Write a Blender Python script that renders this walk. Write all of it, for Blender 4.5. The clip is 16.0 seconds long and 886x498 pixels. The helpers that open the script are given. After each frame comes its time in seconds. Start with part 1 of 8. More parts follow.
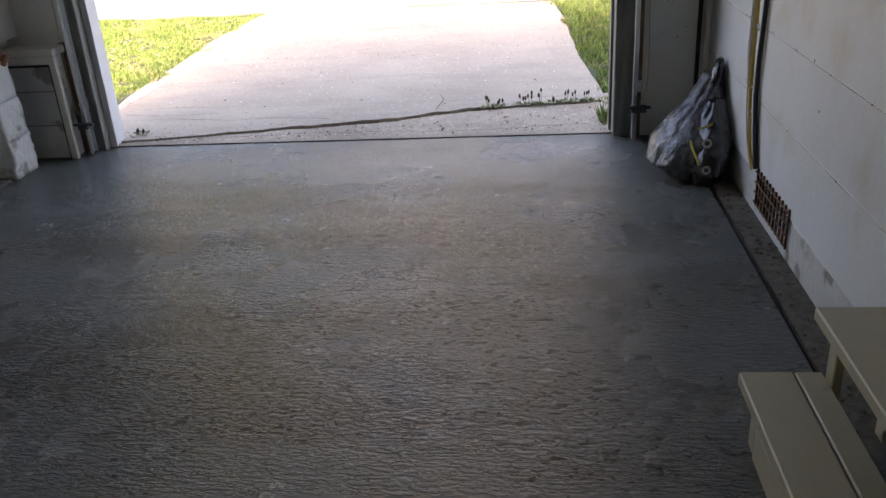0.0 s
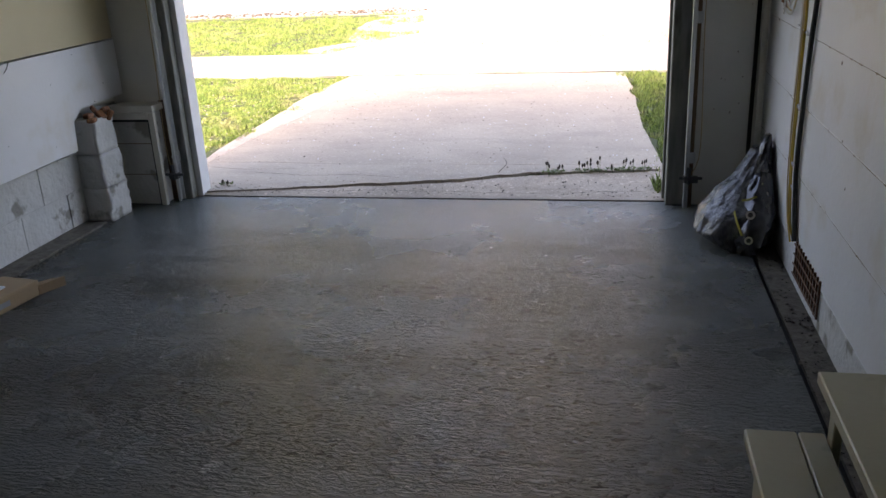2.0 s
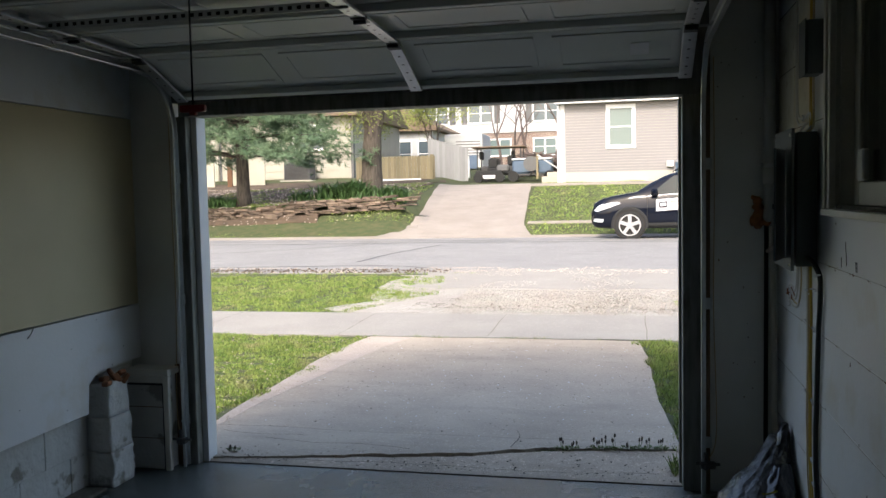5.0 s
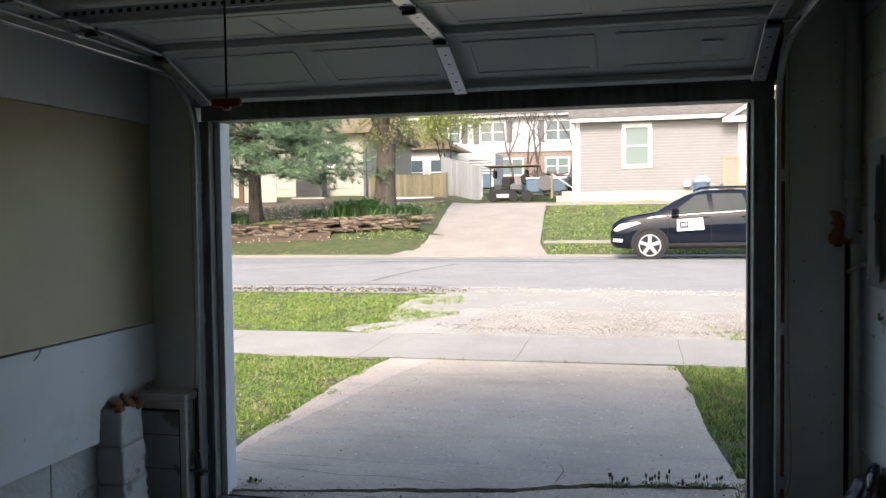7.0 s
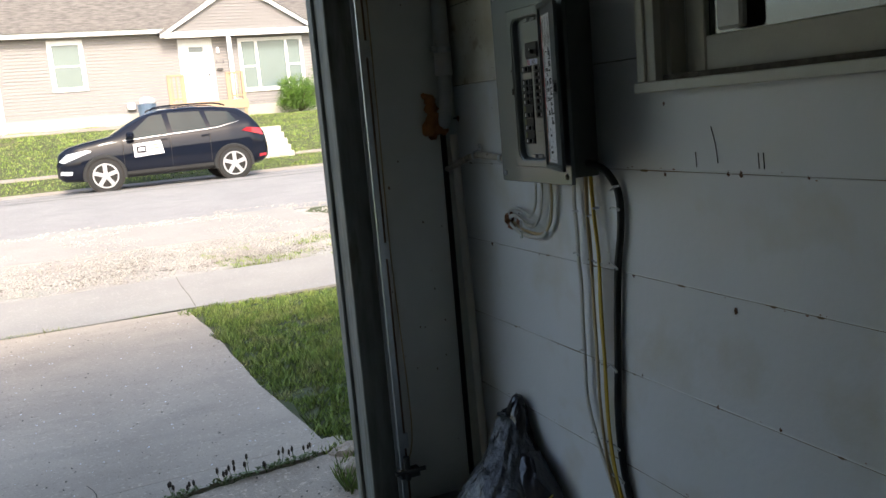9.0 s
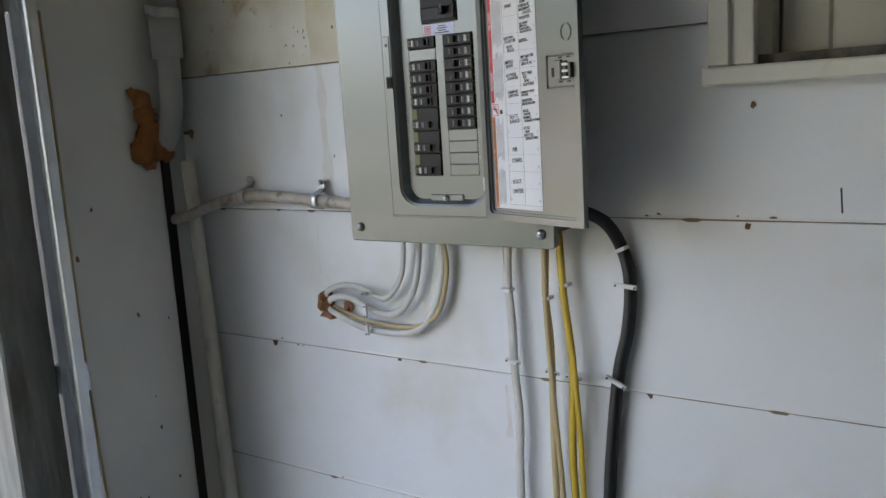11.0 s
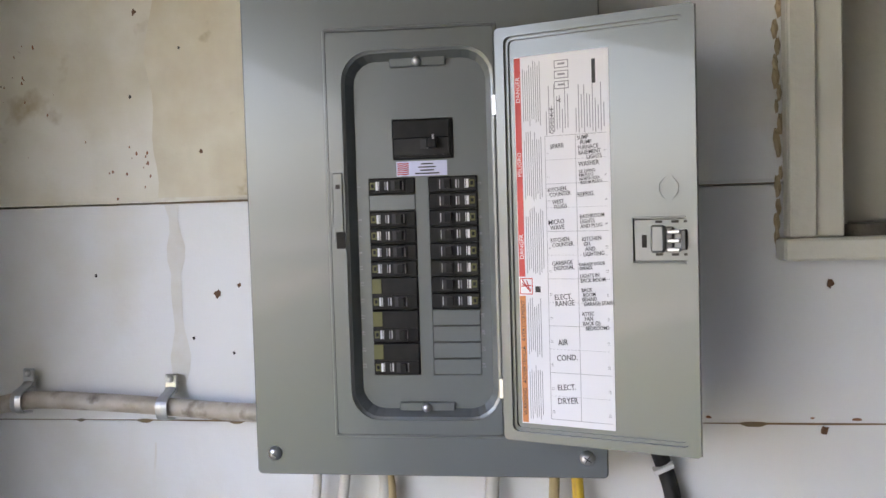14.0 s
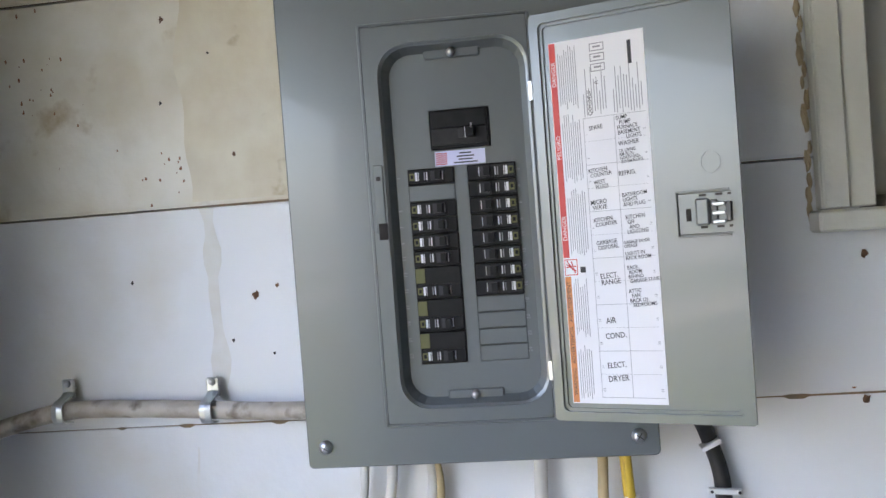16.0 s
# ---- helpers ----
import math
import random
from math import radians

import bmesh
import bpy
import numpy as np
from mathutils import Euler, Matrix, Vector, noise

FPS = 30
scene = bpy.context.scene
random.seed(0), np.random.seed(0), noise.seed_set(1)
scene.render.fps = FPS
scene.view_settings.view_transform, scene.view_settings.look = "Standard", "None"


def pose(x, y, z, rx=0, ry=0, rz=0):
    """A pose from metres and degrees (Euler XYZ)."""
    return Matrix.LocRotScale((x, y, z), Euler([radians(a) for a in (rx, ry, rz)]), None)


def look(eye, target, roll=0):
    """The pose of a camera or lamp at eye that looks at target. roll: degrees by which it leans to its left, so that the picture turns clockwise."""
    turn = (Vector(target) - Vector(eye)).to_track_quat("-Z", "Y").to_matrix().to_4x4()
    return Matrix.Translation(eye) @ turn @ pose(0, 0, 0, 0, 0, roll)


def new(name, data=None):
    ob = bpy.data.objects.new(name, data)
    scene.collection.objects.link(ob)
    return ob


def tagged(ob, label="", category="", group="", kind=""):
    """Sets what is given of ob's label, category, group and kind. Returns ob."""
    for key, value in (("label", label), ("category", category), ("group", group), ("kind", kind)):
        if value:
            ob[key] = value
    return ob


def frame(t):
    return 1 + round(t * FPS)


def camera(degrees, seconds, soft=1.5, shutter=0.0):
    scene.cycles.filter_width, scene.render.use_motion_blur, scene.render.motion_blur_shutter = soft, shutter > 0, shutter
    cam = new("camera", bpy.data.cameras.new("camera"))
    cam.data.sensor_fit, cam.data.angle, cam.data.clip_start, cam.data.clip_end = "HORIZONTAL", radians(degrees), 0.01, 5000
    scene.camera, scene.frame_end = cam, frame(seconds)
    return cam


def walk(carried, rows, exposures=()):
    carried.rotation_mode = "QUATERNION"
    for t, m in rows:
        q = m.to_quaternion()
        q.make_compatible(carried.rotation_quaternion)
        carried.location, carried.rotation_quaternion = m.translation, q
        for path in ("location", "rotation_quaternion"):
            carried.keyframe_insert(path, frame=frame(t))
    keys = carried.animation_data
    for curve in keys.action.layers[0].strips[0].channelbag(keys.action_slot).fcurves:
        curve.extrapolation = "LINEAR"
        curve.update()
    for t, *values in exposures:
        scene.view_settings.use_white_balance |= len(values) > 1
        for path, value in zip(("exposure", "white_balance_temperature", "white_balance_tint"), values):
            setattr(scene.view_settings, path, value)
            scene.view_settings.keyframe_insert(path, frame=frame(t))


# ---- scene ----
cam = camera(55.5, 16.0)
PATH = [
    (0, (0.657, 0.547, 1.408), (0.458, 2.352, 0.569), -3.5),
    (0.5, (0.793, 0.501, 1.417), (0.462, 2.297, 0.603), -3.5),
    (1, (0.83, 0.457, 1.418), (0.44, 2.247, 0.615), -3.9),
    (1.5, (0.791, 0.356, 1.438), (0.403, 2.147, 0.636), -3.8),
    (2, (0.811, 0.332, 1.478), (0.429, 2.167, 0.778), -2.8),
    (2.5, (0.84, 0.337, 1.529), (0.459, 2.218, 0.966), -1.7),
    (3, (0.855, 0.352, 1.553), (0.469, 2.253, 1.063), -1.3),
    (3.5, (0.848, 0.35, 1.567), (0.456, 2.266, 1.149), -1.1),
    (4, (0.847, 0.344, 1.596), (0.433, 2.276, 1.284), -1.3),
    (4.5, (0.845, 0.331, 1.612), (0.42, 2.276, 1.422), -1.3),
    (4.7, (0.852, 0.339, 1.615), (0.422, 2.287, 1.462), -1.3),
    (6.8, (0.661, 0.671, 1.579), (0.21, 2.618, 1.497), -0.6),
    (7, (0.584, 0.707, 1.579), (0.133, 2.654, 1.499), -0.7),
    (7.5, (0.477, 1.064, 1.511), (0.267, 3.049, 1.388), -1.5),
    (8, (0.327, 1.379, 1.508), (0.318, 3.368, 1.303), -1.9),
    (8.5, (0.194, 1.724, 1.504), (0.654, 3.634, 1.129), -5.3),
    (9, (0.246, 2.041, 1.503), (1.02, 3.858, 1.185), -5.0),
    (9.5, (0.271, 2.367, 1.501), (1.297, 4.059, 1.209), -4.2),
    (9.7, (0.275, 2.526, 1.512), (1.422, 4.138, 1.222), -4.0),
    (11.8, (0.49, 3.798, 1.498), (2.293, 4.608, 1.198), -2.4),
    (12, (0.543, 3.853, 1.514), (2.389, 4.574, 1.242), -2.0),
    (12.5, (0.599, 4.002, 1.527), (2.53, 4.481, 1.324), -2.0),
    (13, (0.587, 4.092, 1.545), (2.551, 4.434, 1.382), -2.9),
    (13.5, (0.557, 4.08, 1.549), (2.53, 4.367, 1.388), -3.0),
    (14, (0.557, 4.071, 1.576), (2.535, 4.352, 1.489), -1.7),
    (14.5, (0.561, 4.063, 1.588), (2.541, 4.343, 1.562), -1.2),
    (15, (0.562, 4.068, 1.609), (2.535, 4.388, 1.664), -0.6),
    (15.5, (0.586, 4.073, 1.604), (2.559, 4.394, 1.675), -0.6),
    (16, (0.537, 4.136, 1.543), (2.521, 4.381, 1.501), -4.3),
]
# ---------- exposure, world, sun ----------
walk(cam, [(t, look(eye, target, roll)) for t, eye, target, roll in PATH],
     exposures=[(0, 3.04, 8100, 24), (1.0, 2.98, 8100, 24), (1.5, 3.1, 8100, 24), (2.5, 2.2, 7500, 18), (3.5, 1.68, 7200, 12), (4.5, 1.6, 7000, 10), (7.0, 1.66, 6850, 10), (8.5, 1.64, 6800, 10), (9.0, 1.85, 7100, 10), (9.7, 2.35, 7600, 10), (11.8, 4.15, 7600, 25), (13.5, 4.2, 7700, 26), (15.0, 4.5, 7900, 28), (15.5, 4.45, 7500, 28), (16.0, 4.35, 7150, 24)])

SUN_EL, SUN_AZ = radians(43), radians(7)      # height; it shines towards +y, a little towards +x
world = bpy.data.worlds.new("world")
scene.world = world
world.use_nodes = True
wt = world.node_tree
sky = wt.nodes.new("ShaderNodeTexSky")
sky.sky_type, sky.sun_disc = "NISHITA", False
sky.sun_elevation, sky.sun_rotation = SUN_EL, radians(180) + SUN_AZ
sky.air_density, sky.dust_density = 1.0, 3.5
wt.links.new(sky.outputs[0], wt.nodes["Background"].inputs[0])
wt.nodes["Background"].inputs[1].default_value = 0.15
sun = new("sun", bpy.data.lights.new("sun", "SUN"))
sun.data.energy, sun.data.angle, sun.data.color = 1.0, radians(10), (1.0, 0.985, 0.96)
away = Vector((math.sin(SUN_AZ) * math.cos(SUN_EL), math.cos(SUN_AZ) * math.cos(SUN_EL), -math.sin(SUN_EL)))
sun.matrix_world = look((-3, -10, 12), Vector((-3, -10, 12)) + away)


# ---------- materials ----------
def mat(name, c, rough=0.6, metal=0.0, c2=None, scale=6.0, amount=0.5, bump=0.0, bscale=60.0, c3=None, s3=1.2, per=0.0, stretch=(1, 1, 1), lo=0.4, hi=0.65, clear=0.0, isle=0.0):
    """A surface with two scales of variation in world metres, fine relief and a shift of value from object to object."""
    m = bpy.data.materials.new(name)
    m.use_nodes = True
    nt = m.node_tree
    L = nt.links.new
    b = nt.nodes["Principled BSDF"]
    geo = nt.nodes.new("ShaderNodeNewGeometry")
    mp = nt.nodes.new("ShaderNodeMapping")
    mp.inputs["Scale"].default_value = stretch
    L(geo.outputs["Position"], mp.inputs[0])
    P = mp.outputs[0]
    b.inputs["Roughness"].default_value = rough
    b.inputs["Metallic"].default_value = metal
    b.inputs["Coat Weight"].default_value = clear

    def nz(s, detail=5):
        n = nt.nodes.new("ShaderNodeTexNoise")
        n.inputs["Scale"].default_value = s
        n.inputs["Detail"].default_value = detail
        L(P, n.inputs["Vector"])
        return n.outputs[0]

    def mix(fac, a, bb, kind="MIX"):
        x = nt.nodes.new("ShaderNodeMix")
        x.data_type, x.blend_type = "RGBA", kind
        for i, v in ((0, fac), (6, a), (7, bb)):
            if hasattr(v, "is_output"):
                L(v, x.inputs[i])
            else:
                x.inputs[i].default_value = v if i == 0 else (*v[:3], 1)
        return x.outputs[2]

    def ramp(v, a, bb):
        r = nt.nodes.new("ShaderNodeMapRange")
        r.inputs[1].default_value, r.inputs[2].default_value = a, bb
        L(v, r.inputs[0])
        return r.outputs[0]

    col = c
    c2 = c2 or tuple(v * 0.82 for v in c)
    f = nt.nodes.new("ShaderNodeMath")
    f.operation = "MULTIPLY"
    L(ramp(nz(scale), 0.35, 0.7), f.inputs[0])
    f.inputs[1].default_value = amount
    col = mix(f.outputs[0], c, c2)
    if c3:
        g = nt.nodes.new("ShaderNodeMath")
        g.operation = "MULTIPLY"
        L(ramp(nz(s3, 8), lo, hi), g.inputs[0])
        g.inputs[1].default_value = 0.8
        col = mix(g.outputs[0], col, c3)
    if per:
        oi = nt.nodes.new("ShaderNodeObjectInfo")
        r = nt.nodes.new("ShaderNodeMapRange")
        r.inputs[3].default_value, r.inputs[4].default_value = 1 - per, 1 + per
        L(oi.outputs["Random"], r.inputs[0])
        h = nt.nodes.new("ShaderNodeHueSaturation")
        L(r.outputs[0], h.inputs["Value"])
        L(col, h.inputs["Color"])
        col = h.outputs[0]
    if isle:
        r = nt.nodes.new("ShaderNodeMapRange")
        r.inputs[3].default_value, r.inputs[4].default_value = 1 - isle, 1 + isle
        L(geo.outputs["Random Per Island"], r.inputs[0])
        h = nt.nodes.new("ShaderNodeHueSaturation")
        L(r.outputs[0], h.inputs["Value"])
        L(col, h.inputs["Color"])
        col = h.outputs[0]
    L(col, b.inputs["Base Color"])
    if bump:
        bn = nt.nodes.new("ShaderNodeBump")
        bn.inputs["Strength"].default_value = bump
        bn.inputs["Distance"].default_value = 0.01
        L(nz(bscale, 8), bn.inputs["Height"])
        L(bn.outputs[0], b.inputs["Normal"])
    return m


M = {}
M["wall"] = mat("white_painted_board", (0.76, 0.77, 0.78), 0.45, c2=(0.68, 0.68, 0.66), scale=3, c3=(0.56, 0.49, 0.35), s3=3.1, lo=0.54, hi=0.8, bump=0.12, bscale=40)
M["wall_old"] = mat("yellowed_painted_board", (0.75, 0.71, 0.62), 0.5, c2=(0.58, 0.51, 0.37), scale=9, amount=0.9, c3=(0.36, 0.25, 0.11), s3=13, lo=0.61, hi=0.74, bump=0.15, bscale=50)
M["pier"] = mat("grey_white_wall_paint", (0.76, 0.77, 0.73), 0.55, c2=(0.53, 0.53, 0.49), scale=2.5, c3=(0.36, 0.31, 0.24), s3=3, lo=0.66, hi=0.85, bump=0.1, bscale=30)
M["tan"] = mat("tan_painted_board", (0.60, 0.52, 0.33), 0.5, c2=(0.46, 0.39, 0.24), scale=2, bump=0.05, bscale=30)
M["block"] = mat("painted_concrete_block", (0.60, 0.60, 0.58), 0.75, c2=(0.48, 0.47, 0.44), scale=7, c3=(0.20, 0.18, 0.14), s3=6, lo=0.58, hi=0.64, bump=1.0, bscale=28)
M["wood"] = mat("rough_brown_wood", (0.16, 0.09, 0.045), 0.75, c2=(0.09, 0.05, 0.03), scale=12, stretch=(4, 4, 0.6), bump=0.3, bscale=30)
M["jamb"] = mat("grey_painted_wood", (0.26, 0.265, 0.235), 0.6, c2=(0.14, 0.14, 0.12), scale=11, amount=0.9, c3=(0.10, 0.085, 0.06), s3=7, lo=0.58, hi=0.7, stretch=(3, 3, 0.5), bump=0.2, bscale=30)
M["white_trim"] = mat("white_trim_paint", (0.78, 0.79, 0.8), 0.45, c2=(0.68, 0.68, 0.66), scale=5, bump=0.05)
M["old_trim"] = mat("old_cream_white_trim", (0.66, 0.64, 0.56), 0.5, c2=(0.56, 0.53, 0.44), scale=9, c3=(0.35, 0.28, 0.18), s3=12, lo=0.64, hi=0.8, bump=0.15, bscale=60)
M["ceiling"] = mat("white_ceiling_board", (0.8, 0.8, 0.78), 0.8, bump=0.1)
M["back_wall"] = mat("white_back_wall_paint", (0.82, 0.82, 0.80), 0.6, bump=0.05)
M["door"] = mat("grey_white_steel_door", (0.62, 0.64, 0.61), 0.45, c2=(0.55, 0.57, 0.54), scale=2, bump=0.05, bscale=120)
M["galv"] = mat("galvanised_steel", (0.55, 0.57, 0.58), 0.35, 0.9, c2=(0.4, 0.42, 0.43), scale=25, bump=0.05)
M["steel"] = mat("bright_screw_steel", (0.58, 0.58, 0.58), 0.3, 1.0, c2=(0.6, 0.6, 0.6), scale=60)
M["dark_steel"] = mat("dark_steel", (0.1, 0.1, 0.1), 0.45, 0.7, c2=(0.05, 0.05, 0.05), scale=20)
M["rust"] = mat("rusty_iron", (0.16, 0.08, 0.04), 0.8, 0.2, c2=(0.07, 0.04, 0.03), scale=40, bump=0.4)
M["panel"] = mat("grey_enamel_panel", (0.15, 0.166, 0.168), 0.30, 0.3, c2=(0.16, 0.180, 0.178), scale=3, bump=0.02, bscale=200, clear=0.25)
M["panel_box"] = mat("dark_grey_panel_box", (0.10, 0.115, 0.11), 0.5, 0.2, c2=(0.08, 0.09, 0.09), scale=5)
M["breaker"] = mat("black_breaker_plastic", (0.008, 0.008, 0.009), 0.42, c2=(0.018, 0.018, 0.018), scale=80)
M["breaker_g"] = mat("grey_breaker_face", (0.02, 0.02, 0.021), 0.4, c2=(0.042, 0.042, 0.042), scale=80)
for key in ("breaker", "breaker_g"):
    M[key].node_tree.nodes["Principled BSDF"].inputs["Specular IOR Level"].default_value = 0.22
M["paper"] = mat("white_label_paper", (0.78, 0.78, 0.8), 0.6, c2=(0.74, 0.74, 0.76), scale=8)
M["red"] = mat("red_print", (0.65, 0.06, 0.05), 0.5)
M["orange"] = mat("orange_print", (0.65, 0.22, 0.06), 0.5)
M["ink"] = mat("black_ink", (0.02, 0.02, 0.025), 0.5)
M["greyink"] = mat("grey_print", (0.3, 0.3, 0.32), 0.6)
M["lilac"] = mat("pale_lilac_sticker", (0.6, 0.62, 0.8), 0.5)
M["alloy_print"] = mat("pale_grey_print", (0.42, 0.42, 0.42), 0.4)
M["flash"] = mat("yellow_print", (0.45, 0.40, 0.03), 0.4)
M["yellowgreen"] = mat("yellow_green_mark", (0.12, 0.12, 0.04), 0.5)
M["pvc"] = mat("grey_white_pvc", (0.55, 0.55, 0.52), 0.4, c2=(0.45, 0.44, 0.4), scale=12)
M["conduit"] = mat("dirty_cream_cable_sheath", (0.56, 0.51, 0.44), 0.55, c2=(0.34, 0.28, 0.21), scale=22, amount=0.9, c3=(0.12, 0.085, 0.055), s3=28, lo=0.54, hi=0.66, bump=0.3)
M["foam"] = mat("orange_expanding_foam", (0.42, 0.16, 0.04), 0.7, c2=(0.2, 0.07, 0.02), scale=30, bump=0.6, bscale=60)
M["drip"] = mat("grey_water_stain", (0.66, 0.635, 0.58), 0.6, c2=(0.74, 0.74, 0.73), scale=25, amount=0.9)
M["patch"] = mat("yellowed_patch", (0.68, 0.62, 0.48), 0.5, c2=(0.57, 0.48, 0.33), scale=14, amount=0.9, c3=(0.33, 0.24, 0.1), s3=22, lo=0.66, hi=0.78, bump=0.1)
M["foam_old"] = mat("browned_expanding_foam", (0.48, 0.38, 0.24), 0.7, c2=(0.25, 0.16, 0.09), scale=40, bump=0.5, bscale=60)
M["foam_brown"] = mat("brown_foam", (0.3, 0.12, 0.05), 0.6, c2=(0.14, 0.06, 0.03), scale=50, bump=0.5)
M["cable_white"] = mat("white_cable", (0.62, 0.60, 0.55), 0.45, c2=(0.5, 0.46, 0.4), scale=30)
M["cable_tan"] = mat("tan_cable", (0.5, 0.38, 0.2), 0.45, c2=(0.4, 0.3, 0.16), scale=30)
M["cable_yellow"] = mat("yellow_cable", (0.62, 0.41, 0.04), 0.4, c2=(0.50, 0.32, 0.04), scale=30)
M["cable_black"] = mat("black_cable", (0.012, 0.012, 0.012), 0.5, c2=(0.03, 0.03, 0.03), scale=30)
M["clip"] = mat("white_plastic_clip", (0.75, 0.75, 0.73), 0.4)
M["bag"] = mat("glossy_black_plastic_film", (0.018, 0.018, 0.022), 0.16, c2=(0.03, 0.03, 0.035), scale=8, bump=0.35, bscale=25, clear=0.3)
M["bag_clear"] = mat("cloudy_clear_plastic_film", (0.028, 0.029, 0.034), 0.22, c2=(0.16, 0.165, 0.17), scale=26, amount=0.8, bump=1.0, bscale=34, clear=0.2, stretch=(1.5, 1.5, 0.5))
M["bench"] = mat("cream_painted_step_boards", (0.50, 0.45, 0.30), 0.45, c2=(0.43, 0.38, 0.25), scale=3, c3=(0.3, 0.26, 0.17), s3=8, lo=0.66, hi=0.8, bump=0.12, bscale=30)
M["card"] = mat("brown_cardboard", (0.42, 0.29, 0.17), 0.8, c2=(0.35, 0.23, 0.13), scale=6, bump=0.1)
M["dirt"] = mat("debris_dirt", (0.17, 0.15, 0.12), 0.95, c2=(0.08, 0.07, 0.055), scale=30, amount=0.9, bump=0.8, bscale=90)
M["seam"] = mat("dark_seam_shade_and_grime", (0.19, 0.155, 0.11), 0.9, c2=(0.26, 0.16, 0.08), scale=30, amount=0.9)
M["crack_dirt"] = mat("brown_crack_dirt", (0.055, 0.038, 0.026), 0.95, c2=(0.02, 0.015, 0.01), scale=20, amount=1.0)
# near-black for dirty joints, and for shade painted into holes and recesses
M["gap"] = mat("dark_gap_shade_and_dirt", (0.025, 0.022, 0.02), 0.95)
M["handle_red"] = mat("dark_red_plastic", (0.30, 0.012, 0.015), 0.4)
M["sash"] = mat("aged_cream_sash_paint", (0.5, 0.48, 0.40), 0.5, c2=(0.4, 0.37, 0.3), scale=8, bump=0.15)
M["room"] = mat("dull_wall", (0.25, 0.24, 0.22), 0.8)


def concrete(name, base, dark, stain, spots, rough, bump, ridge=0.0, wet=0.0, speck=0.0):
    """Worn concrete: blotches, stains, pits, and brush ridges that run along x."""
    m = bpy.data.materials.new(name)
    m.use_nodes = True
    nt = m.node_tree
    L, b = nt.links.new, nt.nodes["Principled BSDF"]
    geo = nt.nodes.new("ShaderNodeNewGeometry")

    def nz(s, detail=6, stretch=(1, 1, 1)):
        mp = nt.nodes.new("ShaderNodeMapping")
        mp.inputs["Scale"].default_value = stretch
        L(geo.outputs["Position"], mp.inputs[0])
        n = nt.nodes.new("ShaderNodeTexNoise")
        n.inputs["Scale"].default_value, n.inputs["Detail"].default_value = s, detail
        n.inputs["Roughness"].default_value = 0.6
        L(mp.outputs[0], n.inputs["Vector"])
        return n.outputs[0]

    def ramp(v, a, bb, c=0.0, d=1.0):
        r = nt.nodes.new("ShaderNodeMapRange")
        for i, q in ((1, a), (2, bb), (3, c), (4, d)):
            r.inputs[i].default_value = q
        L(v, r.inputs[0])
        return r.outputs[0]

    def mix(f, a, bb):
        x = nt.nodes.new("ShaderNodeMix")
        x.data_type = "RGBA"
        for i, v in ((0, f), (6, a), (7, bb)):
            if hasattr(v, "is_output"):
                L(v, x.inputs[i])
            else:
                x.inputs[i].default_value = v if i == 0 else (*v[:3], 1)
        return x.outputs[2]

    def math2(op, a, bb):
        x = nt.nodes.new("ShaderNodeMath")
        x.operation = op
        for i, v in ((0, a), (1, bb)):
            if hasattr(v, "is_output"):
                L(v, x.inputs[i])
            else:
                x.inputs[i].default_value = v
        return x.outputs[0]

    col = mix(ramp(nz(1.3, 8), 0.35, 0.65), base, dark)
    col = mix(ramp(nz(2.4, 10, (0.5, 1.6, 1)), 0.52, 0.80, 0, 0.5 if ridge else 0.8), col, stain)
    col = mix(ramp(nz(34, 3), 0.69, 0.73, 0, 0.8), col, spots)
    if speck:
        col = mix(ramp(nz(150, 2), 0.55, 0.7, 0, speck), col, tuple(v * 1.5 for v in base))
        col = mix(ramp(nz(42, 3), 0.6, 0.66, 0, speck * 1.2), col, tuple(v * 1.6 for v in base))
        col = mix(ramp(nz(36, 3, (1.3, 1, 1)), 0.62, 0.68, 0, speck), col, spots)
        col = mix(ramp(nz(110, 2, (1.1, 1, 1)), 0.6, 0.72, 0, speck), col, spots)
    worn = ramp(nz(1.5, 6, (0.35, 1.7, 1)), 0.44, 0.66)
    if ridge:
        sep = nt.nodes.new("ShaderNodeSeparateXYZ")
        L(geo.outputs["Position"], sep.inputs[0])
        worn = math2("MULTIPLY", math2("ADD", worn, 0.2), ramp(sep.outputs[1], 4.75, 3.7, 0.12, 1.0))
        pits = nz(27, 5, (0.5, 1.3, 1))
        fine = nz(78, 4, (0.5, 1.3, 1))
        pit = math2("MULTIPLY", ramp(pits, 0.585, 0.61), worn)
        nick = math2("MULTIPLY", ramp(fine, 0.56, 0.60), worn)
        col = mix(math2("MULTIPLY", pit, 0.9), col, spots)
        col = mix(math2("MULTIPLY", nick, 0.75), col, spots)
        col = mix(ramp(nz(5, 6, (0.12, 3.0, 1)), 0.60, 0.74, 0, 0.3), col, tuple(v * 1.35 for v in base))
        col = mix(ramp(nz(17, 3), 0.66, 0.69, 0, 0.8), col, spots)
    L(col, b.inputs["Base Color"])
    h = math2("MULTIPLY", nz(90, 4), 0.35)
    if ridge:
        rid = math2("MULTIPLY", ramp(nz(66, 4, (0.42, 1.25, 1)), 0.40, 0.60), math2("ADD", worn, 0.12))
        h = math2("ADD", h, math2("MULTIPLY", rid, ridge))
        h = math2("SUBTRACT", h, math2("MULTIPLY", pit, 2.0))
        h = math2("SUBTRACT", h, math2("MULTIPLY", nick, 1.0))
    h = math2("SUBTRACT", h, ramp(nz(60, 2), 0.7, 0.74, 0, 0.6))
    bn = nt.nodes.new("ShaderNodeBump")
    bn.inputs["Strength"].default_value, bn.inputs["Distance"].default_value = bump, 0.006
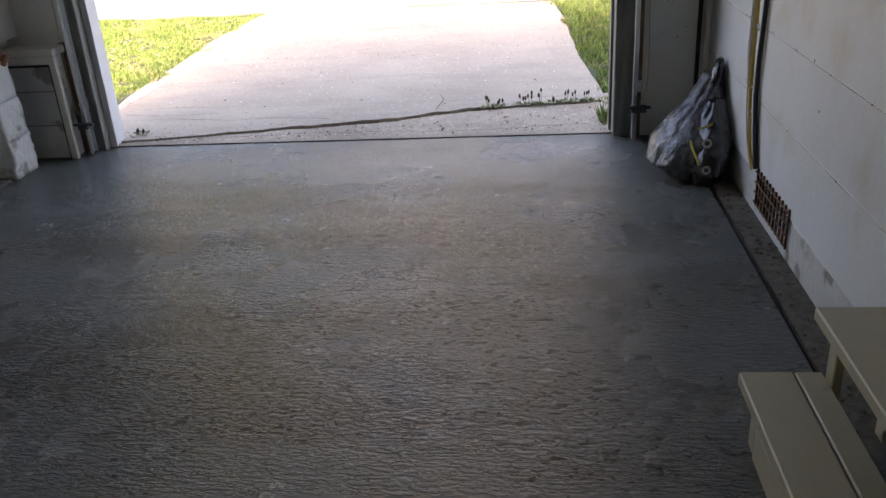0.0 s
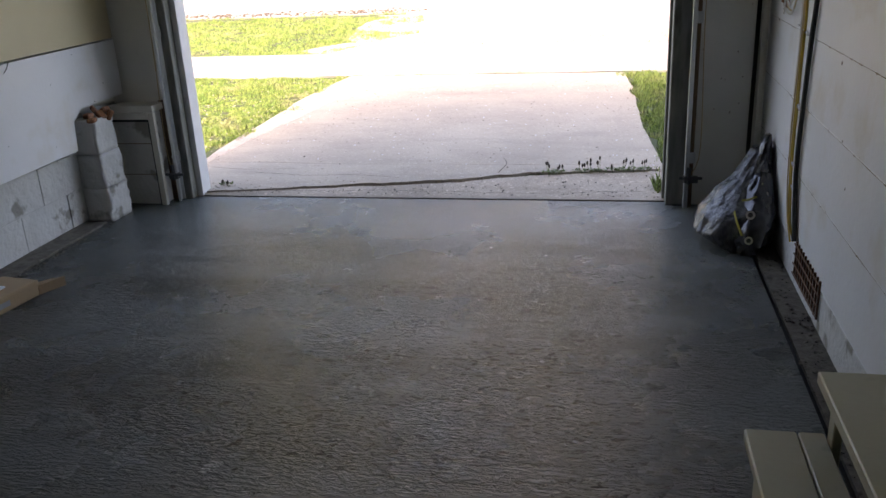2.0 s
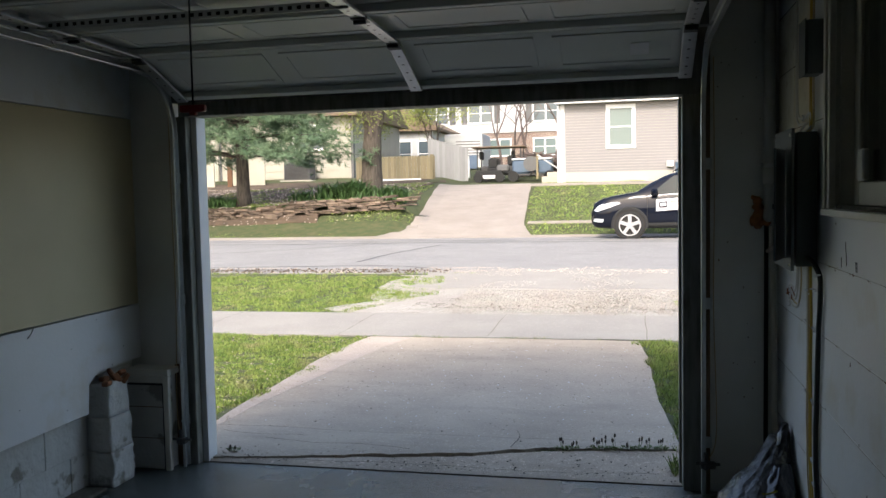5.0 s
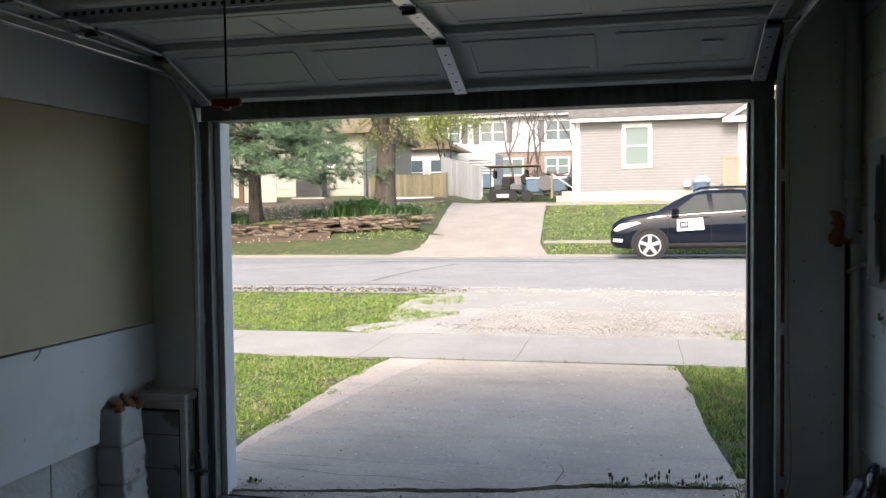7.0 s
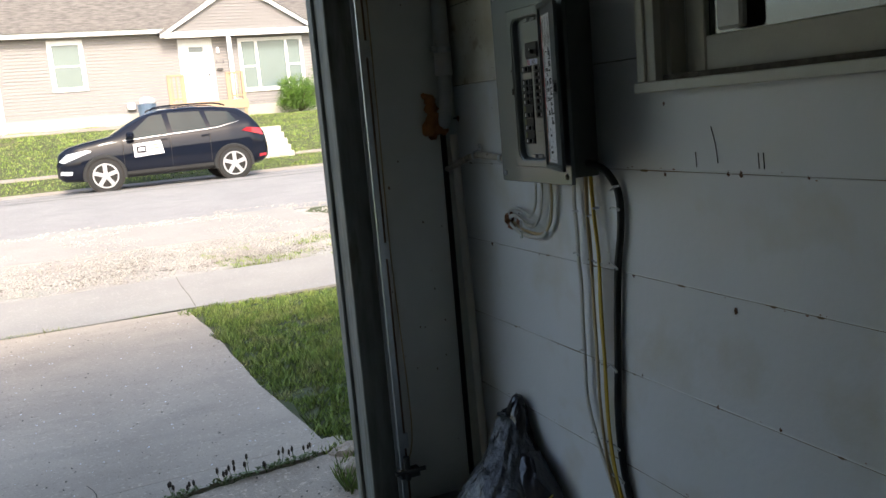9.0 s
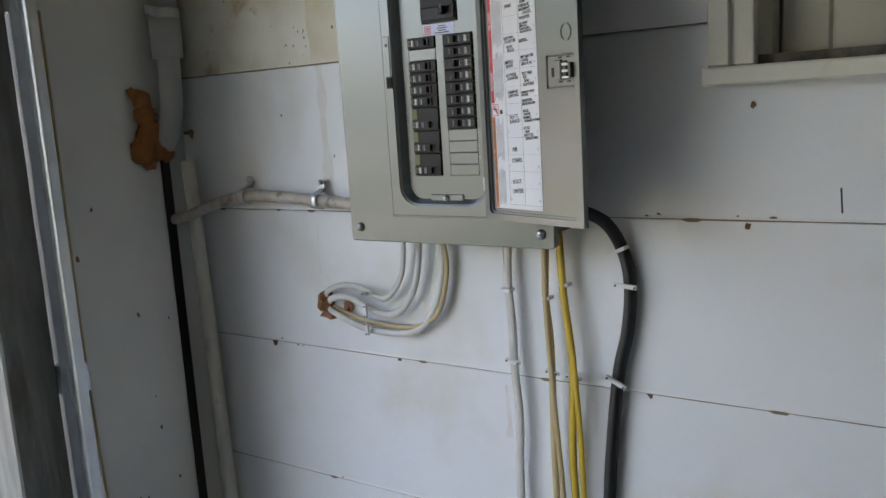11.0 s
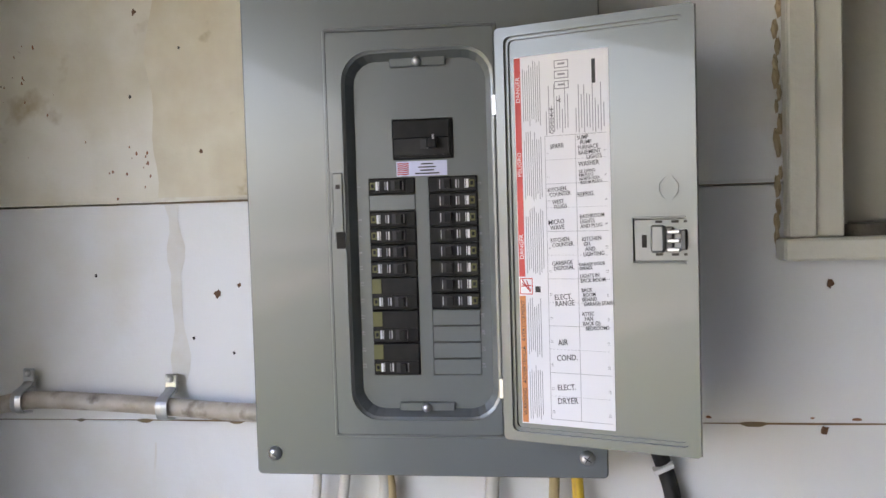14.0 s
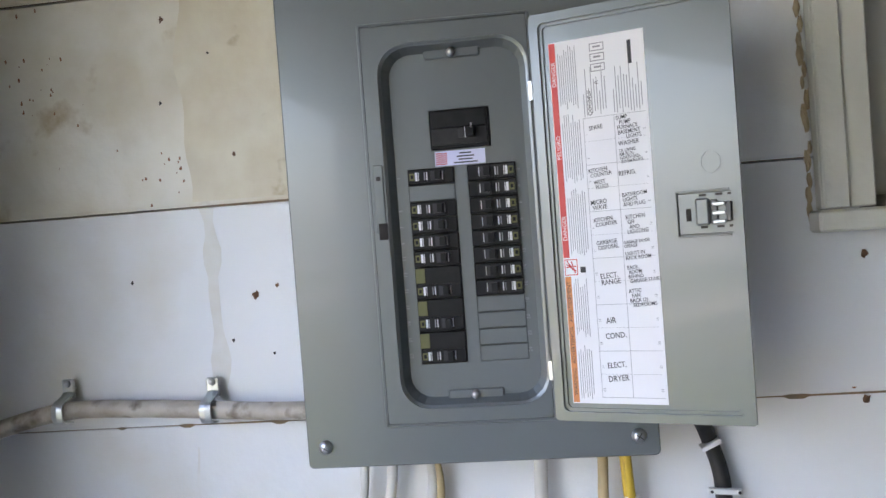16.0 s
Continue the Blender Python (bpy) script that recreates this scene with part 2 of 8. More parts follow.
    L(h, bn.inputs["Height"])
    L(bn.outputs[0], b.inputs["Normal"])
    r = ramp(nz(1.1, 6), 0.4, 0.62, rough - wet, rough)
    L(r, b.inputs["Roughness"])
    b.inputs["Specular IOR Level"].default_value = 0.55 if ridge else 0.5
    bn.inputs["Distance"].default_value = 0.012 if ridge else 0.006
    return m


M["floor"] = concrete("worn_garage_concrete", (0.130, 0.145, 0.137), (0.092, 0.102, 0.095), (0.080, 0.087, 0.078), (0.010, 0.010, 0.009), 0.33, 1.0, ridge=1.3, wet=0.15)
M["drive"] = concrete("driveway_concrete", (0.43, 0.365, 0.29), (0.36, 0.30, 0.238), (0.27, 0.23, 0.185), (0.12, 0.105, 0.08), 0.9, 0.5, speck=0.32)
# serves loose grit, and the driveway strip where sunlight is put in as colour
M["pale_pink"] = concrete("pinkish_grit_and_sunlit_concrete", (0.48, 0.405, 0.34), (0.41, 0.345, 0.285), (0.33, 0.28, 0.23), (0.2, 0.16, 0.13), 0.95, 0.6, speck=0.35)
M["apron"] = concrete("old_pale_concrete", (0.50, 0.41, 0.32), (0.32, 0.26, 0.20), (0.22, 0.17, 0.12), (0.15, 0.13, 0.1), 0.9, 1.0, speck=0.5)
M["walk"] = concrete("sidewalk_concrete", (0.31, 0.29, 0.26), (0.27, 0.25, 0.225), (0.28, 0.26, 0.225), (0.25, 0.23, 0.2), 0.85, 0.5, speck=0.4)
M["road"] = concrete("worn_pale_asphalt", (0.265, 0.255, 0.245), (0.22, 0.212, 0.205), (0.18, 0.175, 0.17), (0.16, 0.16, 0.16), 0.9, 0.7, speck=0.6)
M["far_drive"] = concrete("far_driveway_concrete", (0.31, 0.27, 0.235), (0.26, 0.225, 0.195), (0.22, 0.19, 0.165), (0.2, 0.18, 0.16), 0.9, 0.4, speck=0.3)
M["gravel"] = concrete("crushed_gravel", (0.36, 0.335, 0.30), (0.28, 0.25, 0.215), (0.22, 0.235, 0.19), (0.1, 0.09, 0.08), 0.95, 1.0, speck=0.9)
M["lawn"] = mat("lawn_soil_and_turf", (0.045, 0.065, 0.02), 0.95, c2=(0.085, 0.085, 0.035), scale=5.2, amount=0.9, c3=(0.14, 0.115, 0.065), s3=0.9, lo=0.62, hi=0.8, bump=0.6, bscale=30)
M["bed"] = mat("mulched_bed_soil", (0.115, 0.078, 0.052), 0.95, c2=(0.06, 0.045, 0.03), scale=3.6, amount=0.9, bump=0.7, bscale=30)
M["grass"] = mat("grass_blades", (0.125, 0.205, 0.04), 0.7, c2=(0.24, 0.29, 0.07), scale=11, amount=1.0, c3=(0.32, 0.28, 0.15), s3=3.4, lo=0.54, hi=0.74, isle=0.6)
M["weed"] = mat("weed_leaves", (0.09, 0.14, 0.03), 0.6, c2=(0.14, 0.15, 0.05), scale=30)
M["weed_head"] = mat("weed_seed_heads", (0.055, 0.042, 0.03), 0.9)

# ---------- geometry helpers ----------
I4 = Matrix.Identity(4)


def thing(name, label, category, at=(0, 0, 0), group="", kind=""):
    o = new(name)
    o.empty_display_size = 0.1
    o.matrix_world = Matrix.Translation(at)
    return tagged(o, label, category, group, kind)


def finish(name, bm, material, smooth=False):
    me = bpy.data.meshes.new(name)
    bmesh.ops.recalc_face_normals(bm, faces=bm.faces)
    if smooth:
        for f in bm.faces:
            f.smooth = True
    bm.to_mesh(me)
    bm.free()
    if material:
        me.materials.append(material)
    return me


def part(name, bm, material, parent, label="", smooth=False, kind=""):
    """Links bm, given in world metres, as one mesh under a thing."""
    ob = new(name, finish(name, bm, material, smooth))
    ob.parent = parent
    if parent.parent is None:
        ob.matrix_parent_inverse = parent.matrix_basis.inverted()
    return tagged(ob, label, kind=kind)


def solid(name, bm, material, label="", category="", group="", kind="", smooth=False):
    return tagged(new(name, finish(name, bm, material, smooth)), label, category, group, kind)


def box(bm, a, b, bevel=0.0, m=I4, seg=1):
    r = bmesh.ops.create_cube(bm, size=1)
    vs = r["verts"]
    for v in vs:
        v.co = Vector([a[i] if v.co[i] < 0 else b[i] for i in range(3)])
    if bevel:
        es = list({e for v in vs for e in v.link_edges})
        out = bmesh.ops.bevel(bm, geom=es, offset=bevel, segments=seg, affect="EDGES", profile=0.6)
        vs = list({v for f in out["faces"] for v in f.verts} | {v for v in vs if v.is_valid})
    for v in vs:
        if v.is_valid:
            v.co = m @ v.co
    return bm


def B(a, b, bevel=0.0, m=I4, seg=1):
    return box(bmesh.new(), a, b, bevel, m, seg)


def cyl(bm, p, q, r, r2=None, seg=12):
    p, q = Vector(p), Vector(q)
    d = q - p
    m = Matrix.Translation((p + q) / 2) @ d.to_track_quat("Z", "Y").to_matrix().to_4x4()
    bmesh.ops.create_cone(bm, cap_ends=True, segments=seg, radius1=r, radius2=r if r2 is None else r2, depth=d.length, matrix=m)
    return bm


def smooth_path(pts, n=6):
    P = [Vector(p) for p in pts]
    if len(P) < 3:
        return P
    out = []
    for i in range(len(P) - 1):
        a, b, c, d = P[max(i - 1, 0)], P[i], P[i + 1], P[min(i + 2, len(P) - 1)]
        for k in range(n):
            t = k / n
            out.append(0.5 * ((2 * b) + (c - a) * t + (2 * a - 5 * b + 4 * c - d) * t * t + (3 * b - a - 3 * c + d) * t ** 3))
    out.append(P[-1])
    return out


def tube(bm, pts, r, seg=8, n=6, flat=1.0, curve=True, radii=None):
    """A round or flattened tube along a path."""
    P = smooth_path(pts, n) if curve else [Vector(p) for p in pts]
    rings, up = [], None
    for i, p in enumerate(P):
        d = (P[min(i + 1, len(P) - 1)] - P[max(i - 1, 0)]).normalized()
        if up is None:
            up = d.orthogonal().normalized() if abs(d.x) > 0.9 else (Vector((1, 0, 0)) - d * d.x).normalized()
        up = (up - d * up.dot(d)).normalized()
        side = d.cross(up)
        k = r if radii is None else radii[min(int(i * len(radii) / len(P)), len(radii) - 1)]
        rings.append([bm.verts.new(p + (up * math.cos(a) * flat + side * math.sin(a)) * k) for a in (2 * math.pi * j / seg for j in range(seg))])
    for a, b in zip(rings, rings[1:]):
        for j in range(seg):
            bm.faces.new((a[j], a[(j + 1) % seg], b[(j + 1) % seg], b[j]))
    bm.faces.new(rings[0])
    bm.faces.new(rings[-1][::-1])
    return bm


def prism(bm, pts, axis, lo, hi):
    """A flat outline (pairs) pushed along an axis from lo to hi."""
    def at(p, w):
        if axis == "x":
            return (w, p[0], p[1])
        if axis == "y":
            return (p[0], w, p[1])
        return (p[0], p[1], w)
    a = [bm.verts.new(at(p, lo)) for p in pts]
    b = [bm.verts.new(at(p, hi)) for p in pts]
    n = len(pts)
    bm.faces.new(a)
    bm.faces.new(b[::-1])
    for i in range(n):
        bm.faces.new((a[i], b[i], b[(i + 1) % n], a[(i + 1) % n]))
    return bm


def blob(bm, c, r, sub=2, rough=0.3, f=3.0, squash=(1, 1, 1)):
    res = bmesh.ops.create_icosphere(bm, subdivisions=sub, radius=1)
    for v in res["verts"]:
        n = v.co.normalized()
        k = r * (1 + rough * noise.noise((n + Vector(c)) * f))
        v.co = Vector(c) + Vector((n.x * k * squash[0], n.y * k * squash[1], n.z * k * squash[2]))
    return bm


def rounded(y0, y1, z0, z1, r, n=5):
    pts = []
    for cy, cz, a0 in ((y1 - r, z1 - r, 0), (y0 + r, z1 - r, 90), (y0 + r, z0 + r, 180), (y1 - r, z0 + r, 270)):
        for k in range(n + 1):
            a = radians(a0 + 90 * k / n)
            pts.append((cy + r * math.cos(a), cz + r * math.sin(a)))
    return pts


def frame_ring(bm, outer, inner, axis, lo, hi):
    """A flat ring between two outlines of equal length."""
    def at(p, w):
        return (w, p[0], p[1]) if axis == "x" else ((p[0], w, p[1]) if axis == "y" else (p[0], p[1], w))
    V = [[bm.verts.new(at(p, w)) for p in o] for o in (outer, inner) for w in (lo, hi)]
    n = len(outer)
    for i in range(n):
        j = (i + 1) % n
        for a, b in ((0, 1), (1, 3), (3, 2), (2, 0)):
            bm.faces.new((V[a][i], V[a][j], V[b][j], V[b][i]))
    return bm


def words(body, size, m, material, name, parent=None, label="", squeeze=1.0, align="LEFT", thick=0.0003, bold=0.0):
    """Lettering in the built-in font, as a mesh."""
    cu = bpy.data.curves.new(name, "FONT")
    cu.body, cu.size, cu.align_x, cu.extrude, cu.resolution_u = body, size, align, thick, 2
    cu.space_line = 0.85
    cu.offset = bold
    tmp = bpy.data.objects.new(name, cu)
    scene.collection.objects.link(tmp)
    me = bpy.data.meshes.new_from_object(tmp.evaluated_get(bpy.context.evaluated_depsgraph_get()))
    bpy.data.objects.remove(tmp)
    me.transform(m @ Matrix.Diagonal((squeeze, 1, 1, 1)))
    me.materials.clear()
    me.materials.append(material)
    o = new(name, me)
    if parent:
        o.parent = parent
        if parent.parent is None:
            o.matrix_parent_inverse = parent.matrix_basis.inverted()
    return tagged(o, label)


def lerp_table(table, v):
    for (a, za), (b, zb) in zip(table, table[1:]):
        if v <= b:
            return za + (zb - za) * max(0.0, (v - a)) / (b - a)
    return table[-1][1]


# ---------- the lie of the land ----------
RISE = [(5.0, 0.0), (5.6, 0.0), (9.1, 0.06), (10.7, 0.10), (14.2, 0.25), (21.0, 0.47), (23.0, 0.42), (23.15, 0.43), (24.5, 0.75), (31.0, 1.95), (34.0, 2.03), (40.0, 2.4), (60.0, 3.6), (900.0, 9.0)]


def ground_z(x, y):
    z = lerp_table(RISE, y)
    foot = 0.96 + min(6.4, max(0, x + 12)) * 0.05
    if x < -5.3 and 24.3 < y <= 25.2:
        z = z + (foot - z) * min(1.0, (y - 24.3) / 0.6) * min(1.0, (-5.3 - x) / 0.6)
    if x < -5.6 and y > 25.2:
        far = (min(y, 36) - 25.2) / 10.8
        high = (foot + 0.32) * (1 - far) + 2.476 * far
        k = min(1.0, (-5.6 - x) / 1.2)
        z = z + (max(high, z) - z) * k
    return z


def sheet(name, x0, x1, y0, y1, material, lift, step=0.6, ragged=0.0, label="", kind="structure", thick=0.05, edge=None, parent=None, seed=0):
    """A slab laid on the land; ragged: how far its sides wander; edge(y) gives its two sides."""
    bm = bmesh.new()
    ny, nx = max(2, int((y1 - y0) / step)), max(2, int((x1 - x0) / max(step, 0.5)))
    rows = []
    for i in range(ny + 1):
        y = y0 + (y1 - y0) * i / ny
        a, b = edge(y) if edge else (x0, x1)
        row = []
        for j in range(nx + 1):
            u = j / nx
            x = a + (b - a) * u
            w = ragged * noise.noise((x * 1.3, y * 1.3, 7 + seed)) + ragged * 0.5 * noise.noise((x * 5, y * 5, 3 + seed))
            xx = x + (w if j in (0, nx) else 0)
            yy = y + (w if i in (0, ny) else 0)
            row.append(bm.verts.new((xx, yy, ground_z(xx, yy) + lift)))
        rows.append(row)
    for r, s in zip(rows, rows[1:]):
        for j in range(nx):
            bm.faces.new((r[j], r[j + 1], s[j + 1], s[j]))
    ex = bmesh.ops.extrude_face_region(bm, geom=list(bm.faces))
    for v in ex["geom"]:
        if isinstance(v, bmesh.types.BMVert):
            v.co.z -= thick
    return solid(name, bm, material, label, kind=kind)

# ---------- ground ----------
def land():
    ys = [-12, -4, 0, 3, 5.07, 5.6, 7, 9.1, 10.7, 12.5, 14.2, 17, 21, 23, 23.15, 24.5] + [25.2 + 0.5 * i for i in range(24)] + [38, 42, 48, 55, 60, 75, 100, 160, 300, 900]
    xs = [-500, -200, -100, -60, -40, -30, -25] + [-20 + i * 0.8 for i in range(16)] + [-7.2, -6.8, -6.4, -6.0, -5.6, -5.2, -4, -2.3, 0, 1.6, 4, 8, 12, 18, 25, 40, 60, 100, 200, 500]
    bm = bmesh.new()
    g = [[bm.verts.new((x, y, ground_z(x, y) - (0.12 if y <= 5.07 else 0.0) + (0.03 * noise.noise((x * 0.8, y * 0.8, 0)) if y > 34 else 0))) for x in xs] for y in ys]
    for r, s in zip(g, g[1:]):
        for j in range(len(xs) - 1):
            bm.faces.new((r[j], r[j + 1], s[j + 1], s[j]))
    return solid("ground", bm, M["lawn"], "patchy green spring lawn rising away from the garage", kind="structure")


land()
LEFT, RIGHT = (lambda y: -2.08 + 0.42 * max(0, (y - 8.3)) / 0.9 * 0.35), (lambda y: 1.15 - (y - 5.6) * 0.055)
sheet("driveway", -2.1, 1.15, 5.79, 9.2, M["drive"], 0.014, 0.25, 0.035, "grey concrete driveway in front of the garage", edge=lambda y: (LEFT(y), RIGHT(y)))
# pale sheet paints in the sunlit wedge left of the garage's shadow
sheet("worn_edge", -2.1, -1.6, 5.7, 9.2, M["pale_pink"], 0.0155, 0.2, 0.05, "pale pinkish sunlit strip of the driveway, put in as colour", edge=lambda y: (LEFT(y) - 0.02, LEFT(y) + 0.03 + 0.13 * (y - 5.7)))
sheet("sidewalk", -30, 30, 9.22, 10.72, M["walk"], 0.02, 0.3, 0.0, "pale concrete sidewalk across the driveway")
sheet("gravel_verge", -2.9, 3.4, 10.74, 14.4, M["gravel"], 0.012, 0.3, 0.5, "crushed pale gravel between sidewalk and street", seed=3)
sheet("driveway_mouth", -2.6, 3.2, 12.7, 14.9, M["walk"], 0.02, 0.3, 0.25, "worn concrete driveway mouth at the street", seed=5)
sheet("road", -120, 120, 14.5, 23.05, M["road"], 0.016, 0.5, 0.0, "pale worn asphalt street with cracks")
sheet("kerb", -6.3, 9.5, 23.05, 23.3, M["far_drive"], 0.03, 0.2, 0.0, "low worn concrete kerb of the far side")
sheet("kerb", -60, -6.3, 23.05, 23.3, M["far_drive"], 0.03, 0.2, 0.0, "low worn concrete kerb of the far side")
sheet("far_driveway", -6, -2, 23.06, 31.6, M["far_drive"], 0.035, 0.4, 0.03, "buff concrete driveway climbing between lawns", edge=lambda y: (-6.35 + 0.95 * (1 if y > 24.4 else (y - 23.0) / 1.4) - max(0, y - 24.4) * 0.10, -1.7 - 0.4 * min(1, (y - 23.0) / 1.4) - max(0, y - 24.4) * 0.08))
sheet("far_sidewalk", -2, 30, 24.5, 24.75, M["far_drive"], 0.03, 0.3, 0.02, "thin grassed-over far sidewalk edge")
sheet("far_sidewalk", -30, -5.2, 24.12, 24.32, M["far_drive"], 0.05, 0.3, 0.02, "thin grassed-over far sidewalk edge")
sheet("garden_path", -2.6, 3.2, 30.6, 31.1, M["far_drive"], 0.03, 0.3, 0.03, "narrow concrete path to the siding house")
sheet("planting_bed", -24, -6.4, 25.3, 34, M["bed"], 0.02, 0.8, 0.4, "bare mulched bed under the trees", kind="structure")


CRACK_LINE = [(-1.9, 5.085), (-1.7, 5.09), (-1.18, 5.17), (-0.83, 5.244), (-0.47, 5.30), (-0.1, 5.375), (0.08, 5.46), (0.33, 5.535), (0.63, 5.60), (1.24, 5.67)]


def crack_gap(x):
    """The width of the broken gap between apron and driveway."""
    wide = max(0.0, 1 - abs(x + 0.25) / 1.1)
    return 0.014 + 0.055 * wide * (0.6 + abs(noise.noise((x * 5, 3, 3))) * 1.6) + (0.05 if x > 0.35 else 0.0) * abs(noise.noise((x * 7, 1, 8)))


def threshold():
    bm = bmesh.new()
    n = 120
    top, low = [], []
    for i in range(n + 1):
        x = -2.12 + 3.36 * i / n
        yc = lerp_table(CRACK_LINE, x) + 0.012 * noise.noise((x * 6, 1, 2)) + 0.016 * noise.noise((x * 14, 5, 2)) + 0.008 * noise.noise((x * 40, 5, 2))
        top.append((x, yc))
    for i in range(n):
        for y0, y1, za in ((5.07, None, 0),):
            a, b = top[i], top[i + 1]
            h = 0.012
            v = [bm.verts.new(p) for p in ((a[0], 5.06, 0.001), (b[0], 5.06, 0.001), (b[0], b[1] - 0.012, h), (a[0], a[1] - 0.012, h))]
            bm.faces.new(v)
            w = [bm.verts.new(p) for p in ((a[0], a[1] - 0.012, h), (b[0], b[1] - 0.012, h), (b[0], b[1] - 0.012, -0.05), (a[0], a[1] - 0.012, -0.05))]
            bm.faces.new(w)
    solid("threshold_apron", bm, M["apron"], "old broken pale concrete strip at the doorway", kind="structure")
    bm = bmesh.new()
    for i in range(n):
        a, b = top[i], top[i + 1]
        g = crack_gap(a[0])
        g2 = crack_gap(b[0])
        v = [bm.verts.new(p) for p in ((a[0], a[1] + g, 0.016), (b[0], b[1] + g2, 0.016), (b[0], 5.84, 0.0165), (a[0], 5.84, 0.0165))]
        bm.faces.new(v)
        w = [bm.verts.new(p) for p in ((a[0], a[1] + g, 0.016), (b[0], b[1] + g2, 0.016), (b[0], b[1] + g2, -0.05), (a[0], a[1] + g, -0.05))]
        bm.faces.new(w)
    solid("driveway_edge", bm, M["drive"], "cracked edge of the driveway slab", kind="structure")
    solid("crack_bottom", B((-2.1, 5.05, -0.06), (1.25, 5.79, -0.03)), M["crack_dirt"], "dirt in the long crack", kind="structure")


threshold()

# ---------- garage shell ----------
solid("floor", B((-2.17, -2.2, -0.12), (1.478, 5.035, 0.0)), M["floor"], "worn grey-green concrete floor with brushed ridges", kind="structure")
solid("floor_joint", B((1.478, -2.2, -0.12), (1.5, 5.0, -0.022)), M["gap"], "dark gap along the slab", kind="structure")
solid("floor_strip", B((1.5, -2.2, -0.12), (1.64, 5.0, -0.004)), M["dirt"], "rough gritty strip between slab and wall", kind="structure")
solid("door_sill_groove", B((-1.9, 5.035, -0.12), (1.3, 5.06, -0.012)), M["gap"], "dark groove across the doorway", kind="structure")
solid("ceiling", B((-2.32, -2.2, 2.62), (1.79, 5.16, 2.72)), M["ceiling"], "white garage ceiling", kind="structure")
solid("roof", prism(bmesh.new(), [(-2.4, 2.72), (2.2, 2.72), (2.2, 2.85), (-0.27, 3.55), (-2.4, 2.85)], "y", -2.6, 5.45), M["jamb"], "low gabled garage roof", kind="structure")
solid("roof_of_house", prism(bmesh.new(), [(-2.5, 2.72), (5.0, 2.72), (5.0, 4.2), (-2.5, 2.9)], "x", 2.2, 12), M["jamb"], "roof of the house beside the garage", kind="structure")
solid("house_wall", B((2.2, 5.0, -0.1), (12, 5.16, 2.72)), M["pier"], "house wall beside the garage", kind="structure")
wall_n = thing("wall_north", "grey-white door wall with piers and header", "", kind="structure")
part("pier", B((-2.17, 5.0, 0.60), (-1.83, 5.15, 2.62)), M["pier"], wall_n)
part("pier", B((1.262, 5.0, 0.0), (1.75, 5.15, 2.62)), M["pier"], wall_n)
part("header", B((-1.83, 5.0, 2.20), (1.262, 5.15, 2.62)), M["jamb"], wall_n)
part("header_board", B((-1.78, 4.985, 2.115), (1.22, 5.12, 2.2), 0.004), M["jamb"], wall_n, "grey weathered header board")
for x0, x1 in ((-1.83, -1.735), (1.125, 1.225)):
    part("jamb", B((x0, 4.985, 0.0), (x1, 5.12, 2.115), 0.004), M["jamb"], wall_n, "grey weathered door jamb")
part("outer_trim", B((-1.735, 5.05, 0.0), (-1.698, 5.16, 2.115), 0.002), M["white_trim"], wall_n, "white outer trim board")
part("outer_trim", B((1.112, 5.10, 0.0), (1.125, 5.16, 2.115), 0.002), M["jamb"], wall_n, "grey outer trim board")
part("rough_stud", B((1.240, 4.950, 0.0), (1.262, 4.999, 2.4), 0.003), M["wood"], wall_n, "bare brown stud in the slot")
part("rough_stud", B((-1.862, 4.97, 0.0), (-1.832, 4.999, 0.62), 0.003), M["wood"], wall_n, "bare brown stud in the slot")
# dark strip on the pier paints in the shadow line left of the pipe
part("corner_gap", B((1.535, 4.994, 0.0), (1.556, 4.999, 1.44)), M["gap"], wall_n, "dark strip put in for the shadowed gap beside the corner pipe")

solid("wall_south", B((-2.32, -2.32, -0.1), (1.79, -2.2, 2.72)), M["back_wall"], "white painted back wall", kind="structure")

# east wall: foundation, lapped boards, window opening
WY0, WY1, WZ0, WZ1 = 2.62, 3.76, 1.545, 2.33
wall_e = thing("wall_east", "white painted lapped board wall, stained in places", "", kind="structure")
part("foundation", B((1.605, -2.2, -0.1), (1.76, 3.425, 0.15), 0.003), M["block"], wall_e, "white painted rough foundation band")
part("foundation", B((1.605, 3.90, -0.1), (1.76, 5.0, 0.15), 0.003), M["block"], wall_e, "white painted rough foundation band")
part("foundation", B((1.605, 3.425, -0.1), (1.76, 3.90, 0.035), 0.003), M["block"], wall_e, "white painted rough foundation band")
part("core", B((1.64, -2.2, 0.15), (1.76, WY0, 2.62)), M["pier"], wall_e)
part("core", B((1.64, WY1, 0.15), (1.76, 5.0, 2.62)), M["pier"], wall_e)
part("core", B((1.64, WY0, 0.15), (1.76, WY1, WZ0)), M["pier"], wall_e)
part("core", B((1.64, WY0, WZ1), (1.76, WY1, 2.62)), M["pier"], wall_e)


def siding_board(y0, y1, z0, z1, m):
    bm = bmesh.new()
    prism(bm, [(1.64, z0), (1.6032, z0 + 0.0015), (1.6042, z0 + 0.006), (1.606, z1 - 0.001), (1.64, z1 - 0.001)], "y", y0, y1)
    return bm


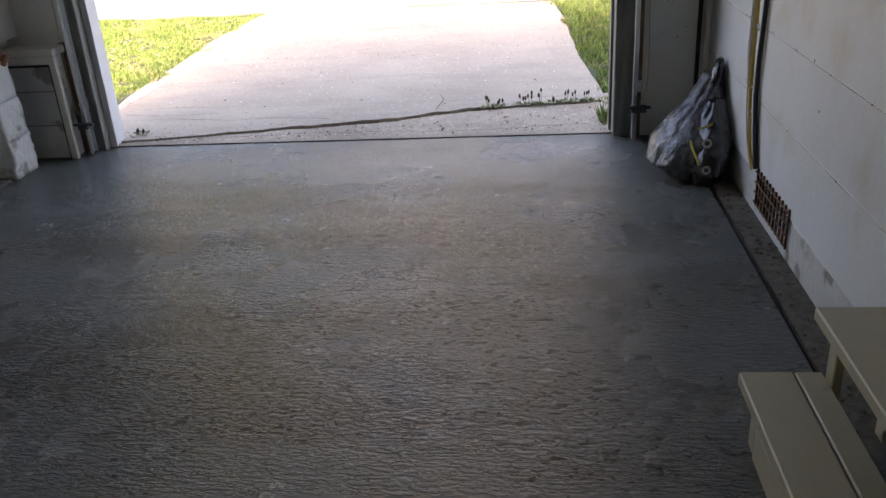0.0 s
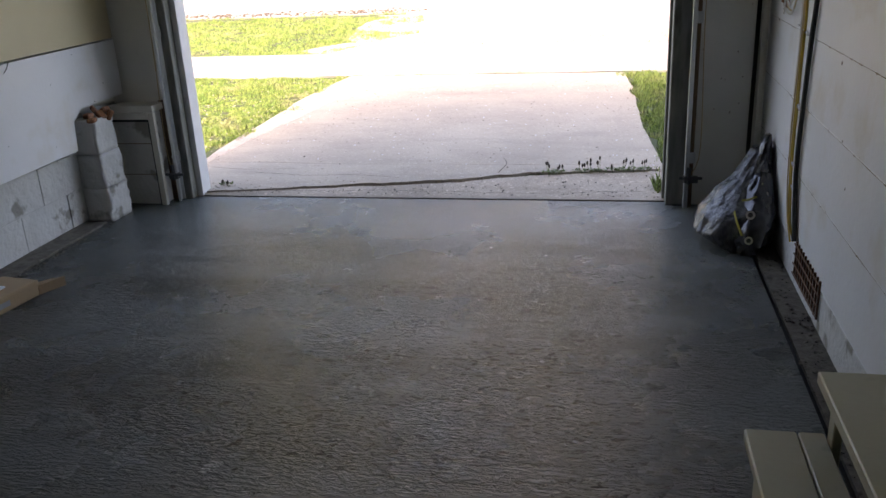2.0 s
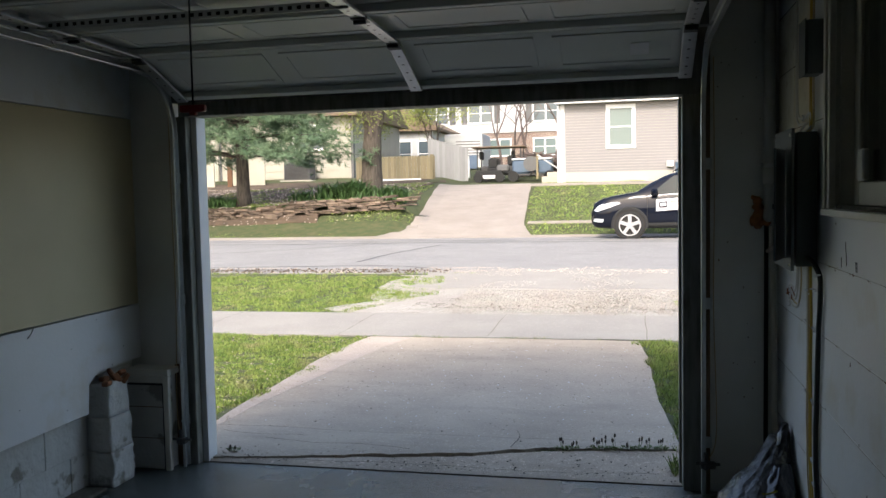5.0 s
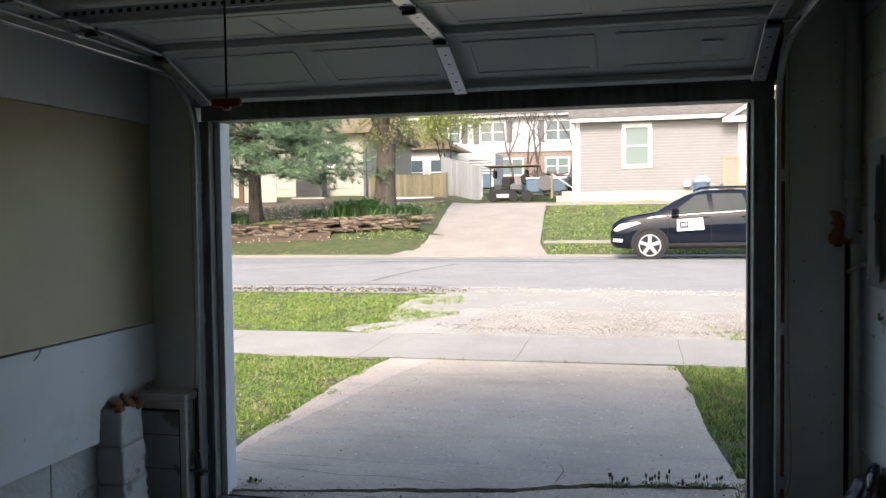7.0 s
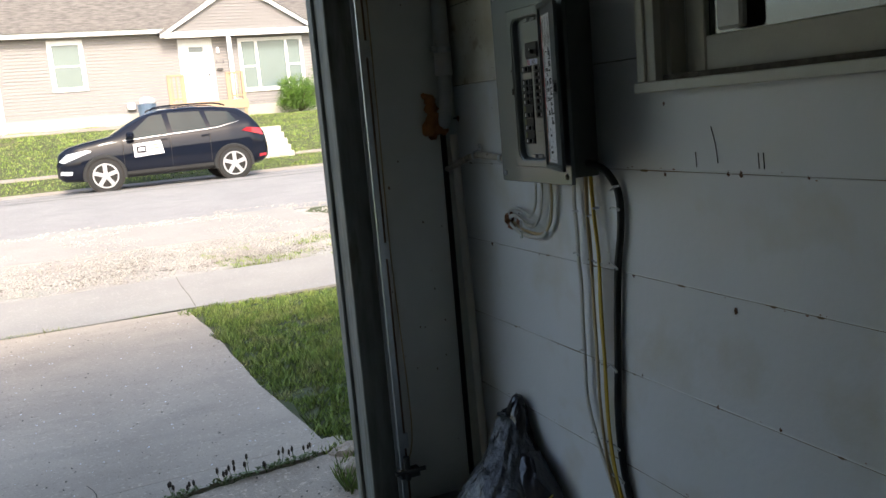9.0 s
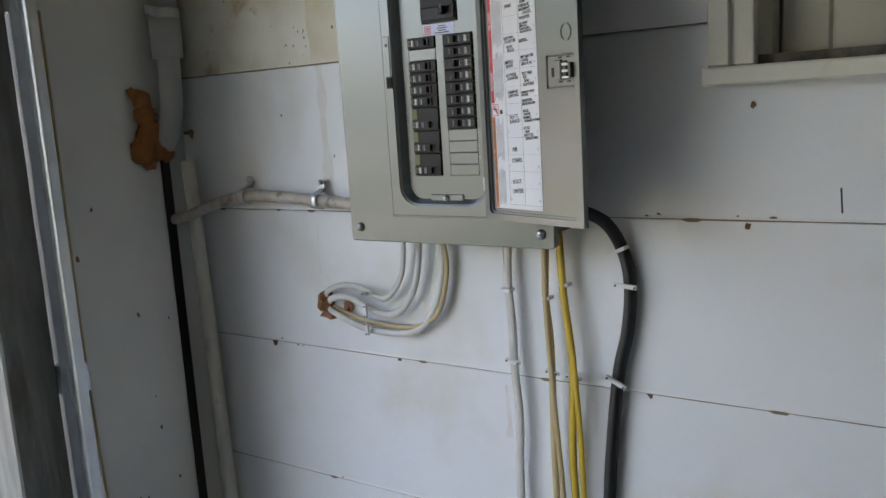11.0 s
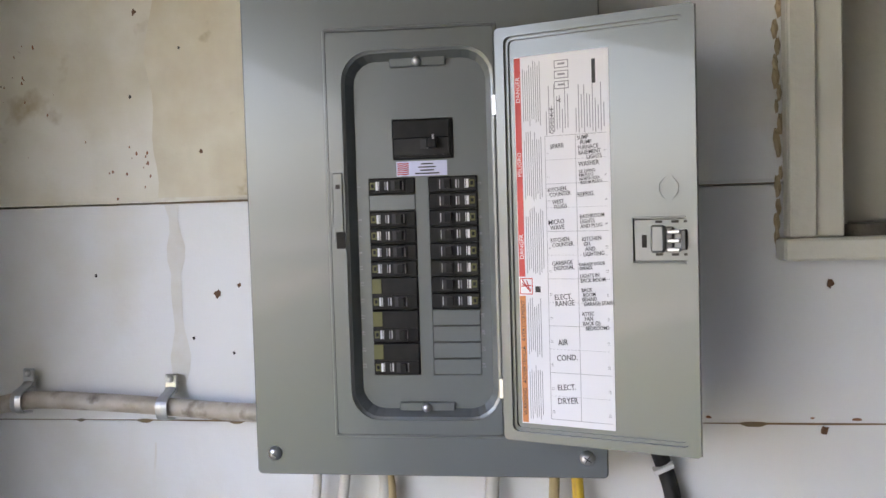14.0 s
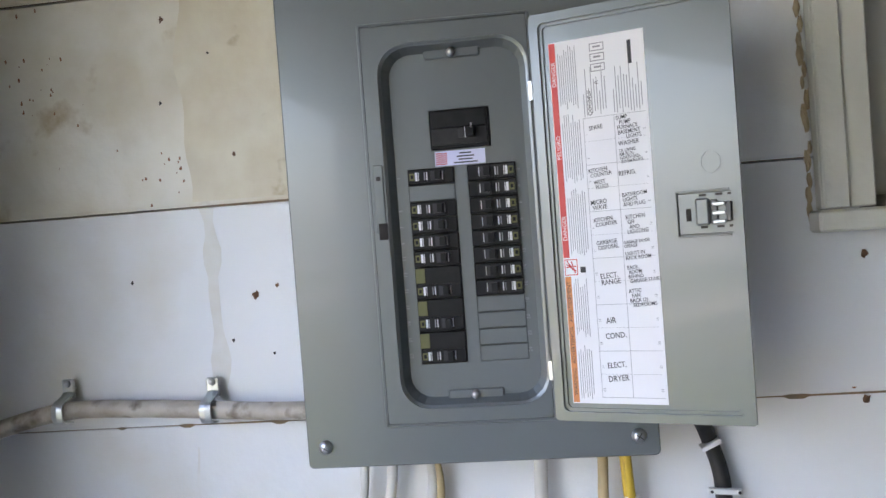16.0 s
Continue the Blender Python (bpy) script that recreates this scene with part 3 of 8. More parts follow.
rng = random.Random(4)
BUTTS = {0: (2.3, 0.9), 1: (2.2, -0.4), 2: (1.9, 1.1), 3: (2.3, 0.2), 4: (2.1, 1.4), 5: (4.2, 3.76, 1.0), 6: (4.2, 3.76, 0.6), 7: (4.2, 3.76, 1.2), 8: (3.5, 1.5)}
for k in range(9):
    z0, z1 = 0.156 + 0.2885 * k, min(0.156 + 0.2885 * (k + 1), 2.62)
    cuts = sorted([-2.2, *BUTTS[k], 5.0])
    for a, b in zip(cuts, cuts[1:]):
        spans = [(a, b)]
        if z1 > WZ0 + 0.01 and z0 < WZ1:
            if a < WY1 and b > WY0:
                spans = [s for s in ((a, min(b, WY0)), (max(a, WY1), b)) if s[1] - s[0] > 0.02]
        for s, e in spans:
            zz0 = z0
            old = 5 <= k <= 7 and s > 4.0
            part("board", siding_board(s if s == WY1 else s + 0.0012, e if e == WY0 else e - 0.0012, zz0, z1, None), M["wall_old"] if old else M["wall"], wall_e, "yellowed stained board" if old else "")
part("board", prism(bmesh.new(), [(1.64, 1.31), (1.6032, 1.3115), (1.6042, 1.316), (1.6057, WZ0), (1.64, WZ0)], "y", WY0, WY1), M["wall"], wall_e)

# strip under each lap: the lip's shade put in as colour, with flaking grime
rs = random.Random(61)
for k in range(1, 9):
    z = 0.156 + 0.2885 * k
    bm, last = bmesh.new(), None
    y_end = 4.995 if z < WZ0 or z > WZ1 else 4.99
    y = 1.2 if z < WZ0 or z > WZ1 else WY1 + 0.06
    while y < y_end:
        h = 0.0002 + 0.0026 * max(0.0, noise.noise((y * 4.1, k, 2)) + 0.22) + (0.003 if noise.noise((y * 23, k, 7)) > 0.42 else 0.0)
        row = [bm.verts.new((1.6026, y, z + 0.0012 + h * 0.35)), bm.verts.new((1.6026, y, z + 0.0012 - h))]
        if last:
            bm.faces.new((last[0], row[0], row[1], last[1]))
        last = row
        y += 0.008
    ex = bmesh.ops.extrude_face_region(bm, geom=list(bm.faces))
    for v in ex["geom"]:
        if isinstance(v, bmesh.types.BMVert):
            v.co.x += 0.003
    part("seam_grime", bm, M["seam"], wall_e, "dark strip of painted-in shade and flaking grime in the board seam")

# west wall
wall_w = thing("wall_west", "block wall faced with white and tan boards", "", kind="structure")
part("core", B((-2.3, -2.2, 0.6), (-2.17, 5.15, 2.62)), M["pier"], wall_w)
part("footing", B((-2.3, -2.2, -0.1), (-2.176, 5.15, 0.62)), M["gap"], wall_w)
part("panel", prism(bmesh.new(), [(2.0, 0.43), (3.2, 0.425), (4.46, 0.438), (4.475, 0.60), (4.56, 0.655), (4.998, 0.66), (4.998, 0.985), (2.0, 0.975)], "x", -2.17, -2.1), M["wall"], wall_w, "white painted board over the blocks")
part("panel", B((-2.17, -2.2, 0.435), (-2.1, 1.998, 0.985), 0.003), M["wall"], wall_w, "white painted board over the blocks")
part("panel", B((-2.165, 1.2, 0.992), (-2.104, 4.995, 2.112), 0.002), M["tan"], wall_w, "tan painted board")
part("panel", B((-2.165, -2.2, 0.992), (-2.104, 1.198, 2.112), 0.002), M["tan"], wall_w, "tan painted board")
part("panel", B((-2.165, 1.2, 2.116), (-2.1, 4.995, 2.618), 0.002), M["wall"], wall_w, "white painted upper board")
part("panel", B((-2.165, -2.2, 2.116), (-2.1, 1.198, 2.618), 0.002), M["wall"], wall_w, "white painted upper board")
part("debris_ledge", B((-2.175, 2.4, -0.05), (-2.03, 4.5, 0.012), 0.004), M["dirt"], wall_w, "gritty debris along the wall foot")

# ---------- garage door, open under the ceiling ----------
gdoor = thing("garage_door", "grey-white steel sectional garage door, open under the ceiling", "garage door", (-0.27, 4.4, 2.3))


def door_section(y_low, z_low, y_high, z_high, last=False):
    d = Vector((0, y_high - y_low, z_high - z_low))
    ln = d.length
    d.normalize()
    out = d.cross(Vector((1, 0, 0)))
    m = Matrix(((1, 0, 0, 0), (0, d.y, out.y, y_low), (0, d.z, out.z, z_low), (0, 0, 0, 1)))
    # local: x across, y up the section, z the outer face
    bm = bmesh.new()
    box(bm, (-1.70, 0.003, 0.0), (1.16, ln - 0.003, 0.012), 0, m)
    for a, b in ((0.0, 0.045), (ln - 0.045, ln - 0.003)):
        box(bm, (-1.70, a + 0.003, -0.035), (1.16, b, 0.0), 0.004, m)
    s = part("section", bm, M["door"], gdoor)
    for x0 in (-1.62, -0.93, -0.20, 0.49):
        bm = bmesh.new()
        o = [(x0, 0.10), (x0 + 0.60, 0.10), (x0 + 0.60, ln - 0.10), (x0, ln - 0.10)]
        i = [(x0 + 0.035, 0.135), (x0 + 0.565, 0.135), (x0 + 0.565, ln - 0.135), (x0 + 0.035, ln - 0.135)]
        frame_ring(bm, o, i, "z", -0.007, 0.001)
        prism(bm, i, "z", -0.003, 0.001)
        for v in bm.verts:
            v.co = m @ v.co
        part("embossed_panel", bm, M["door"], s)
    for x0 in (-1.71, -0.31, 1.10):
        w = 0.065
        bm = bmesh.new()
        box(bm, (x0, 0.012, -0.05), (x0 + w, ln - 0.012, -0.036), 0.002, m)
        part("stile", bm, M["galv"], s, "galvanised stile")
        bm = bmesh.new()
        for k in range(6):
            yy = 0.05 + (ln - 0.1) * k / 5
            box(bm, (x0 + w / 2 - 0.006, yy, -0.0508), (x0 + w / 2 + 0.006, yy + 0.01, -0.0501), 0, m)
        part("punched_strip", bm, M["gap"], s)
        bm = bmesh.new()
        box(bm, (x0, ln - 0.05, -0.058), (x0 + w, ln + 0.03, -0.052), 0.002, m)
        cyl(bm, m @ Vector((x0 + 0.005, ln - 0.005, -0.066)), m @ Vector((x0 + w - 0.005, ln - 0.005, -0.066)), 0.008)
        part("hinge", bm, M["dark_steel"], s, "dark steel hinge")
    for x, e in ((-1.71, -1.79), (1.165, 1.235)):
        bm = bmesh.new()
        cyl(bm, m @ Vector((x, ln - 0.01, -0.05)), m @ Vector((e, ln - 0.01, -0.05)), 0.006)
        cyl(bm, m @ Vector((e - 0.012, ln - 0.01, -0.05)), m @ Vector((e + 0.012, ln - 0.01, -0.05)), 0.022)
        part("roller", bm, M["galv"], s, "steel roller")
    return m


m1 = door_section(4.90, 2.225, 4.43, 2.41)
door_section(4.425, 2.412, 3.89, 2.43)
door_section(3.885, 2.43, 3.35, 2.44)
door_section(3.345, 2.44, 2.81, 2.45)
part("bottom_seal", B((-1.70, 4.895, 2.19), (1.16, 4.925, 2.222), 0.006), M["gap"], gdoor, "black rubber bottom seal")
part("bottom_rail", B((-1.70, 4.868, 2.208), (1.16, 4.893, 2.234), 0.003), M["galv"], gdoor, "bright bottom rail")
bm = bmesh.new()
box(bm, (0.86, 0.2, -0.0085), (0.95, 0.31, -0.0075), 0, m1)
part("sticker", bm, M["paper"], gdoor, "small white sticker with a red band")


def track(x, sgn):
    t = thing("door_track", "galvanised door track, upright then curved back under the ceiling", "door track", (x, 4.93, 0), "door tracks")
    path = [(x, 4.93, 0.01), (x, 4.93, 2.0), (x, 4.915, 2.1), (x, 4.87, 2.2), (x, 4.78, 2.285), (x, 4.66, 2.335), (x, 4.5, 2.35), (x, 2.3, 2.37)]
    P = [Vector(p) for p in path]
    bm = bmesh.new()
    rows = []
    for i, p in enumerate(P):
        d = (P[min(i + 1, len(P) - 1)] - P[max(i - 1, 0)]).normalized()
        nrm = Vector((0, -d.z, d.y))
        prof = [(-0.002, -0.025), (-0.002, 0.025), (0.02 * sgn, 0.028), (0.02 * sgn, 0.024), (0.003 * sgn, 0.021), (0.003 * sgn, -0.021), (0.02 * sgn, -0.024), (0.02 * sgn, -0.028)]
        rows.append([bm.verts.new(p + Vector((-a, 0, 0)) + nrm * b) for a, b in prof])
    for a, b in zip(rows, rows[1:]):
        for j in range(8):
            bm.faces.new((a[j], a[(j + 1) % 8], b[(j + 1) % 8], b[j]))
    bm.faces.new(rows[0])
    bm.faces.new(rows[-1][::-1])
    part("rail", bm, M["galv"], t)
    part("rolled_edge", tube(bmesh.new(), [(p[0] - 0.018 * sgn, p[1] - 0.026 if i < 2 else p[1] - 0.02, p[2] - (0.0 if i < 2 else 0.018)) for i, p in enumerate(path)], 0.005, 6, 3), M["galv"], t, "bright rolled lip")
    for z in (0.28, 1.02, 1.75):
        bm = box(bmesh.new(), (x - 0.01, 4.945, z - 0.03), (x + 0.035 * sgn, 4.998, z + 0.03) if sgn > 0 else (x + 0.012, 4.998, z + 0.03), 0.002)
        cyl(bm, (x + 0.018 * sgn, 4.94, z), (x + 0.018 * sgn, 4.95, z), 0.007)
        part("bracket", bm, M["galv"], t, "bolted track bracket")
    bm = box(bmesh.new(), (x - 0.03, 4.885, 0.155), (x + 0.05 * sgn, 4.92, 0.19) if sgn > 0 else (x + 0.03, 4.92, 0.19), 0.003)
    cyl(bm, (x - 0.05, 4.88, 0.185), (x + 0.07, 4.88, 0.185), 0.008)
    cyl(bm, (x, 4.89, 0.15), (x, 4.89, 0.24), 0.012)
    part("safety_sensor", bm, M["dark_steel"], t, "dark photo-eye sensor on its bracket")
    part("sensor_wire", tube(bmesh.new(), [(x + 0.02 * sgn, 4.93, 0.2), (x + 0.06 * sgn, 4.96, 0.35), (x + 0.045 * sgn, 4.97, 1.0), (x + 0.05 * sgn, 4.975, 1.6), (x + 0.045 * sgn, 4.97, 2.3)], 0.0028, 5, 4), M["cable_tan"], t, "thin tan sensor wire")
    for y in (2.5, 3.69):
        part("hanger", box(bmesh.new(), (x - 0.015, y, 2.38), (x + 0.015, y + 0.03, 2.62), 0.001), M["galv"], t, "punched hanger strap")
    return t


track(-1.79, -1)
track(1.235, 1)

strap = thing("angle_iron", "punched steel angle iron across the ceiling", "angle iron", (-1.2, 3.7, 2.42))
bm = box(bmesh.new(), (-2.09, 3.66, 2.375), (-0.25, 3.665, 2.41))
box(bm, (-2.09, 3.665, 2.405), (-0.25, 3.69, 2.41))
part("angle", bm, M["galv"], strap)
bm = bmesh.new()
for i in range(44):
    box(bm, (-2.07 + i * 0.04, 3.6585, 2.385), (-2.052 + i * 0.04, 3.6605, 2.4))
part("punched_strip", bm, M["gap"], strap, kind="stuff")
opener = thing("opener_rail", "dark steel door opener rail under the ceiling", "door opener", (-0.28, 3, 2.54))
part("rail", B((-0.30, 0.4, 2.52), (-0.26, 4.97, 2.55), 0.004), M["galv"], opener)
part("trolley", B((-0.32, 2.75, 2.49), (-0.24, 2.9, 2.52), 0.004), M["dark_steel"], opener)
part("arm", tube(bmesh.new(), [(-0.28, 2.85, 2.49), (-0.28, 3.3, 2.40)], 0.012, 8, 2), M["galv"], opener)
part("motor_box", B((-0.45, 0.1, 2.44), (-0.11, 0.5, 2.6), 0.02), M["dark_steel"], opener)
PULL = (-0.70, 3.2)
pull = thing("release_cord", "dark release cord with a dark red handle", "pull cord", (PULL[0], PULL[1], 2.1))
part("cord", tube(bmesh.new(), [(PULL[0], PULL[1], 1.962), (PULL[0], PULL[1], 2.61)], 0.004, 6, 2), M["cable_black"], pull)
bm = box(bmesh.new(), (PULL[0] - 0.05, PULL[1] - 0.012, 1.935), (PULL[0] + 0.05, PULL[1] + 0.012, 1.962), 0.008, seg=2)
box(bm, (PULL[0] - 0.014, PULL[1] - 0.01, 1.925), (PULL[0] + 0.014, PULL[1] + 0.01, 1.94), 0.004)
part("handle", bm, M["handle_red"], pull, "dark red T-shaped handle")

# ---------- window in the east wall ----------
win = thing("window_1", "old cream-painted timber window with a foamed edge", "", kind="structure")
part("casing", B((1.577, WY1 - 0.01, WZ0 - 0.01), (1.60, WY1 + 0.052, WZ1 + 0.05), 0.002), M["old_trim"], win)
part("casing", B((1.568, WY1 + 0.022, WZ0 - 0.01), (1.577, WY1 + 0.052, WZ1 + 0.05), 0.002), M["old_trim"], win)
part("casing", B((1.577, WY0 - 0.05, WZ0 - 0.01), (1.60, WY0 + 0.01, WZ1 + 0.05), 0.002), M["old_trim"], win)
part("casing", B((1.577, WY0 + 0.01, WZ1 - 0.01), (1.60, WY1 - 0.01, WZ1 + 0.05), 0.002), M["old_trim"], win)
part("window_sill", B((1.562, WY0 - 0.07, 1.508), (1.604, WY1 + 0.06, 1.534), 0.003), M["old_trim"], win, "worn cream sill board")
part("sill_bed", B((1.604, WY0, 1.52), (1.70, WY1, 1.548)), M["dirt"], win, "dirty brown sill bed")
part("stop", B((1.615, WY1 - 0.025, WZ0), (1.66, WY1 - 0.0, WZ1)), M["sash"], win)
part("stop", B((1.60, WY1 - 0.008, WZ0), (1.615, WY1, WZ1)), M["sash"], win)
part("stop", B((1.605, WY0, WZ0), (1.66, WY0 + 0.02, WZ1)), M["sash"], win)
sash = part("sash", B((1.66, WY1 - 0.095, WZ0 + 0.002), (1.695, WY1 - 0.026, WZ1), 0.004), M["sash"], win)
part("sash_rail", B((1.66, WY0 + 0.02, WZ0 + 0.002), (1.695, WY1 - 0.096, WZ0 + 0.085), 0.004), M["sash"], win)
part("sash_rail", B((1.66, WY0 + 0.02, WZ1 - 0.06), (1.695, WY1 - 0.096, WZ1), 0.004), M["sash"], win)
part("sash_stile", B((1.66, WY0 + 0.021, WZ0 + 0.086), (1.695, WY0 + 0.08, WZ1 - 0.061), 0.004), M["sash"], win)
part("sash_stile", B((1.66, 3.14, WZ0 + 0.086), (1.695, 3.18, WZ1 - 0.061), 0.004), M["sash"], win)
glass = bpy.data.materials.new("dark_window_glass")
glass.use_nodes = True
gb = glass.node_tree.nodes["Principled BSDF"]
gb.inputs["Base Color"].default_value = (0.8, 0.85, 0.85, 1)
gb.inputs["Roughness"].default_value = 0.03
gb.inputs["Transmission Weight"].default_value = 1.0
gb.inputs["IOR"].default_value = 1.5
M["glass"] = glass
for a, b in ((WY0 + 0.08, 3.14), (3.18, WY1 - 0.096)):
    part("pane", B((1.674, a, WZ0 + 0.086), (1.679, b, WZ1 - 0.061)), M["glass"], win, "clear glass pane")
part("latch_block", B((1.635, 3.52, WZ0 + 0.09), (1.659, 3.60, WZ0 + 0.20), 0.006), M["pvc"], win)
bm = bmesh.new()
rr = random.Random(9)
for i in range(46):
    z = 1.52 + i * 0.019
    blob(bm, (1.603, WY1 + 0.055 + rr.uniform(-0.003, 0.004), z + rr.uniform(-0.008, 0.008)), 0.0028 + rr.uniform(0, 0.003), 2, 0.7, 3, (0.7, 0.8, 2.6))
part("foam_bead", bm, M["foam_old"], win, "bead of cream foam beside the casing")
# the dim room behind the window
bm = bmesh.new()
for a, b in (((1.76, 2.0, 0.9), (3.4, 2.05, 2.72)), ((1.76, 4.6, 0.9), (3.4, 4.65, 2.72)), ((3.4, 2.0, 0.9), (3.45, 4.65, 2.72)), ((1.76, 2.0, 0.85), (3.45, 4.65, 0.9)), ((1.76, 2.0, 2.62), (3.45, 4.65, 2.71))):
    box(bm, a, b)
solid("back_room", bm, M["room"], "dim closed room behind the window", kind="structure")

# ---------- blocks at the west foot and the boxed niche beside the door ----------
def block_course(parent, x0, x1, y0, y1, z0, z1, along, seed):
    r = random.Random(seed)
    v = y0 if along == "y" else x0
    end = y1 if along == "y" else x1
    while v < end - 0.02:
        w = min(0.395, end - v)
        d = r.uniform(-0.004, 0.004)
        if along == "y":
            part("block", B((x0, v + 0.004, z0 + 0.0006), (x1 + d, v + w - 0.0006, z1 - 0.0006), 0.002), M["block"], parent)
        else:
            part("block", B((v + 0.004, y0 + d, z0 + 0.0006), (v + w - 0.0006, y1, z1 - 0.0006), 0.002), M["block"], parent)
        v += w


for k in range(3):
    block_course(wall_w, -2.28, -2.165, 2.0 - 0.2 * (k % 2), 5.0, 0.205 * k, 0.205 * (k + 1), "y", k)
for k in range(3):
    z0, z1 = 0.197 * k, 0.197 * (k + 1)
    bm = B((-2.165, 4.52 + 0.006 * k, z0 + 0.001), (-2.0 - 0.012 * k, 4.735, z1 - 0.001))
    bmesh.ops.subdivide_edges(bm, edges=bm.edges, cuts=7, use_grid_fill=True)
    for v in bm.verts:
        edge_ = 1.0 if v.co.x > -2.03 and (v.co.y < 4.55 or v.co.y > 4.71) else 0.45
        v.co += Vector((-abs(noise.noise(v.co * 14)) * 0.03 * edge_, noise.noise(v.co * 11) * 0.012 * edge_, 0))
    part("pilaster_block", bm, M["block"], wall_w, "worn white pilaster block", True)
for k in range(3):
    block_course(wall_n, -2.17, -1.86, 4.87, 5.14, 0.19 * k, 0.19 * (k + 1), "x", 20 + k)
part("niche_rail", B((-2.12, 4.845, 0.572), (-1.835, 4.99, 0.612), 0.004), M["old_trim"], wall_n, "weathered ledge board")
part("niche_post", B((-1.872, 4.845, 0.0), (-1.835, 4.875, 0.570), 0.004), M["old_trim"], wall_n, "weathered upright batten")
part("niche_batten", B((-2.12, 4.846, 0.53), (-1.873, 4.868, 0.570), 0.003), M["old_trim"], wall_n)
part("dark_gap", B((-2.118, 4.8455, 0.517), (-1.873, 4.8475, 0.530)), M["gap"], wall_n)
part("dark_gap", B((-1.8775, 4.8455, 0.0), (-1.8725, 4.8475, 0.530)), M["gap"], wall_n)
for z, y in ((0.19, 4.868), (0.38, 4.868)):
    part("dark_gap", B((-2.118, 4.8645, z - 0.002), (-1.88, 4.870, z + 0.0025)), M["seam"], wall_n)
bm = bmesh.new()
for i, (x, y, z) in enumerate(((-2.09, 4.60, 0.615), (-2.05, 4.66, 0.61), (-2.10, 4.68, 0.63), (-2.04, 4.55, 0.60), (-2.08, 4.74, 0.62), (-2.02, 4.70, 0.60))):
    box(bm, (-0.02 - 0.006 * (i % 3), -0.03, -0.012), (0.02, 0.03, 0.014), 0.006, Matrix.Translation((x, y, z - 0.01)) @ Matrix.Rotation(i * 1.1, 4, 'Z') @ Matrix.Rotation(0.5 * (i % 3), 4, 'X'))
part("broken_brick", bm, M["foam_brown"], wall_w, "broken reddish brick rubble on the pilaster")

# ---------- vent low in the east wall ----------
vent = thing("foundation_vent", "dark rusty grille set low in the white wall", "vent", (1.6, 3.66, 0.05))
part("recess", B((1.70, 3.425, 0.036), (1.74, 3.90, 0.15)), M["gap"], vent)
for i in range(11):
    y = 3.45 + i * 0.0435
    part("bar", B((1.596, y - 0.004, 0.037), (1.604, y + 0.004, 0.195), 0.001), M["rust"], vent)
for i in range(4):
    z = 0.052 + i * 0.043
    part("bar", B((1.592, 3.43, z - 0.004), (1.5955, 3.90, z + 0.004), 0.001), M["rust"], vent)
part("backing", B((1.6045, 3.43, 0.15), (1.606, 3.895, 0.2)), M["gap"], vent)

# ---------- electrical panel ----------
PX = 1.495
panel = thing("breaker_panel", "grey enamelled breaker panel, door standing open, on white wall", "electrical panel", (1.6, 4.23, 1.27))
part("box", B((1.518, 4.045, 1.292), (1.598, 4.412, 1.842), 0.003), M["panel_box"], panel, "dark grey steel box")
Y0, Y1, Z0, Z1 = 4.026, 4.432, 1.275, 1.857
ry0, ry1, rz0, rz1 = 4.146, 4.312, 1.343, 1.757
cover = bmesh.new()
N = 5


def seq_ring(y0, y1, z0, z1, r):
    return rounded(y0, y1, z0, z1, r, N)


outer = seq_ring(Y0, Y1, Z0, Z1, 0.006)
rim = seq_ring(ry0 - 0.005, ry1 + 0.005, rz0 - 0.005, rz1 + 0.005, 0.036)
lip = seq_ring(ry0, ry1, rz0, rz1, 0.032)
deep = seq_ring(ry0 + 0.007, ry1 - 0.007, rz0 + 0.007, rz1 - 0.007, 0.026)
loops = [[cover.verts.new((x, p[0], p[1])) for p in ring] for x, ring in ((PX + 0.012, outer), (PX + 0.0015, outer), (PX, seq_ring(Y0 + 0.0015, Y1 - 0.0015, Z0 + 0.0015, Z1 - 0.0015, 0.005)), (PX, rim), (PX + 0.002, lip), (PX + 0.017, deep))]
for a, b in zip(loops, loops[1:]):
    for i in range(len(a)):
        j = (i + 1) % len(a)
        cover.faces.new((a[i], a[j], b[j], b[i]))
cover_ob = part("cover", cover, M["panel"], panel)
# raised outline round the opening
bm = bmesh.new()
path = [(4.334, 1.785), (4.334, 1.322), (4.140, 1.322), (4.140, 1.782)]
for (a, b), (c, d) in zip(path, path[1:] + path[:1]):
    cyl(bm, (PX - 0.0005, a, b), (PX - 0.0005, c, d), 0.0022, seg=6)
part("pressed_outline", bm, M["panel"], cover_ob)
part("pressed_field", frame_ring(bmesh.new(), rounded(4.142, 4.332, 1.324, 1.78, 0.004, N), rounded(ry0 - 0.003, ry1 + 0.003, rz0 - 0.003, rz1 + 0.003, 0.034, N), "x", PX - 0.0025, PX - 0.0003), M["panel"], cover_ob)
# dead front with openings for the breakers
DX = PX + 0.0165
CL, CR = (4.2365, 4.2915), (4.1650, 4.2215)
ZT, ZB, PITCH = 1.6175, 1.3885, 0.01908
mb = (4.191, 4.262, 1.637, 1.684)
for a, b in (((ry0, rz0), (ry1, ZB)), ((ry0, ZT), (ry1, mb[2])), ((ry0, mb[3]), (ry1, rz1)), ((ry0, mb[2]), (mb[0], mb[3])), ((mb[1], mb[2]), (ry1, mb[3])), ((ry0, ZB), (CR[0], ZT)), ((CR[1], ZB), (CL[0], ZT)), ((CL[1], ZB), (ry1, ZT))):
    part("dead_front_plate", B((DX, a[0], a[1]), (DX + 0.002, b[0], b[1])), M["panel"], panel)
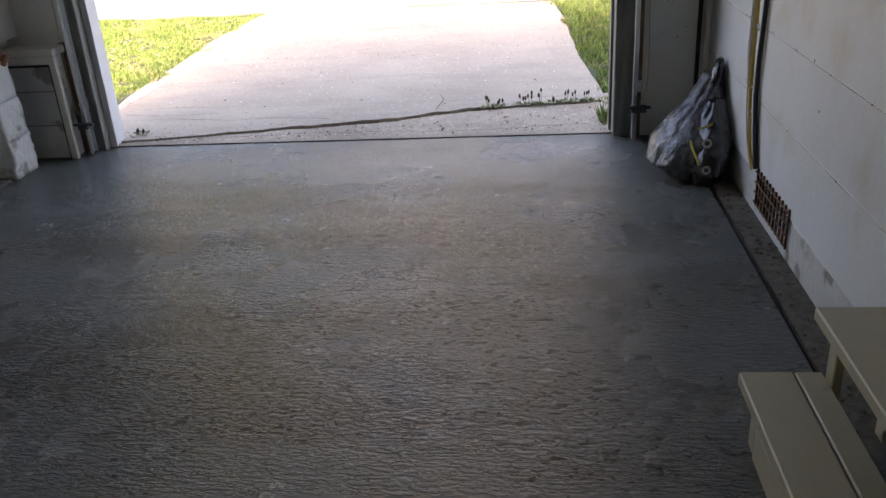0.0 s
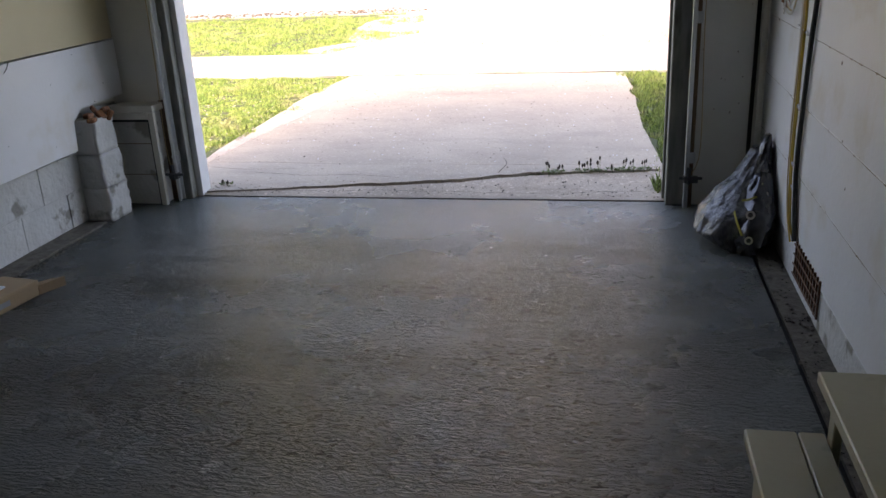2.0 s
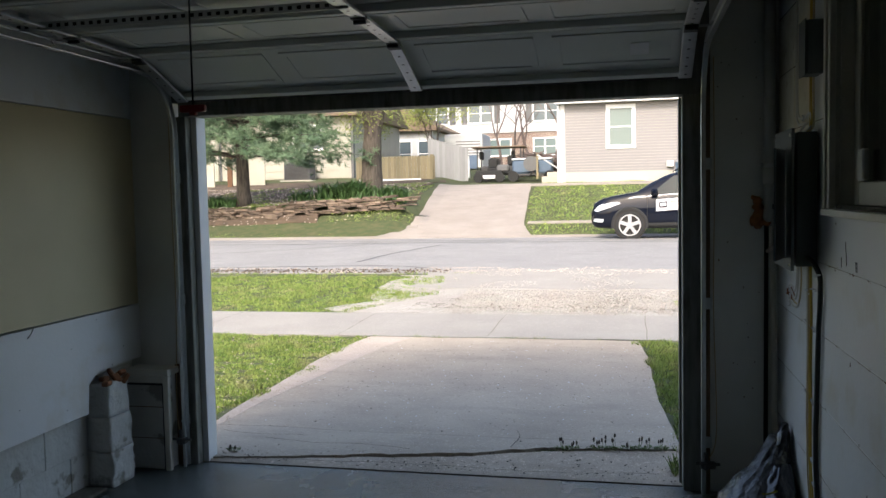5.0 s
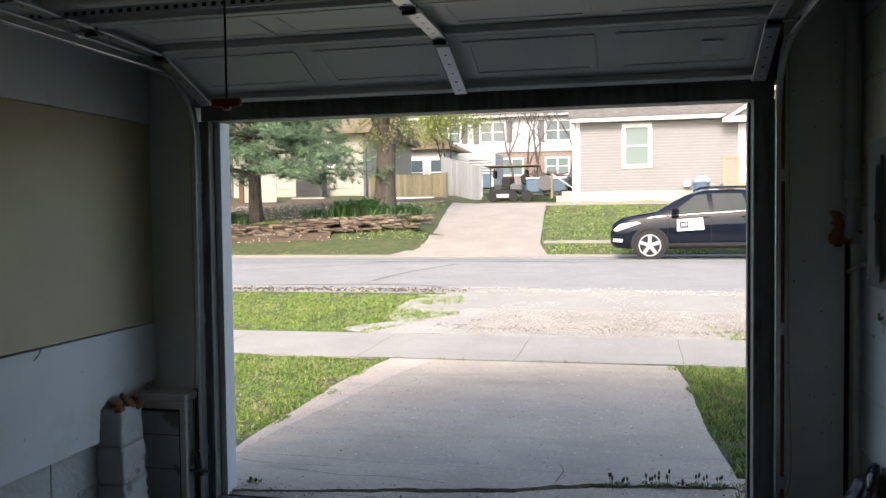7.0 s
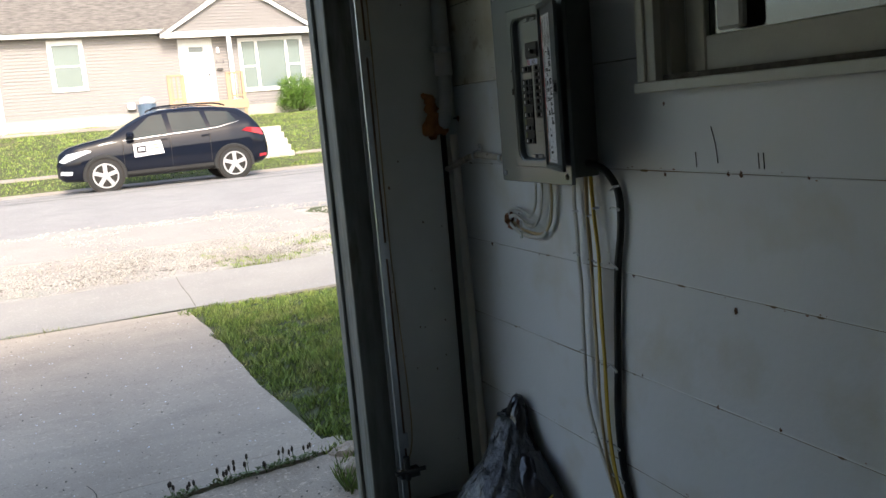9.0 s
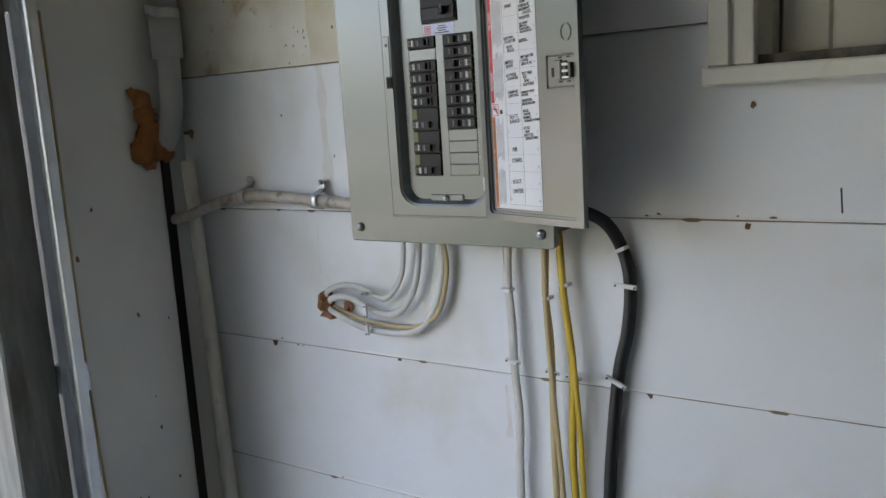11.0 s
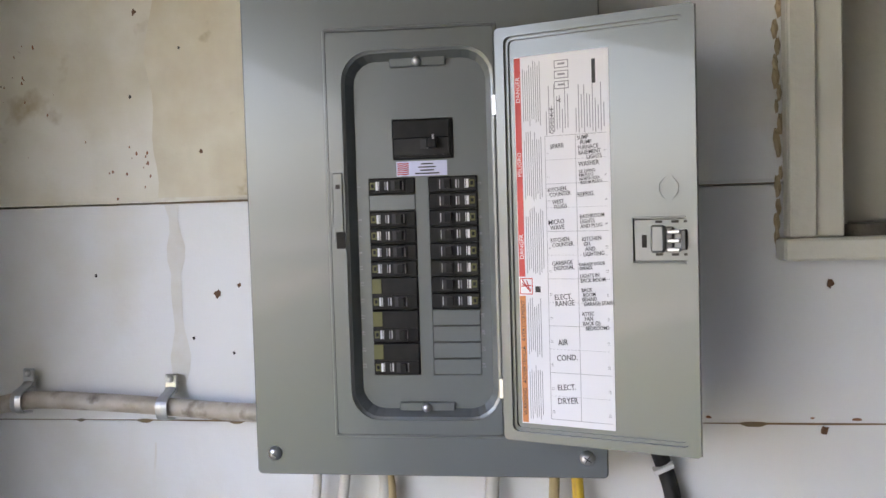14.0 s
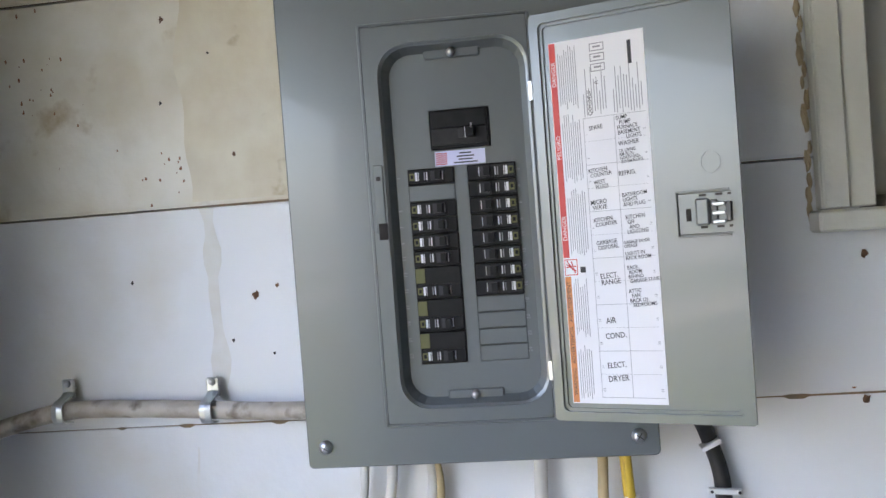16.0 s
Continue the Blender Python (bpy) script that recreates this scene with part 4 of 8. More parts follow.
# dark sheet behind the plates, put in for the shade inside the box
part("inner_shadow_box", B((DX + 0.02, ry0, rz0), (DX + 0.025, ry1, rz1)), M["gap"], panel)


def blank(y0, y1, row):
    z1 = ZT - row * PITCH
    part("blank_plate", B((DX - 0.0005, y0 + 0.0008, z1 - PITCH + 0.0008), (DX + 0.001, y1 - 0.0008, z1 - 0.0008), 0.0004), M["panel"], panel, "grey knock-out plate")


def breaker(y0, y1, row, rows=1, flip=False, small=""):
    """Faces -x; seen from the room y falls to the right."""
    z1 = ZT - row * PITCH - 0.0006
    z0 = z1 - rows * PITCH + 0.0014
    br = part("breaker", B((DX - 0.003, y0 + 0.0006, z0), (DX + 0.018, y1 - 0.0006, z1), 0.0008), M["breaker"], panel, "black two-pole breaker" if rows == 2 else "black single-pole breaker")
    zc = z0 + (PITCH - 0.001) / 2
    yy = (lambda u: y0 + (y1 - y0) * u) if flip else (lambda u: y1 - (y1 - y0) * u)
    # u runs from the outer edge to the centre bus

    def chip(nm, u0, u1, h, x, mm, lift=0.0):
        a, b = sorted((yy(u0), yy(u1)))
        part(nm, B((x, a, zc - h + lift), (DX - 0.0025, b, zc + h + lift), 0.0003), mm, br)
    chip("body_face", 0.02, 0.80 if rows == 1 else 0.97, 0.0072, DX - 0.0045, M["breaker_g"] if flip else M["breaker"])
    chip("rating_mark", 0.05, 0.16, 0.0042, DX - 0.0052, M["yellowgreen"])
    chip("rating_mark", 0.075, 0.135, 0.0022, DX - 0.0054, M["breaker"])
    chip("rating_label", 0.17, 0.22, 0.0050, DX - 0.0052, M["paper"])
    chip("rating_label", 0.235, 0.25, 0.0052, DX - 0.0052, M["paper"])
    chip("on_mark", 0.36, 0.385, 0.0048, DX - 0.0052, M["greyink"])
    chip("on_mark", 0.41, 0.435, 0.0048, DX - 0.0052, M["paper"])
    chip("toggle_slot", 0.50, 0.74, 0.0058, DX - 0.0050, M["ink"])
    chip("toggle", 0.53 if flip else 0.60, 0.66 if flip else 0.72, 0.0050, DX - 0.012, M["breaker"])
    chip("toggle_edge", 0.745, 0.76, 0.0052, DX - 0.0056, M["paper"])
    if rows == 2:
        part("rating_label", B((DX - 0.0042, yy(0.17) if flip else yy(0.22), zc + PITCH * 0.5), (DX - 0.0025, yy(0.02) + 0.0, z1 - 0.0015)), M["yellowgreen"], br, "dull yellow-green rating label") if not flip else None


for r, kind in enumerate("sbssss"):
    if kind == "b":
        blank(CL[0], CL[1], r)
    else:
        breaker(CL[0], CL[1], r)
for r in (6, 8, 10):
    breaker(CL[0], CL[1], r, 2)
for r in range(8):
    breaker(CR[0], CR[1], r, 1, True)
for r in range(8, 12):
    blank(CR[0], CR[1], r)
main = part("main_breaker", B((DX - 0.002, mb[0] + 0.001, mb[2] + 0.001), (DX + 0.02, mb[1] - 0.001, mb[3] - 0.001), 0.001), M["breaker"], panel, "black two-pole main breaker")
part("face", B((DX - 0.005, mb[0] + 0.004, mb[2] + 0.005), (DX - 0.0021, mb[1] - 0.002, mb[2] + 0.024), 0.0006), M["breaker_g"], main)
part("face", B((DX - 0.0045, mb[0] + 0.004, mb[2] + 0.0245), (DX - 0.0021, mb[1] - 0.002, mb[3] - 0.003), 0.0006), M["breaker"], main)
part("toggle", B((DX - 0.017, 4.209, mb[2] + 0.012), (DX - 0.0055, 4.219, mb[2] + 0.024), 0.001), M["breaker"], main)
part("toggle_edge", B((DX - 0.0062, 4.2195, mb[2] + 0.012), (DX - 0.0052, 4.2205, mb[2] + 0.024)), M["paper"], main)
part("toggle_slot", B((DX - 0.0058, 4.2215, mb[2] + 0.012), (DX - 0.0051, 4.2285, mb[2] + 0.022)), M["ink"], main)
# room-facing text: x of the text runs towards -y, its up is +z
FACE = Matrix(((0, 0, -1, 0), (-1, 0, 0, 0), (0, 1, 0, 0), (0, 0, 0, 1)))


def on_panel(y, z, x=DX - 0.001, turn=0):
    return Matrix.Translation((x, y, z)) @ FACE @ Matrix.Rotation(radians(turn), 4, "Z")


words("100", 0.004, on_panel(4.2105, mb[2] + 0.021, DX - 0.0173, 90), M["paper"], "rating_number", panel)
for r in range(12):
    z = ZT - r * PITCH - 0.011
    if r not in (1,):
        words(str(2 * r + 1), 0.006, on_panel(CL[1] + 0.009, z, turn=90), M["greyink"], "slot_number", panel)
    words(str(2 * r + 2), 0.006, on_panel(CR[0] - 0.004, z, turn=90), M["greyink"], "slot_number", panel)
st = part("contractor_sticker", B((DX - 0.0006, 4.199, 1.6185), (DX - 0.0001, 4.2578, 1.6355)), M["lilac"], panel, "pale lilac sticker with a small striped flag")
for i in range(6):
    bm = bmesh.new()
    tube(bm, [(DX - 0.0008, 4.2565, 1.6205 + i * 0.0024), (DX - 0.0008, 4.2525, 1.6212 + i * 0.0024), (DX - 0.0008, 4.248, 1.6204 + i * 0.0024), (DX - 0.0008, 4.2435, 1.6212 + i * 0.0024)], 0.0006, 4, 3)
    part("flag_stripe", bm, M["red"], st)
for i, w in enumerate((0.014, 0.02, 0.016, 0.028)):
    part("text_line", B((DX - 0.0009, 4.222 - w / 2, 1.6205 + (3 - i) * 0.0036), (DX - 0.0006, 4.222 + w / 2, 1.622 + (3 - i) * 0.0036)), M["ink"], st)
# slide tabs with screws, top and bottom
for z in (1.748, 1.352):
    tab = part("slide_tab", B((DX - 0.004, 4.197, z - 0.006), (DX - 0.0001, 4.262, z + 0.006), 0.0015), M["panel"], panel)
    bm = bmesh.new()
    bmesh.ops.create_uvsphere(bm, u_segments=10, v_segments=6, radius=0.0055, matrix=Matrix.Translation((DX - 0.006, 4.230, z)))
    part("screw", bm, M["steel"], tab, "small round screw", True)
# strike plate beside the opening
sp = part("strike_plate", B((PX - 0.004, 4.316, 1.545), (PX - 0.0004, 4.330, 1.625), 0.002), M["panel"], panel)
part("hole", B((PX - 0.0045, 4.320, 1.606), (PX - 0.0035, 4.325, 1.611)), M["gap"], sp)
part("slot", B((PX - 0.0045, 4.316, 1.538), (PX - 0.0002, 4.326, 1.557)), M["gap"], sp)
for y, z in ((4.408, 1.834), (4.051, 1.831), (4.410, 1.300), (4.049, 1.298)):
    bm = bmesh.new()
    cyl(bm, (PX - 0.0035, y, z), (PX, y, z), 0.0075, 0.0085, 16)
    bmesh.ops.create_uvsphere(bm, u_segments=14, v_segments=8, radius=0.0072, matrix=Matrix.Translation((PX - 0.003, y, z)) @ Matrix.Diagonal((0.55, 1, 1, 1)))
    sc = part("cover_screw", bm, M["steel"], panel, "bright steel screw", True)
    bm = bmesh.new()
    for a in (35, 125):
        mm = Matrix.Translation((PX - 0.0072, y, z)) @ Matrix.Rotation(radians(a), 4, "X")
        box(bm, (-0.0003, -0.005, -0.0006), (0.0003, 0.005, 0.0006), 0, mm)
    part("slot", bm, M["dark_steel"], sc)

# the panel's door, hinged at y = 4.135, opened well past a right angle
W, DZ0, DZ1 = 0.212, 1.3225, 1.7735
TH = radians(19)
DM = Matrix.Translation((PX - 0.006, 4.137, 0)) @ Matrix(((-math.sin(TH), 0, -math.cos(TH), 0), (-math.cos(TH), 0, math.sin(TH), 0), (0, 1, 0, 0), (0, 0, 0, 1)))
# local: x along the door from the hinge, y up (world z), z towards the room


def dbox(nm, a, b, material, par, bevel=0.0, label=""):
    return part(nm, B(a, b, bevel, DM), material, par, label)


pdoor = dbox("door", (0, DZ0, -0.002), (W, DZ1, 0.0), M["panel"], panel, 0.0, "grey enamelled panel door")
bm = bmesh.new()
frame_ring(bm, rounded(0, W, DZ0, DZ1, 0.004, N), rounded(0.010, W - 0.010, DZ0 + 0.010, DZ1 - 0.010, 0.007, N), "z", 0.0, 0.007)
frame_ring(bm, rounded(0.010, W - 0.010, DZ0 + 0.010, DZ1 - 0.010, 0.007, N), rounded(0.0135, W - 0.0135, DZ0 + 0.0135, DZ1 - 0.0135, 0.006, N), "z", 0.0, 0.003)
bmesh.ops.transform(bm, matrix=DM, verts=bm.verts)
part("rim", bm, M["panel"], pdoor)
for z in (1.378, 1.692):
    dbox("hinge_pin", (-0.006, z - 0.011, 0.0), (-0.001, z + 0.011, 0.005), M["galv"], pdoor, 0.0005, "small bright hinge")
# latch
dbox("latch_plate", (0.148, 1.520, 0.001), (W - 0.008, 1.563, 0.0035), M["panel"], pdoor, 0.001)
bm = bmesh.new()
for a, b, c, d in ((0.146, 1.5175, 0.2, 1.519), (0.146, 1.564, 0.2, 1.5655), (0.146, 1.5175, 0.1475, 1.5655)):
    box(bm, (a, b, 0.0), (c, d, 0.0055), 0.0004, DM)
part("latch_frame", bm, M["panel"], pdoor)
dbox("slot", (0.156, 1.534, 0.0036), (0.161, 1.547, 0.0042), M["gap"], pdoor)
dbox("latch_body", (0.166, 1.529, 0.0036), (0.180, 1.557, 0.010), M["panel"], pdoor, 0.002)
dbox("latch_spring", (0.181, 1.530, 0.0036), (0.188, 1.555, 0.008), M["dark_steel"], pdoor, 0.001)
for z in (1.532, 1.541, 1.550):
    dbox("latch_catch", (0.183, z - 0.002, 0.008), (0.196, z + 0.002, 0.012), M["galv"], pdoor, 0.001)
dbox("latch_catch", (0.197, 1.532, 0.0036), (0.202, 1.552, 0.014), M["dark_steel"], pdoor, 0.001)
for z in (1.527, 1.560):
    for x in (0.170, 0.186, 0.198):
        dbox("slot", (x, z - 0.0012, 0.0036), (x + 0.007, z + 0.0012, 0.0041), M["gap"], pdoor)
bm = bmesh.new()
pts = [(0.183 + 0.0105 * math.cos(radians(a)), 1.594 + 0.0125 * math.sin(radians(a))) for a in range(22, 382, 45)]
pin = [(0.183 + 0.0095 * math.cos(radians(a)), 1.594 + 0.0115 * math.sin(radians(a))) for a in range(22, 382, 45)]
frame_ring(bm, pts, pin, "z", 0.0, 0.0016)
bmesh.ops.transform(bm, matrix=DM, verts=bm.verts)
part("knockout", bm, M["panel"], pdoor, "pressed lock knock-out")

# the paper schedule glued inside the door
LX0, LX1, LZ0, LZ1 = 0.019, 0.124, 1.341, 1.741
sheet_ob = dbox("schedule_label", (LX0, LZ0, 0.0001), (LX1, LZ1, 0.0006), M["paper"], pdoor, 0.0, "white printed circuit schedule with handwriting")


def lab(nm, x0, z0, x1, z1, material, lift=0.0008):
    return part(nm, B((x0, z0, 0.0005), (x1, z1, lift), 0, DM), material, pdoor)


lab("red_strip", LX0 + 0.0006, 1.503, LX0 + 0.0076, LZ1 - 0.001, M["red"])
lab("orange_strip", LX0 + 0.0006, LZ0 + 0.001, LX0 + 0.0076, 1.482, M["orange"])


def on_door(x, z, turn=0, lift=0.0009):
    return DM @ Matrix.Translation((x, z, lift)) @ Matrix.Rotation(radians(turn), 4, "Z")


def door_words(body, size, x, z, turn, material, nm="print", squeeze=1.0, align="LEFT", thick=0.00012, bold=0.0):
    o = words(body, size, on_door(x, z, turn), material, nm, None, "", squeeze, align, thick, bold)
    o.parent = pdoor
    return o


for body, z in (("DANGER", 1.692), ("PELIGRO", 1.612), ("DANGER", 1.522)):
    door_words(body, 0.0068, LX0 + 0.0066, z, 90, M["paper"], "warning_word")
door_words("WARNING   ADVERTENCIA   AVERTISSEMENT", 0.0062, LX0 + 0.0064, 1.350, 90, M["ink"], "warning_word")
rr = random.Random(5)
for (za, zb), n in (((LZ1 - 0.075, LZ1 - 0.004), 9), ((1.585, 1.662), 9), ((1.505, 1.58), 9), ((1.415, 1.48), 7), ((1.345, 1.41), 7)):
    bm = bmesh.new()
    for i in range(n):
        x = LX0 + 0.010 + i * 0.0024
        box(bm, (x, za + rr.uniform(0, 0.008), 0.0005), (x + 0.0007, zb - rr.uniform(0, 0.012), 0.0008), 0, DM)
    part("fine_print", bm, M["greyink"], pdoor, kind="stuff")
lab("warning_picture", LX0 + 0.001, 1.4835, LX0 + 0.016, 1.5015, M["red"], 0.00065)
lab("warning_picture", LX0 + 0.002, 1.4845, LX0 + 0.015, 1.5005, M["paper"], 0.0007)
bm = bmesh.new()
for p, q in (((0.023, 1.500), (0.030, 1.489)), ((0.022, 1.4925), (0.0335, 1.4935)), ((0.028, 1.499), (0.032, 1.486)), ((0.0225, 1.496), (0.033, 1.488))):
    tube(bm, [DM @ Vector((*p, 0.0009)), DM @ Vector((*q, 0.0009))], 0.0006, 4, 1)
part("warning_figure", bm, M["red"], pdoor)
lab("black_triangle", LX0 + 0.019, 1.486, LX0 + 0.025, 1.4925, M["ink"])
bm = bmesh.new()
for i in range(22):
    if i in (9, 10):
        continue
    x = LX0 + 0.036 + i * 0.0030
    za = 1.655 + rr.uniform(0, 0.01)
    zb = za + rr.choice((0.025, 0.035, 0.05))
    box(bm, (x, za, 0.0005), (x + 0.0008, min(zb, LZ1 - 0.006), 0.0008), 0, DM)
part("fine_print", bm, M["greyink"], pdoor, kind="stuff")
door_words("QOC24UF", 0.0062, LX0 + 0.0445, 1.656, 90, M["ink"], "model_number")
door_words("A", 0.006, LX0 + 0.053, 1.689, 90, M["ink"], "model_number")
for k in range(3):
    lab("diagram_outline", LX0 + 0.046, 1.703 + k * 0.011, LX0 + 0.062, 1.7115 + k * 0.011, M["greyink"], 0.0007)
    lab("diagram_inner", LX0 + 0.047, 1.704 + k * 0.011, LX0 + 0.061, 1.7105 + k * 0.011, M["paper"], 0.0008)
    lab("diagram_bar", LX0 + 0.050, 1.7065 + k * 0.011, LX0 + 0.058, 1.7085 + k * 0.011, M["greyink"], 0.0009)
lab("code_block", LX0 + 0.087, 1.706, LX0 + 0.091, 1.731, M["ink"])
# schedule grid
GX0, GXM, GX1, GT, GB = LX0 + 0.034, LX0 + 0.068, LX1 - 0.003, 1.654, 1.348
ROW = (GT - GB) / 12
for i in range(13):
    z = GB + i * ROW
    if i % 2 == 0:
        lab("grid_line", GX0, z - 0.0002, GX1, z + 0.0002, M["greyink"])
    else:
        bm = bmesh.new()
        for k in range(17):
            x = GX0 + (GX1 - GX0) * k / 17
            box(bm, (x, z - 0.00018, 0.0005), (x + 0.0022, z + 0.00018, 0.0008), 0, DM)
        part("dashed_line", bm, M["greyink"], pdoor, kind="stuff")
for x in (GX0, GXM):
    lab("grid_line", x - 0.0002, GB, x + 0.0002, GT, M["greyink"])
for i in range(12):
    door_words(str(2 * i + 1), 0.0038, GX0 + 0.0042, GT - ROW * (i + 0.75), 90, M["greyink"], "circuit_number")
    door_words(str(2 * i + 2), 0.0038, GX1 - 0.001, GT - ROW * (i + 0.75), 90, M["greyink"], "circuit_number")
for body, x, z, s in (
        ("SPARE", 0.006, 1.640, 0.0062), ("KITCHEN\n COUNTER", 0.002, 1.594, 0.0056), ("WEST\n PLUGS", 0.007, 1.581, 0.0056),
        ("MICRO\n WAVE", 0.002, 1.559, 0.0064), ("KITCHEN\n COUNTER", 0.004, 1.540, 0.0056), ("GARBAGE\n DISPOSAL", 0.005, 1.515, 0.0058),
        ("ELECT.\nRANGE", 0.007, 1.478, 0.0074), ("AIR", 0.010, 1.429, 0.0080), ("COND.", 0.008, 1.412, 0.0080), ("ELECT.", 0.008, 1.380, 0.0078), ("DRYER", 0.008, 1.365, 0.0084)):
    door_words(body, s * 1.12, GX0 + x, z, 5, M["ink"], "handwriting", 0.80, thick=0.00025, bold=0.00001)
for body, x, z, s in (
        ("SUMP\n  PUMP\nFURNACE\nBASEMENT\n      LIGHTS", 0.002, 1.648, 0.0056), ("WASHER", 0.003, 1.620, 0.0062), ("S.E. LIVING\nRM PLUG\nNORTH BED-\n ROOM PLUGS", 0.003, 1.613, 0.0042),
        ("REFRIG.", 0.001, 1.588, 0.0062), ("BATHROOM\nLIGHTS\nAND PLUG", 0.003, 1.565, 0.0054), ("KITCHEN\n GFI\n  AND\nLIGHTING", 0.005, 1.541, 0.0056),
        ("GARAGE DOOR\nOPENER", 0.001, 1.5145, 0.0044), ("LIGHTS IN\nBACK ROOM", 0.002, 1.502, 0.0052), ("BACK\n ROOM\nBEHIND\n GARAGE STAIRS", 0.003, 1.487, 0.0052),
        ("ATTIC\n  FAN\nBACK (2)\n  BEDROOMS", 0.003, 1.4615, 0.0054)):
    door_words(body, s * 1.12, GXM + x, z, 4, M["ink"], "handwriting", 0.80, thick=0.00025, bold=0.00001)

# ---------- cables and conduit ----------
CX = 1.585


def cable(name, label, pts, r, material, cat="cable", group="", flat=0.6, x0=CX):
    t = thing(name, label, cat, (CX, pts[0][0], pts[0][1]), group)
    part("sheath", tube(bmesh.new(), [((p[2] if len(p) > 2 else x0), p[0], p[1]) for p in pts], r, 8, 6, flat), material, t, smooth=True)
    return t


def staple(t, y, z, w=0.02, turn=0.0, x=CX):
    m = Matrix.Translation((x - 0.006, y, z)) @ Matrix.Rotation(radians(turn), 4, "X")
    bm = box(bmesh.new(), (-0.003, -w / 2 - 0.004, -0.0035), (0.004, w / 2 + 0.004, 0.0035), 0.0012, m)
    c = part("cable_clip", bm, M["clip"], t, "white plastic clip")
    for s in (-1, 1):
        cyl_b = bmesh.new()
        cyl(cyl_b, m @ Vector((-0.005, s * w / 2, 0)), m @ Vector((-0.003, s * w / 2, 0)), 0.0018, seg=8)
        part("nail", cyl_b, M["dark_steel"], c)


def band(t, y, z, w, x=CX, rx=0.012, turn=0):
    m = Matrix.Translation((x, y, z)) @ Matrix.Rotation(radians(turn), 4, "X")
    part("paper_band", B((-rx, -w / 2, -0.003), (rx * 0.6, w / 2, 0.003), 0.001, m), M["paper"], t, "white marker band")


G = "white cables below the panel"
w1 = cable("white_cable", "white cable looping from the panel to a hole in the wall", [(4.387, 1.30), (4.388, 1.235), (4.40, 1.185), (4.44, 1.145), (4.49, 1.16), (4.54, 1.165), (4.585, 1.15), (4.605, 1.128, 1.602)], 0.0058, M["cable_white"], group=G)
w2 = cable("white_cable", "white cable looping from the panel to a hole in the wall", [(4.352, 1.30), (4.352, 1.235), (4.37, 1.165), (4.41, 1.12), (4.46, 1.115), (4.53, 1.14), (4.575, 1.135), (4.60, 1.118, 1.602)], 0.0068, M["cable_white"], group=G)
w3 = cable("white_cable", "white cable looping from the panel to a hole in the wall", [(4.312, 1.30), (4.300, 1.235), (4.315, 1.155), (4.355, 1.095), (4.42, 1.078), (4.50, 1.082), (4.57, 1.105), (4.603, 1.112, 1.602)], 0.0066, M["cable_white"], group=G)
cable("white_cable", "yellowed white cable looping from the panel to a wall hole", [(4.305, 1.30), (4.291, 1.22), (4.31, 1.14), (4.345, 1.105), (4.40, 1.09, 1.592), (4.50, 1.095, 1.592), (4.60, 1.116, 1.603)], 0.0055, M["cable_tan"], group=G)
staple(w1, 4.478, 1.155, 0.006, 0, 1.577)
staple(w2, 4.478, 1.120, 0.02, 90, 1.577)
staple(w3, 4.478, 1.085, 0.02, 90, 1.577)
hole = thing("wall_hole_foam", "lump of brown foam round a cable hole in the white wall", "foam", (1.6, 4.6, 1.115))
part("lump", blob(blob(bmesh.new(), (1.598, 4.603, 1.125), 0.02, 2, 0.8, 4), (1.598, 4.593, 1.100), 0.017, 2, 0.9, 5, (0.6, 1.3, 0.7)), M["foam_brown"], hole)
lump2 = thing("foam_spot", "small brown foam spot on the white wall", "foam", (1.6, 4.545, 1.12))
part("lump", blob(bmesh.new(), (1.599, 4.545, 1.118), 0.012, 2, 0.9, 4, (0.5, 1, 1.1)), M["foam_brown"], lump2)

G = "cables down the wall to the vent"
v1 = cable("grey_white_cable", "flat white cable down the wall below the panel", [(4.160, 1.30), (4.163, 1.25), (4.165, 1.19), (4.160, 1.12), (4.160, 1.05), (4.154, 0.95), (4.158, 0.85), (4.159, 0.745), (4.158, 0.6), (4.10, 0.45), (4.03, 0.33), (3.99, 0.25), (3.93, 0.19, 1.59)], 0.0085, M["cable_white"], group=G, flat=0.5)
v2 = cable("tan_cable", "tan cable down the wall below the panel", [(4.086, 1.30), (4.087, 1.25), (4.090, 1.18), (4.084, 1.11), (4.083, 1.04), (4.085, 0.9), (4.082, 0.745), (4.08, 0.6), (4.06, 0.45), (4.00, 0.32), (3.965, 0.24), (3.92, 0.185, 1.59)], 0.0065, M["cable_tan"], group=G, x0=1.579)
v3 = cable("yellow_cable", "yellow cable down the wall below the panel", [(4.062, 1.30), (4.060, 1.25), (4.056, 1.18), (4.048, 1.11), (4.044, 1.04), (4.050, 0.9), (4.044, 0.748), (4.045, 0.6), (4.03, 0.45), (3.985, 0.32), (3.95, 0.24), (3.91, 0.185, 1.59)], 0.0072, M["cable_yellow"], group=G, x0=1.579)
v4 = cable("yellow_cable", "thin yellow cable beside the black one", [(4.060, 1.30, 1.575), (4.054, 1.18, 1.575), (4.040, 1.06, 1.575), (4.028, 0.9, 1.568), (4.026, 0.75, 1.568), (4.022, 0.55, 1.568), (4.0, 0.42, 1.568), (3.955, 0.28, 1.568), (3.905, 0.185, 1.575)], 0.0052, M["cable_yellow"], group=G, x0=1.579)
